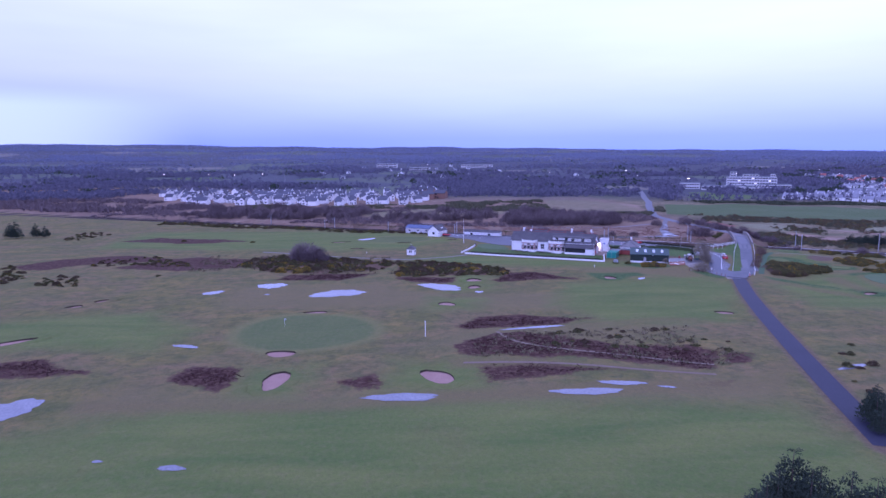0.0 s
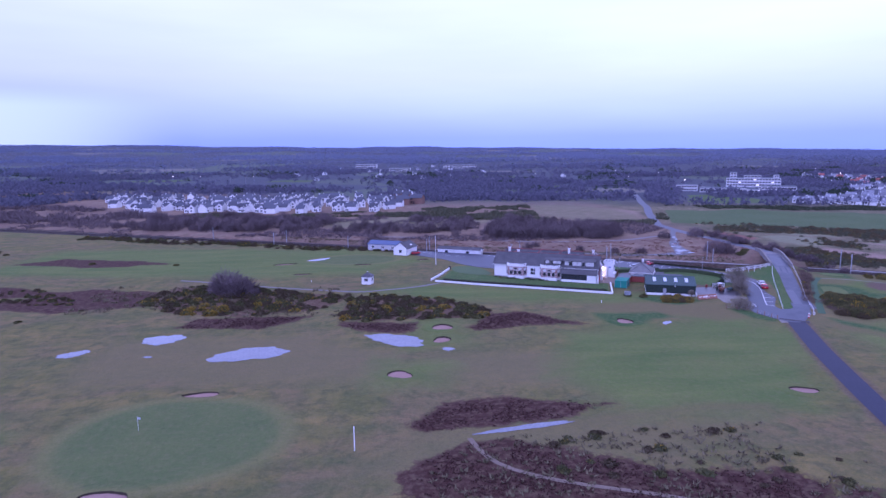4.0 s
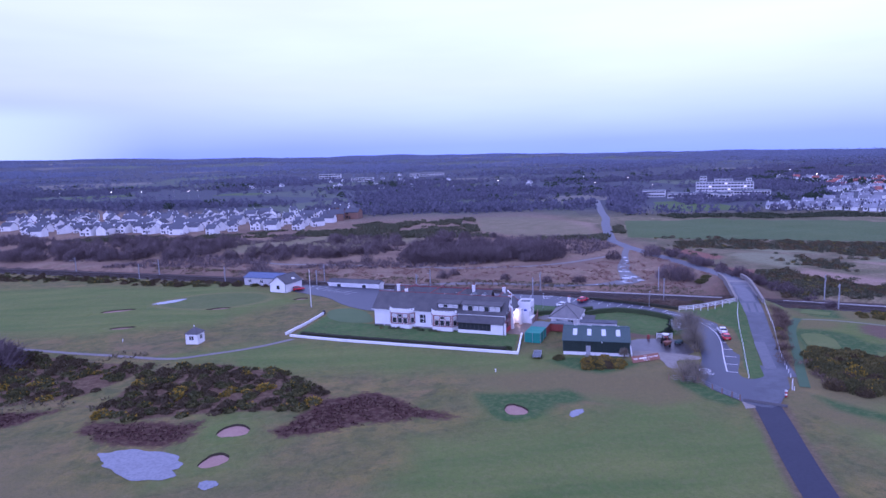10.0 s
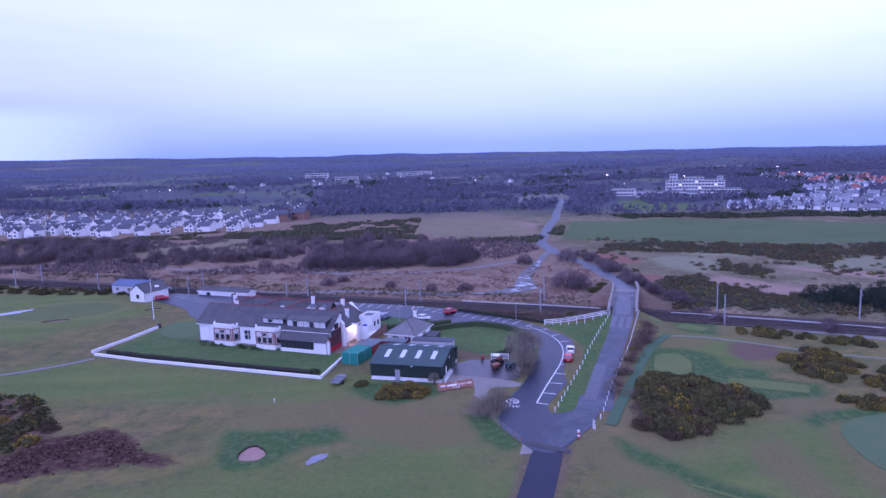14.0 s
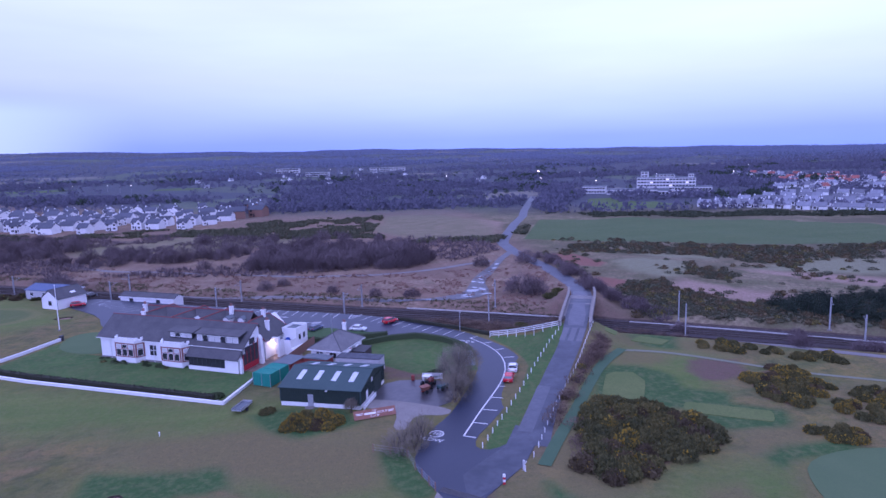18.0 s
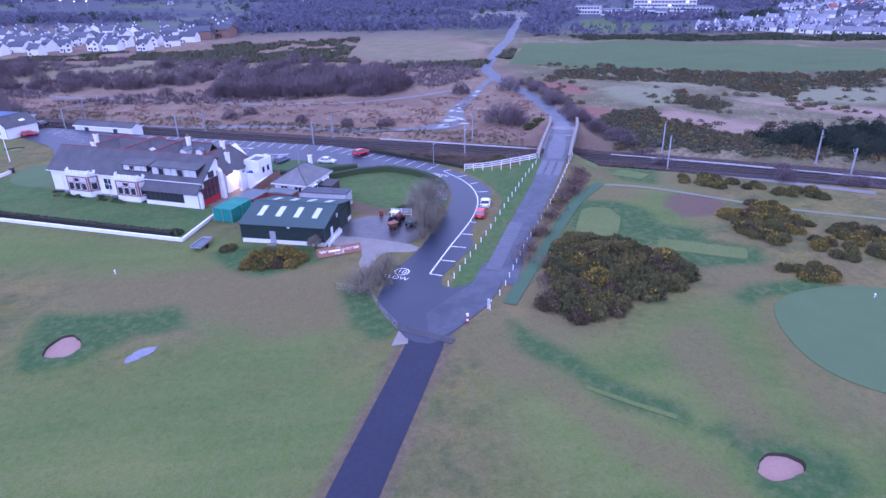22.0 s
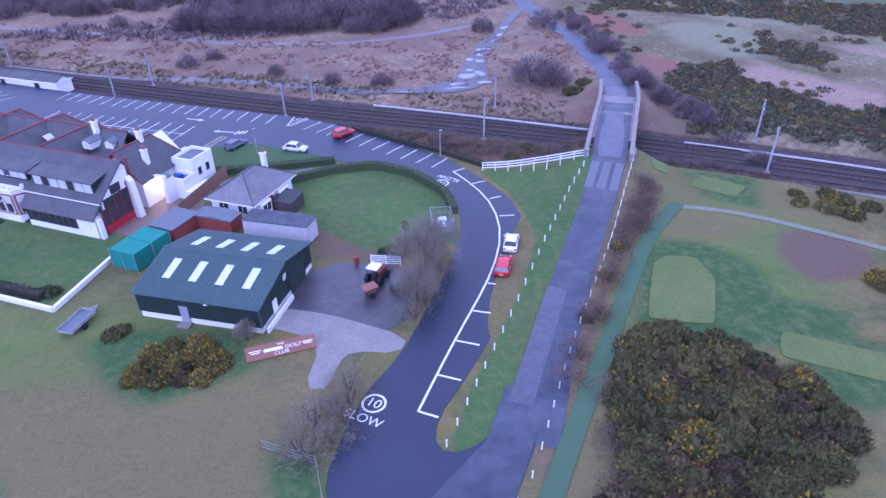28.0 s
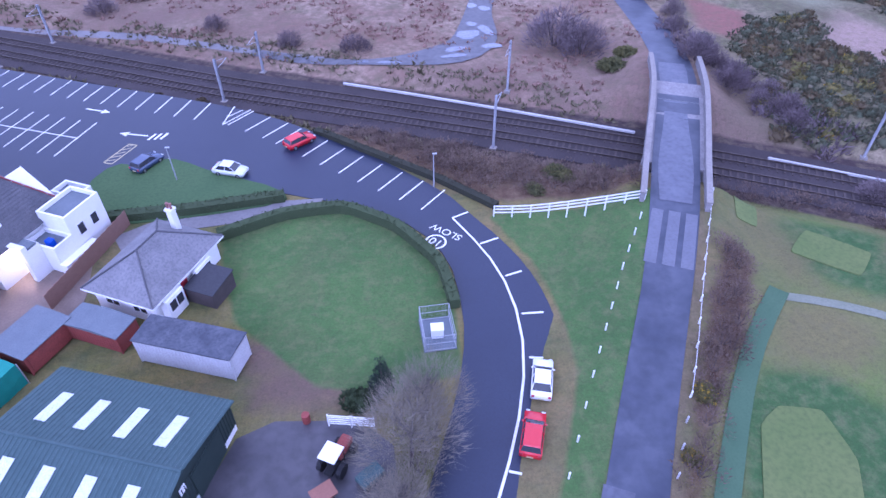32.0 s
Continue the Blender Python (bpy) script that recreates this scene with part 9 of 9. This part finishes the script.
lb = copy_thing(ev, pose(60.5, 227.4, 0) @ Matrix.Diagonal((0.9, 0.9, 0.75, 1)))
lb["label"] = "rounded green bush at the corner of the white wall"
BED = [bush_kind("bed_shrub", 340 + i, 0.55, 3, 160, (M_HEDGE, M_GORSE)[i], 0.85, label=("small dark evergreen shrub below the clubhouse wall", "small yellow-green shrub below the clubhouse wall")[i]) for i in range(2)]
for i in range(20):
    t = i / 19
    u = 1.2 + 20.6 * t
    p = pose(31.5, 254.0, 0, 0, 0, -24.7) @ Vector((u, (-2.3 if 3.0 < u < 9.0 or 13.0 < u < 19.5 else -0.75) + 0.25 * math.sin(i * 2.3), 0))
    if i % 5 != 3:
        place([BED[1] if i % 7 == 2 else BED[0]], [(p.x, p.y, rnd.uniform(0.7, 1.25))], rnd, 0.8, 1.1, 0.03, "shrubs below the clubhouse wall")


# ---- scrub on the moor and by the fields, joined where it stays far off ----
def patchy(x, y, seed, size):
    return noise.noise(Vector((x / size, y / size, seed * 7.3))) + 0.5 * noise.noise(Vector((x / size * 2.3, y / size * 2.3, seed * 3.1)))


def scrub(name, label, category, areas, material, seed, blades=9, thin=0.5, up=0.7, fade=0.0):
    """Low bushes as small leaf clumps scattered where a noise lets them grow: (outline, gap, size, threshold, noise size)."""
    rnd = random.Random(seed)
    vs, fs = [], []
    for poly, gap, size, thr, ns in areas:
        for x, y in fill(poly, gap, rnd, 0.5):
            if patchy(x, y, seed, ns) < thr + rnd.uniform(-0.12, 0.12):
                continue
            if fade and rnd.random() * fade > float(inside(np.array(x), np.array(y), poly)):
                continue
            r = size * rnd.uniform(0.6, 1.3)
            z = h(x, y)
            for _ in range(blades):
                a, q = rnd.uniform(0, 6.283), math.sqrt(rnd.random())
                zz = r * up * math.sqrt(1 - q * q * 0.85) * rnd.uniform(0.35, 0.95)
                p = Vector((x + math.cos(a) * q * r, y + math.sin(a) * q * r, z + zz * 0.6))
                d = Vector((math.cos(a) * q + rnd.uniform(-0.5, 0.5), math.sin(a) * q + rnd.uniform(-0.5, 0.5), rnd.uniform(0.4, 1.2))).normalized()
                s = d.orthogonal().normalized()
                s = s * math.cos(a * 5) + d.cross(s) * math.sin(a * 5)
                t = d.cross(s)
                w, L_ = r * thin * rnd.uniform(0.6, 1.2), r * rnd.uniform(0.5, 0.9)
                k = len(vs)
                vs += [p - s * w - d * L_ * 0.3, p + s * w - d * L_ * 0.3, p + d * L_, p + t * w * 0.8]
                fs += [(k, k + 1, k + 2), (k, k + 3, k + 2)]
    ob = new(name, raw_mesh(name, vs, fs, material))
    return tagged(ob, label, category, "", "stuff")


MK = [bush_kind("gorse_bush", 130 + i, 1.3, 2, 56, (M_MOORGORSE, M_MOORGORSE, M_GORSEBROWN, M_GORSE)[i], 0.62, M_FLOWER, 0.10 if i == 3 else 0.0, label="gorse", heart=1) for i in range(4)]
moor = []
for poly, gap, thr, ns in (
        ([(147.0, 262.5), (146.6, 272.0), (150.6, 288.0), (159.4, 299.0), (170.0, 300.0), (167.0, 288.0), (171.0, 279.5), (176.0, 270.0), (186.0, 268.0), (200.0, 266.0), (240.0, 246.0), (236.0, 220.0), (200.0, 238.0), (181.0, 248.6), (167.4, 255.0), (155.3, 261.0)], 1.75, -0.42, 9.0),
        ([(157.0, 358.0), (164.0, 374.0), (180.0, 374.0), (199.0, 366.0), (219.0, 356.0), (240.0, 346.0), (268.0, 338.0), (290.0, 318.0), (270.0, 300.0), (240.0, 322.0), (214.0, 306.0), (206.5, 325.7), (198.1, 336.0), (186.0, 344.0), (173.8, 349.0)], 2.1, -0.30, 12.0),
        ([(184.0, 317.0), (193.4, 311.9), (193.2, 298.7), (183.7, 291.0), (180.0, 301.3)], 2.0, -0.35, 8.0),
        ([(240.0, 318.0), (300.0, 296.0), (360.0, 300.0), (330.0, 352.0), (250.0, 342.0)], 2.6, -0.12, 18.0),
        ([(200.0, 262.0), (330.0, 180.0), (400.0, 240.0), (330.0, 290.0), (250.0, 276.0)], 2.6, 0.05, 18.0),
        ([(150.0, 262.0), (200.0, 262.0), (260.0, 300.0), (200.0, 352.0), (152.0, 372.0)], 3.4, 0.34, 10.0),
        ([(149.4, 364.0), (150.6, 336.1), (149.3, 306.9), (147.8, 290.0), (145.4, 296.0), (145.8, 320.0), (146.1, 345.0)], 2.4, -0.1, 10.0),
        ([(156.0, 392.0), (178.0, 388.0), (204.0, 372.0), (198.0, 368.0), (170.0, 380.0)], 2.6, 0.1, 10.0)):
    for x, y in fill(poly, gap, rnd, 0.5):
        if patchy(x, y, 21, ns) > thr + rnd.uniform(-0.15, 0.15):
            moor.append((x, y, rnd.uniform(0.65, 1.25)))
join("moor_gorse", "dark green gorse in thickets over the rough beyond the railway", "gorse scrub", [MK[0]] * 5 + [MK[1]] * 5 + [MK[2]] * 4 + [MK[3]], moor, rnd, 0.7, 1.25)
for ob in MK:
    for c in list(ob.children):
        bpy.data.objects.remove(c)
    bpy.data.objects.remove(ob)
scrub("field_gorse", "low dark gorse along the far side of the field", "gorse scrub", [
    ([(178.0, 474.0), (300.0, 440.0), (420.0, 400.0), (420.0, 425.0), (300.0, 470.0), (184.0, 500.0)], 2.4, 1.3, -0.2, 22.0),
    ([(330.0, 330.0), (520.0, 260.0), (560.0, 360.0), (340.0, 400.0)], 3.0, 1.6, -0.1, 40.0)], M_MOORGORSE, 28, 14, 0.35)
scrub("belt_gorse", "dark green gorse belt below the white houses", "gorse scrub", [
    ([(-150.0, 462.0), (-20.0, 452.0), (60.0, 420.0), (90.0, 412.0), (84.0, 452.0), (90.0, 516.0), (30.0, 520.0), (4.0, 492.0), (-60.0, 476.0), (-150.0, 490.0)], 2.3, 1.25, -0.2, 22.0),
    ([(100.0, 396.0), (136.0, 386.0), (144.0, 404.0), (110.0, 406.0)], 2.4, 1.6, -0.1, 20.0),
    ([(150.0, 412.0), (160.0, 440.0), (164.0, 440.0), (154.0, 408.0)], 2.2, 1.5, -0.4, 20.0)], M_MOORGORSE, 22, 14, 0.38)
scrub("moor_scrub", "purple-brown winter scrub over the moor", "scrub", [
    ([(-230.0, 416.0), (-60.0, 360.0), (20.0, 336.0), (100.0, 330.0), (134.0, 366.0), (134.0, 400.0), (60.0, 430.0), (-60.0, 470.0), (-240.0, 500.0)], 3.2, 1.5, -0.02, 35.0),
    ([(142.6, 300.0), (156.0, 262.0), (150.0, 260.0), (141.0, 280.0)], 1.6, 1.1, -0.3, 15.0),
    ([(-420.0, 520.0), (-240.0, 440.0), (-150.0, 470.0), (-260.0, 560.0), (-420.0, 600.0)], 5.0, 3.0, -0.1, 60.0)], M_TWIG, 23, 16, 0.12, 0.9)
scrub("bracken", "low dead bracken on the moor", "bracken", [
    ([(-60.0, 358.0), (60.0, 300.0), (128.0, 276.0), (138.0, 290.0), (140.0, 330.0), (120.0, 330.0), (100.0, 326.0), (60.0, 330.0), (20.0, 350.0), (-40.0, 372.0)], 1.5, 0.5, 0.12, 7.0)], M_FERN, 24, 7, 0.35, 0.6)
scrub("line_side_grass", "tussocky dead grass along the railway", "rough grass", [
    ([(-60.0, 356.0), (14.0, 321.6), (48.0, 305.6), (112.0, 278.4), (128.0, 271.0), (128.0, 276.0), (112.0, 284.0), (48.0, 312.0), (-60.0, 362.0)], 1.2, 0.6, -0.2, 8.0),
    ([(36.0, 297.4), (80.0, 278.6), (92.0, 271.0), (126.0, 255.0), (124.0, 262.0), (112.0, 265.0), (78.0, 279.6), (40.0, 297.0)], 1.1, 0.6, -0.1, 8.0)], M_GRASSTUFT, 25, 6, 0.3, 0.7)
scrub("heather", "dark winter heather in ragged beds", "heather", [(p, 0.55, 0.24, -0.18, 4.0) for p in HEATH[:9]], M_HEATHER, 26, 4, 0.45, 0.4, 3.0)
scrub("rough_tufts", "pale tussocks in the rough grass", "rough grass", [
    ([(4.0, 118.0), (12.0, 134.0), (26.0, 136.0), (56.0, 138.0), (66.0, 124.0), (54.0, 110.0), (30.0, 118.0)], 1.8, 0.6, -0.05, 9.0),
    ([(-90.0, 214.0), (-14.0, 204.0), (-2.0, 230.0), (-20.0, 240.0), (-90.0, 250.0)], 2.2, 0.7, 0.05, 12.0)], M_GRASSTUFT, 27, 6, 0.3, 0.6)


# ---- far woods ----
def woods():
    rnd = random.Random(31)
    rng_ = np.random.default_rng(31)
    spots = []
    for _ in range(160000):
        y = 560 + 4100 * rnd.random() ** 1.18
        x = (rnd.uniform(-1, 1) * 0.95) * (y + 150) + 0.1 * y
        if (250 < x < 760 and 440 < y < 960 and rnd.random() < 0.5) or (-300 < x < 20 and y < 640) or (130 < x < 260 and y < 640) or (-400 < x < -40 and 675 < y < 1220 and abs(x + 40 + (y - 675) * 0.6) < 70 and rnd.random() < 0.8):
            continue
        v = patchy(x / (0.22 * y), math.log(y) / 0.13, 5, 1.0)
        if v < (0.02 if y < 1000 else -0.06) + rnd.uniform(-0.08, 0.08) and rnd.random() > 0.06:
            continue
        spots.append((x, y, rnd.uniform(2.0, 3.8) * (1 + y / 3500), rnd.uniform(3.5, 7.0) * (1 + y / 12000)))
    for poly, gap in (([(-20.0, 560.0), (60.0, 560.0), (180.0, 540.0), (200.0, 600.0), (40.0, 640.0), (-40.0, 640.0)], 6.0), ([(182.0, 520.0), (196.0, 512.0), (262.0, 640.0), (238.0, 664.0)], 5.0), ([(-460.0, 820.0), (-280.0, 760.0), (-100.0, 700.0), (-40.0, 690.0), (-100.0, 760.0), (-420.0, 880.0)], 8.0), ([(184.0, 500.0), (300.0, 478.0), (420.0, 440.0), (420.0, 452.0), (300.0, 490.0), (188.0, 514.0)], 6.0)):
        for x, y in fill(poly, gap, rnd, 0.5):
            if rnd.random() < 0.75:
                spots.append((x, y, rnd.uniform(2.2, 4.0), rnd.uniform(4.0, 8.0)))
    S = np.array(spots)
    ground_z = land(S[:, 0], S[:, 1]) - 0.5
    near = S[:, 1] < 1300
    rows = np.concatenate([np.repeat(np.nonzero(near)[0], 14), np.repeat(np.nonzero(~near)[0], 7)])
    n = len(rows)
    x, y, r, ht, z = S[rows, 0], S[rows, 1], S[rows, 2], S[rows, 3], ground_z[rows]
    a, q, t = rng_.uniform(0, 6.283, n), np.sqrt(rng_.random(n)), rng_.random(n)
    k2 = np.sqrt(np.maximum(0.08, 1 - (t - 0.35) ** 2 * 2.0))
    P = np.stack([x + np.cos(a) * q * r * k2, y + np.sin(a) * q * r * k2, z + ht * (0.12 + 0.75 * t)], 1)
    w, up = r * rng_.uniform(0.25, 0.5, n), ht * rng_.uniform(0.12, 0.24, n)
    b = rng_.uniform(0, 3.1416, n)
    side = np.stack([np.cos(b) * w, np.sin(b) * w, rng_.uniform(-0.3, 0.3, n) * w], 1)
    lift = np.stack([np.zeros(n), np.zeros(n), up], 1)
    V = np.stack([P - side - lift * 0.4, P + side - lift * 0.4, P + lift], 1).reshape(-1, 3)
    me = bpy.data.meshes.new("far_woods")
    me.vertices.add(len(V))
    me.vertices.foreach_set("co", V.astype(np.float32).ravel())
    me.loops.add(len(V))
    me.loops.foreach_set("vertex_index", np.arange(len(V), dtype=np.int32))
    me.polygons.add(n)
    me.polygons.foreach_set("loop_start", np.arange(0, len(V), 3, dtype=np.int32))
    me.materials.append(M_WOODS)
    me.materials.append(M_HAZEDWOODS)
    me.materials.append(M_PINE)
    # farther trees take the paler, bluer colour, so haze is painted by distance
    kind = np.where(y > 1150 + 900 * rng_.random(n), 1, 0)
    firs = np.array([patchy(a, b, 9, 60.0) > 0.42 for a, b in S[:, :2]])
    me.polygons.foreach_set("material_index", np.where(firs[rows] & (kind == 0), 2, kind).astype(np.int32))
    me.update()
    tagged(new("far_woods", me), "bare winter woods reaching to the horizon, tinted blue for haze", "woods", "", "stuff")


woods()


# ---- white housing estate ----
M_FARROOF = mat("blue_grey_roof_tile", (0.070, 0.074, 0.095), (0.095, 0.100, 0.125), 0.3, 0.75, 0.2, 2, random_tint=0.25)
M_REDROOF = mat("red_roof_tile", (0.30, 0.105, 0.085), (0.25, 0.09, 0.075), 0.3, 0.8, 0.2, 2, random_tint=0.25)
M_RENDER = mat("white_render", (0.80, 0.80, 0.80), (0.72, 0.72, 0.72), 0.3, 0.85, 0.1, 3, random_tint=0.06)


def house_kind(seed, W, D, E, R, roof, label, name="house", wing=True, group="", wall=None):
    rnd = random.Random(seed)
    b = thing(name, label, "house", None, group)
    part("wall", prism_x([(0, -0.5), (D, -0.5), (D, E), (D / 2, R - 0.1), (0, E)], 0, W), wall or M_RENDER, b)
    k = (R - E) / (D / 2) * 0.4
    for s in (0, 1):
        y0, y1 = (-0.4, D / 2) if s == 0 else (D + 0.4, D / 2)
        part("roof", sheet([(-0.3, y0, E - k + 0.05), (W + 0.3, y0, E - k + 0.05), (W + 0.3, y1, R + 0.05), (-0.3, y1, R + 0.05)], 0.2), roof, b)
    if wing:
        x0 = W * rnd.uniform(0.5, 0.6)
        x1 = W - 0.3
        mid = (x0 + x1) / 2
        wz = E + (x1 - x0) / 2 * 0.9
        wg = part("gable_wing", prism_y([(x0, -0.5), (x1, -0.5), (x1, E), (mid, wz), (x0, E)], -1.6, D / 2), M_RENDER, b)
        part("roof", sheet([(x0 - 0.3, -1.9, E - 0.2), (mid, -1.9, wz + 0.1), (mid, D / 2, wz + 0.1), (x0 - 0.3, D / 2, E - 0.2)], 0.2), roof, wg)
        part("roof", sheet([(x1 + 0.3, -1.9, E - 0.2), (mid, -1.9, wz + 0.1), (mid, D / 2, wz + 0.1), (x1 + 0.3, D / 2, E - 0.2)], 0.2), roof, wg)
        for z in (0.9, 3.4):
            if z + 1.2 < E:
                part("window", cube(mid - 0.9, mid + 0.9, -1.66, -1.6, z, z + 1.25), M_GLASS, wg)
    for z in (0.9, 3.4):
        if z + 1.2 < E:
            part("window", cube(1.0, 2.6, -0.06, 0.0, z, z + 1.25), M_GLASS, b)
            part("window", cube(W - 3.0, W - 1.4, D, D + 0.06, z, z + 1.25), M_GLASS, b)
    part("door", cube(3.2, 4.2, -0.06, 0.0, 0, 2.1), M_DARKWOOD, b)
    part("chimney", cube(0.6, 1.3, D / 2 - 0.4, D / 2 + 0.4, R - 0.4, R + 0.9), M_RENDER, b)
    return b


rnd = random.Random(77)
HK = [house_kind(1, 10.5, 8.0, 4.9, 7.4, M_FARROOF, "white rendered two-storey house with a grey tiled roof"), house_kind(2, 9.0, 8.5, 4.8, 7.8, M_FARROOF, "white rendered two-storey house with a steep grey roof"), house_kind(3, 12.0, 9.0, 4.8, 7.8, M_FARROOF, "wide white rendered house with a grey tiled roof", wing=False)]
spots = []
for row, (x0, y0, x1, y1, n) in enumerate(((-212.0, 526.0, -22.0, 487.0, 15), (-222.0, 544.0, -10.0, 504.0, 17), (-234.0, 562.0, -6.0, 523.0, 18), (-246.0, 582.0, -8.0, 544.0, 18), (-258.0, 606.0, -16.0, 568.0, 18), (-272.0, 634.0, -36.0, 596.0, 16), (-204.0, 514.0, -60.0, 484.0, 8))):
    for i in range(n):
        t = (i + 0.5 + rnd.uniform(-0.22, 0.22)) / n
        spots.append((x0 + (x1 - x0) * t, y0 + (y1 - y0) * t + rnd.uniform(-4, 4), -11 + rnd.choice((0, 0, 90, 180, -30, 30))))
seen_kinds = set()
for x, y, a in spots:
    k = rnd.choice(HK)
    m = pose(x, y, 0.0, 0, 0, a) @ Matrix.Diagonal((rnd.uniform(0.62, 0.82), rnd.uniform(0.68, 0.82), rnd.uniform(0.70, 0.88), 1))
    o = k if k.name not in seen_kinds else copy_thing(k, m)
    seen_kinds.add(k.name)
    o.matrix_basis = m
    o["group"] = "white estate houses"

# houses still in bare brown board at the end of the estate
UK = house_kind(4, 10.0, 8.5, 4.9, 7.6, M_FARROOF, "unfinished brown-boarded house at the edge of the estate", wing=False, wall=M_TIMBER)
for i, (x, y) in enumerate(((-8.0, 536.0), (2.0, 548.0), (8.0, 566.0), (-4.0, 580.0), (-12.0, 600.0), (6.0, 590.0))):
    m = pose(x, y, 0.0, 0, 0, (10, -20, 80)[i % 3])
    o = UK if i == 0 else copy_thing(UK, m)
    o.matrix_basis = m
    o["group"] = "unfinished estate houses"

# town houses, low and close packed
M_TOWNROOF = mat("pale_grey_roof_tile", (0.165, 0.170, 0.200), (0.225, 0.230, 0.260), 0.3, 0.75, 0.2, 2, random_tint=0.35)
TK = [house_kind(11, 9.0, 7.0, 2.8, 5.2, M_TOWNROOF, "low white house with a grey roof at the town edge", "cottage", False), house_kind(12, 9.0, 7.0, 3.0, 6.0, M_REDROOF, "low white house with a red tiled roof in the town", "cottage", False)]
spots = []
for row, (x0, y0, x1, y1, n) in enumerate(((284.0, 506.0, 372.0, 432.0, 13), (300.0, 520.0, 400.0, 446.0, 14), (322.0, 530.0, 440.0, 452.0, 14), (352.0, 546.0, 470.0, 470.0, 14), (380.0, 566.0, 500.0, 488.0, 13))):
    for i in range(n):
        t = (i + rnd.uniform(0.3, 0.7)) / n
        spots.append((x0 + (x1 - x0) * t, y0 + (y1 - y0) * t, -40 + rnd.uniform(-8, 8), 0))
for _ in range(150):
    t, u = rnd.random(), rnd.random()
    x = 410 + 220 * u + 120 * t
    y = 600 - 130 * u + 300 * t
    spots.append((x, y, rnd.uniform(-60, 10), 1 if rnd.random() < 0.7 * u + 0.15 else 0))
for _ in range(26):
    spots.append((rnd.uniform(-200, 250), rnd.uniform(900, 1500), rnd.uniform(0, 90), 0))
for x, y, a, kind in spots:
    k = TK[kind]
    m = pose(x, y, h(x, y), 0, 0, a) @ Matrix.Diagonal((0.8, 0.8, 0.85, 1))
    o = k if k.name not in seen_kinds else copy_thing(k, m)
    seen_kinds.add(k.name)
    o.matrix_basis = m
    o["group"] = "town houses"


# ---- hospital ----
M_GREYRENDER = mat("grey_render", (0.60, 0.595, 0.60), (0.52, 0.515, 0.52), 0.2, 0.85, 0.1, 1.5, (0.42, 0.42, 0.425))
def block(parent, name, x0, x1, y0, y1, z0, z1, floors, bays, roof=True):
    w = part(name, cube(x0, x1, y0, y1, z0, z1), M_GREYRENDER, parent)
    fh = (z1 - z0) / floors
    for f in range(floors):
        bw = (x1 - x0 - 1) / bays
        for i in range(bays):
            lit = (f * 7 + i * 3) % 11 == 0 and floors > 3
            part("window", cube(x0 + 0.5 + i * bw + 0.4, x0 + 0.5 + (i + 1) * bw - 0.4, y0 - 0.08, y0, z0 + f * fh + fh * 0.3, z0 + f * fh + fh * 0.75), M_LITWIN if lit else M_GLASS, w)
    part("parapet", cube(x0 - 0.15, x1 + 0.15, y0 - 0.15, y1 + 0.15, z1, z1 + 0.5), M_FELT, w)
    return w


M_LITWIN = emitter("lit_hospital_window", (1.0, 0.86, 0.6), 0.7)
hp = thing("hospital_building", "large pale flat-roofed hospital with rows of windows", "hospital", pose(302.0, 634.0, 0, 0, 0, -27) @ Matrix.Diagonal((0.74, 0.74, 0.84, 1)))
block(hp, "main_block", 0, 62, 0, 16, 0, 15, 5, 18)
block(hp, "tower_block", 4, 12, 3, 13, 15.5, 21, 2, 2)
block(hp, "plant_room", 20, 40, 4, 12, 15.5, 18, 1, 5)
block(hp, "plant_room", 54, 60, 4, 12, 15.5, 18.5, 1, 2)
block(hp, "front_wing", -30, 34, -26, -8, 0, 5, 1, 18)
block(hp, "side_wing", 40, 78, -20, -4, 0, 7, 2, 12)
block(hp, "low_wing", -60, -34, -4, 10, 0, 7, 2, 8)
block(hp, "dark_store", 24, 36, -36, -26, 0, 4.5, 1, 3)
for x, y, w, hh, lab in ((-120.0, 1440.0, 46, 9, "long white far-off school building"), (70.0, 1400.0, 70, 7, "long low white far-off works"), (-40.0, 1250.0, 40, 7, "white far-off building among woods")):
    fb = thing("far_building", lab, "building", pose(x, y, h(x, y), 0, 0, -6))
    block(fb, "wall", 0, w, 0, 14, 0, hh, 2, max(4, w // 6))
    block(fb, "wing", w * 0.3, w * 0.6, -8, 0, 0, hh * 0.6, 1, 3)
M_STREET = emitter("street_lamp_glow", (1.0, 0.62, 0.28), 30.0)
for i in range(16):
    x, y = rnd.choice(((rnd.uniform(-420, -200), rnd.uniform(820, 1000)), (rnd.uniform(200, 700), rnd.uniform(650, 1100)), (rnd.uniform(-100, 200), rnd.uniform(800, 1500))))
    sl = thing("street_lamp", "far street lamp already lit at dusk", "street lamp", pose(x, y, h(x, y)), "lit street lamps")
    bm = bmesh.new()
    rod(bm, (0, 0, 0), (0, 0, 9), 0.12, 0.08, 6)
    part("column", bm, M_GALV, sl)
    part("lantern", cube(-0.24, 0.24, -0.2, 0.2, 9.0, 9.36), M_STREET, sl)
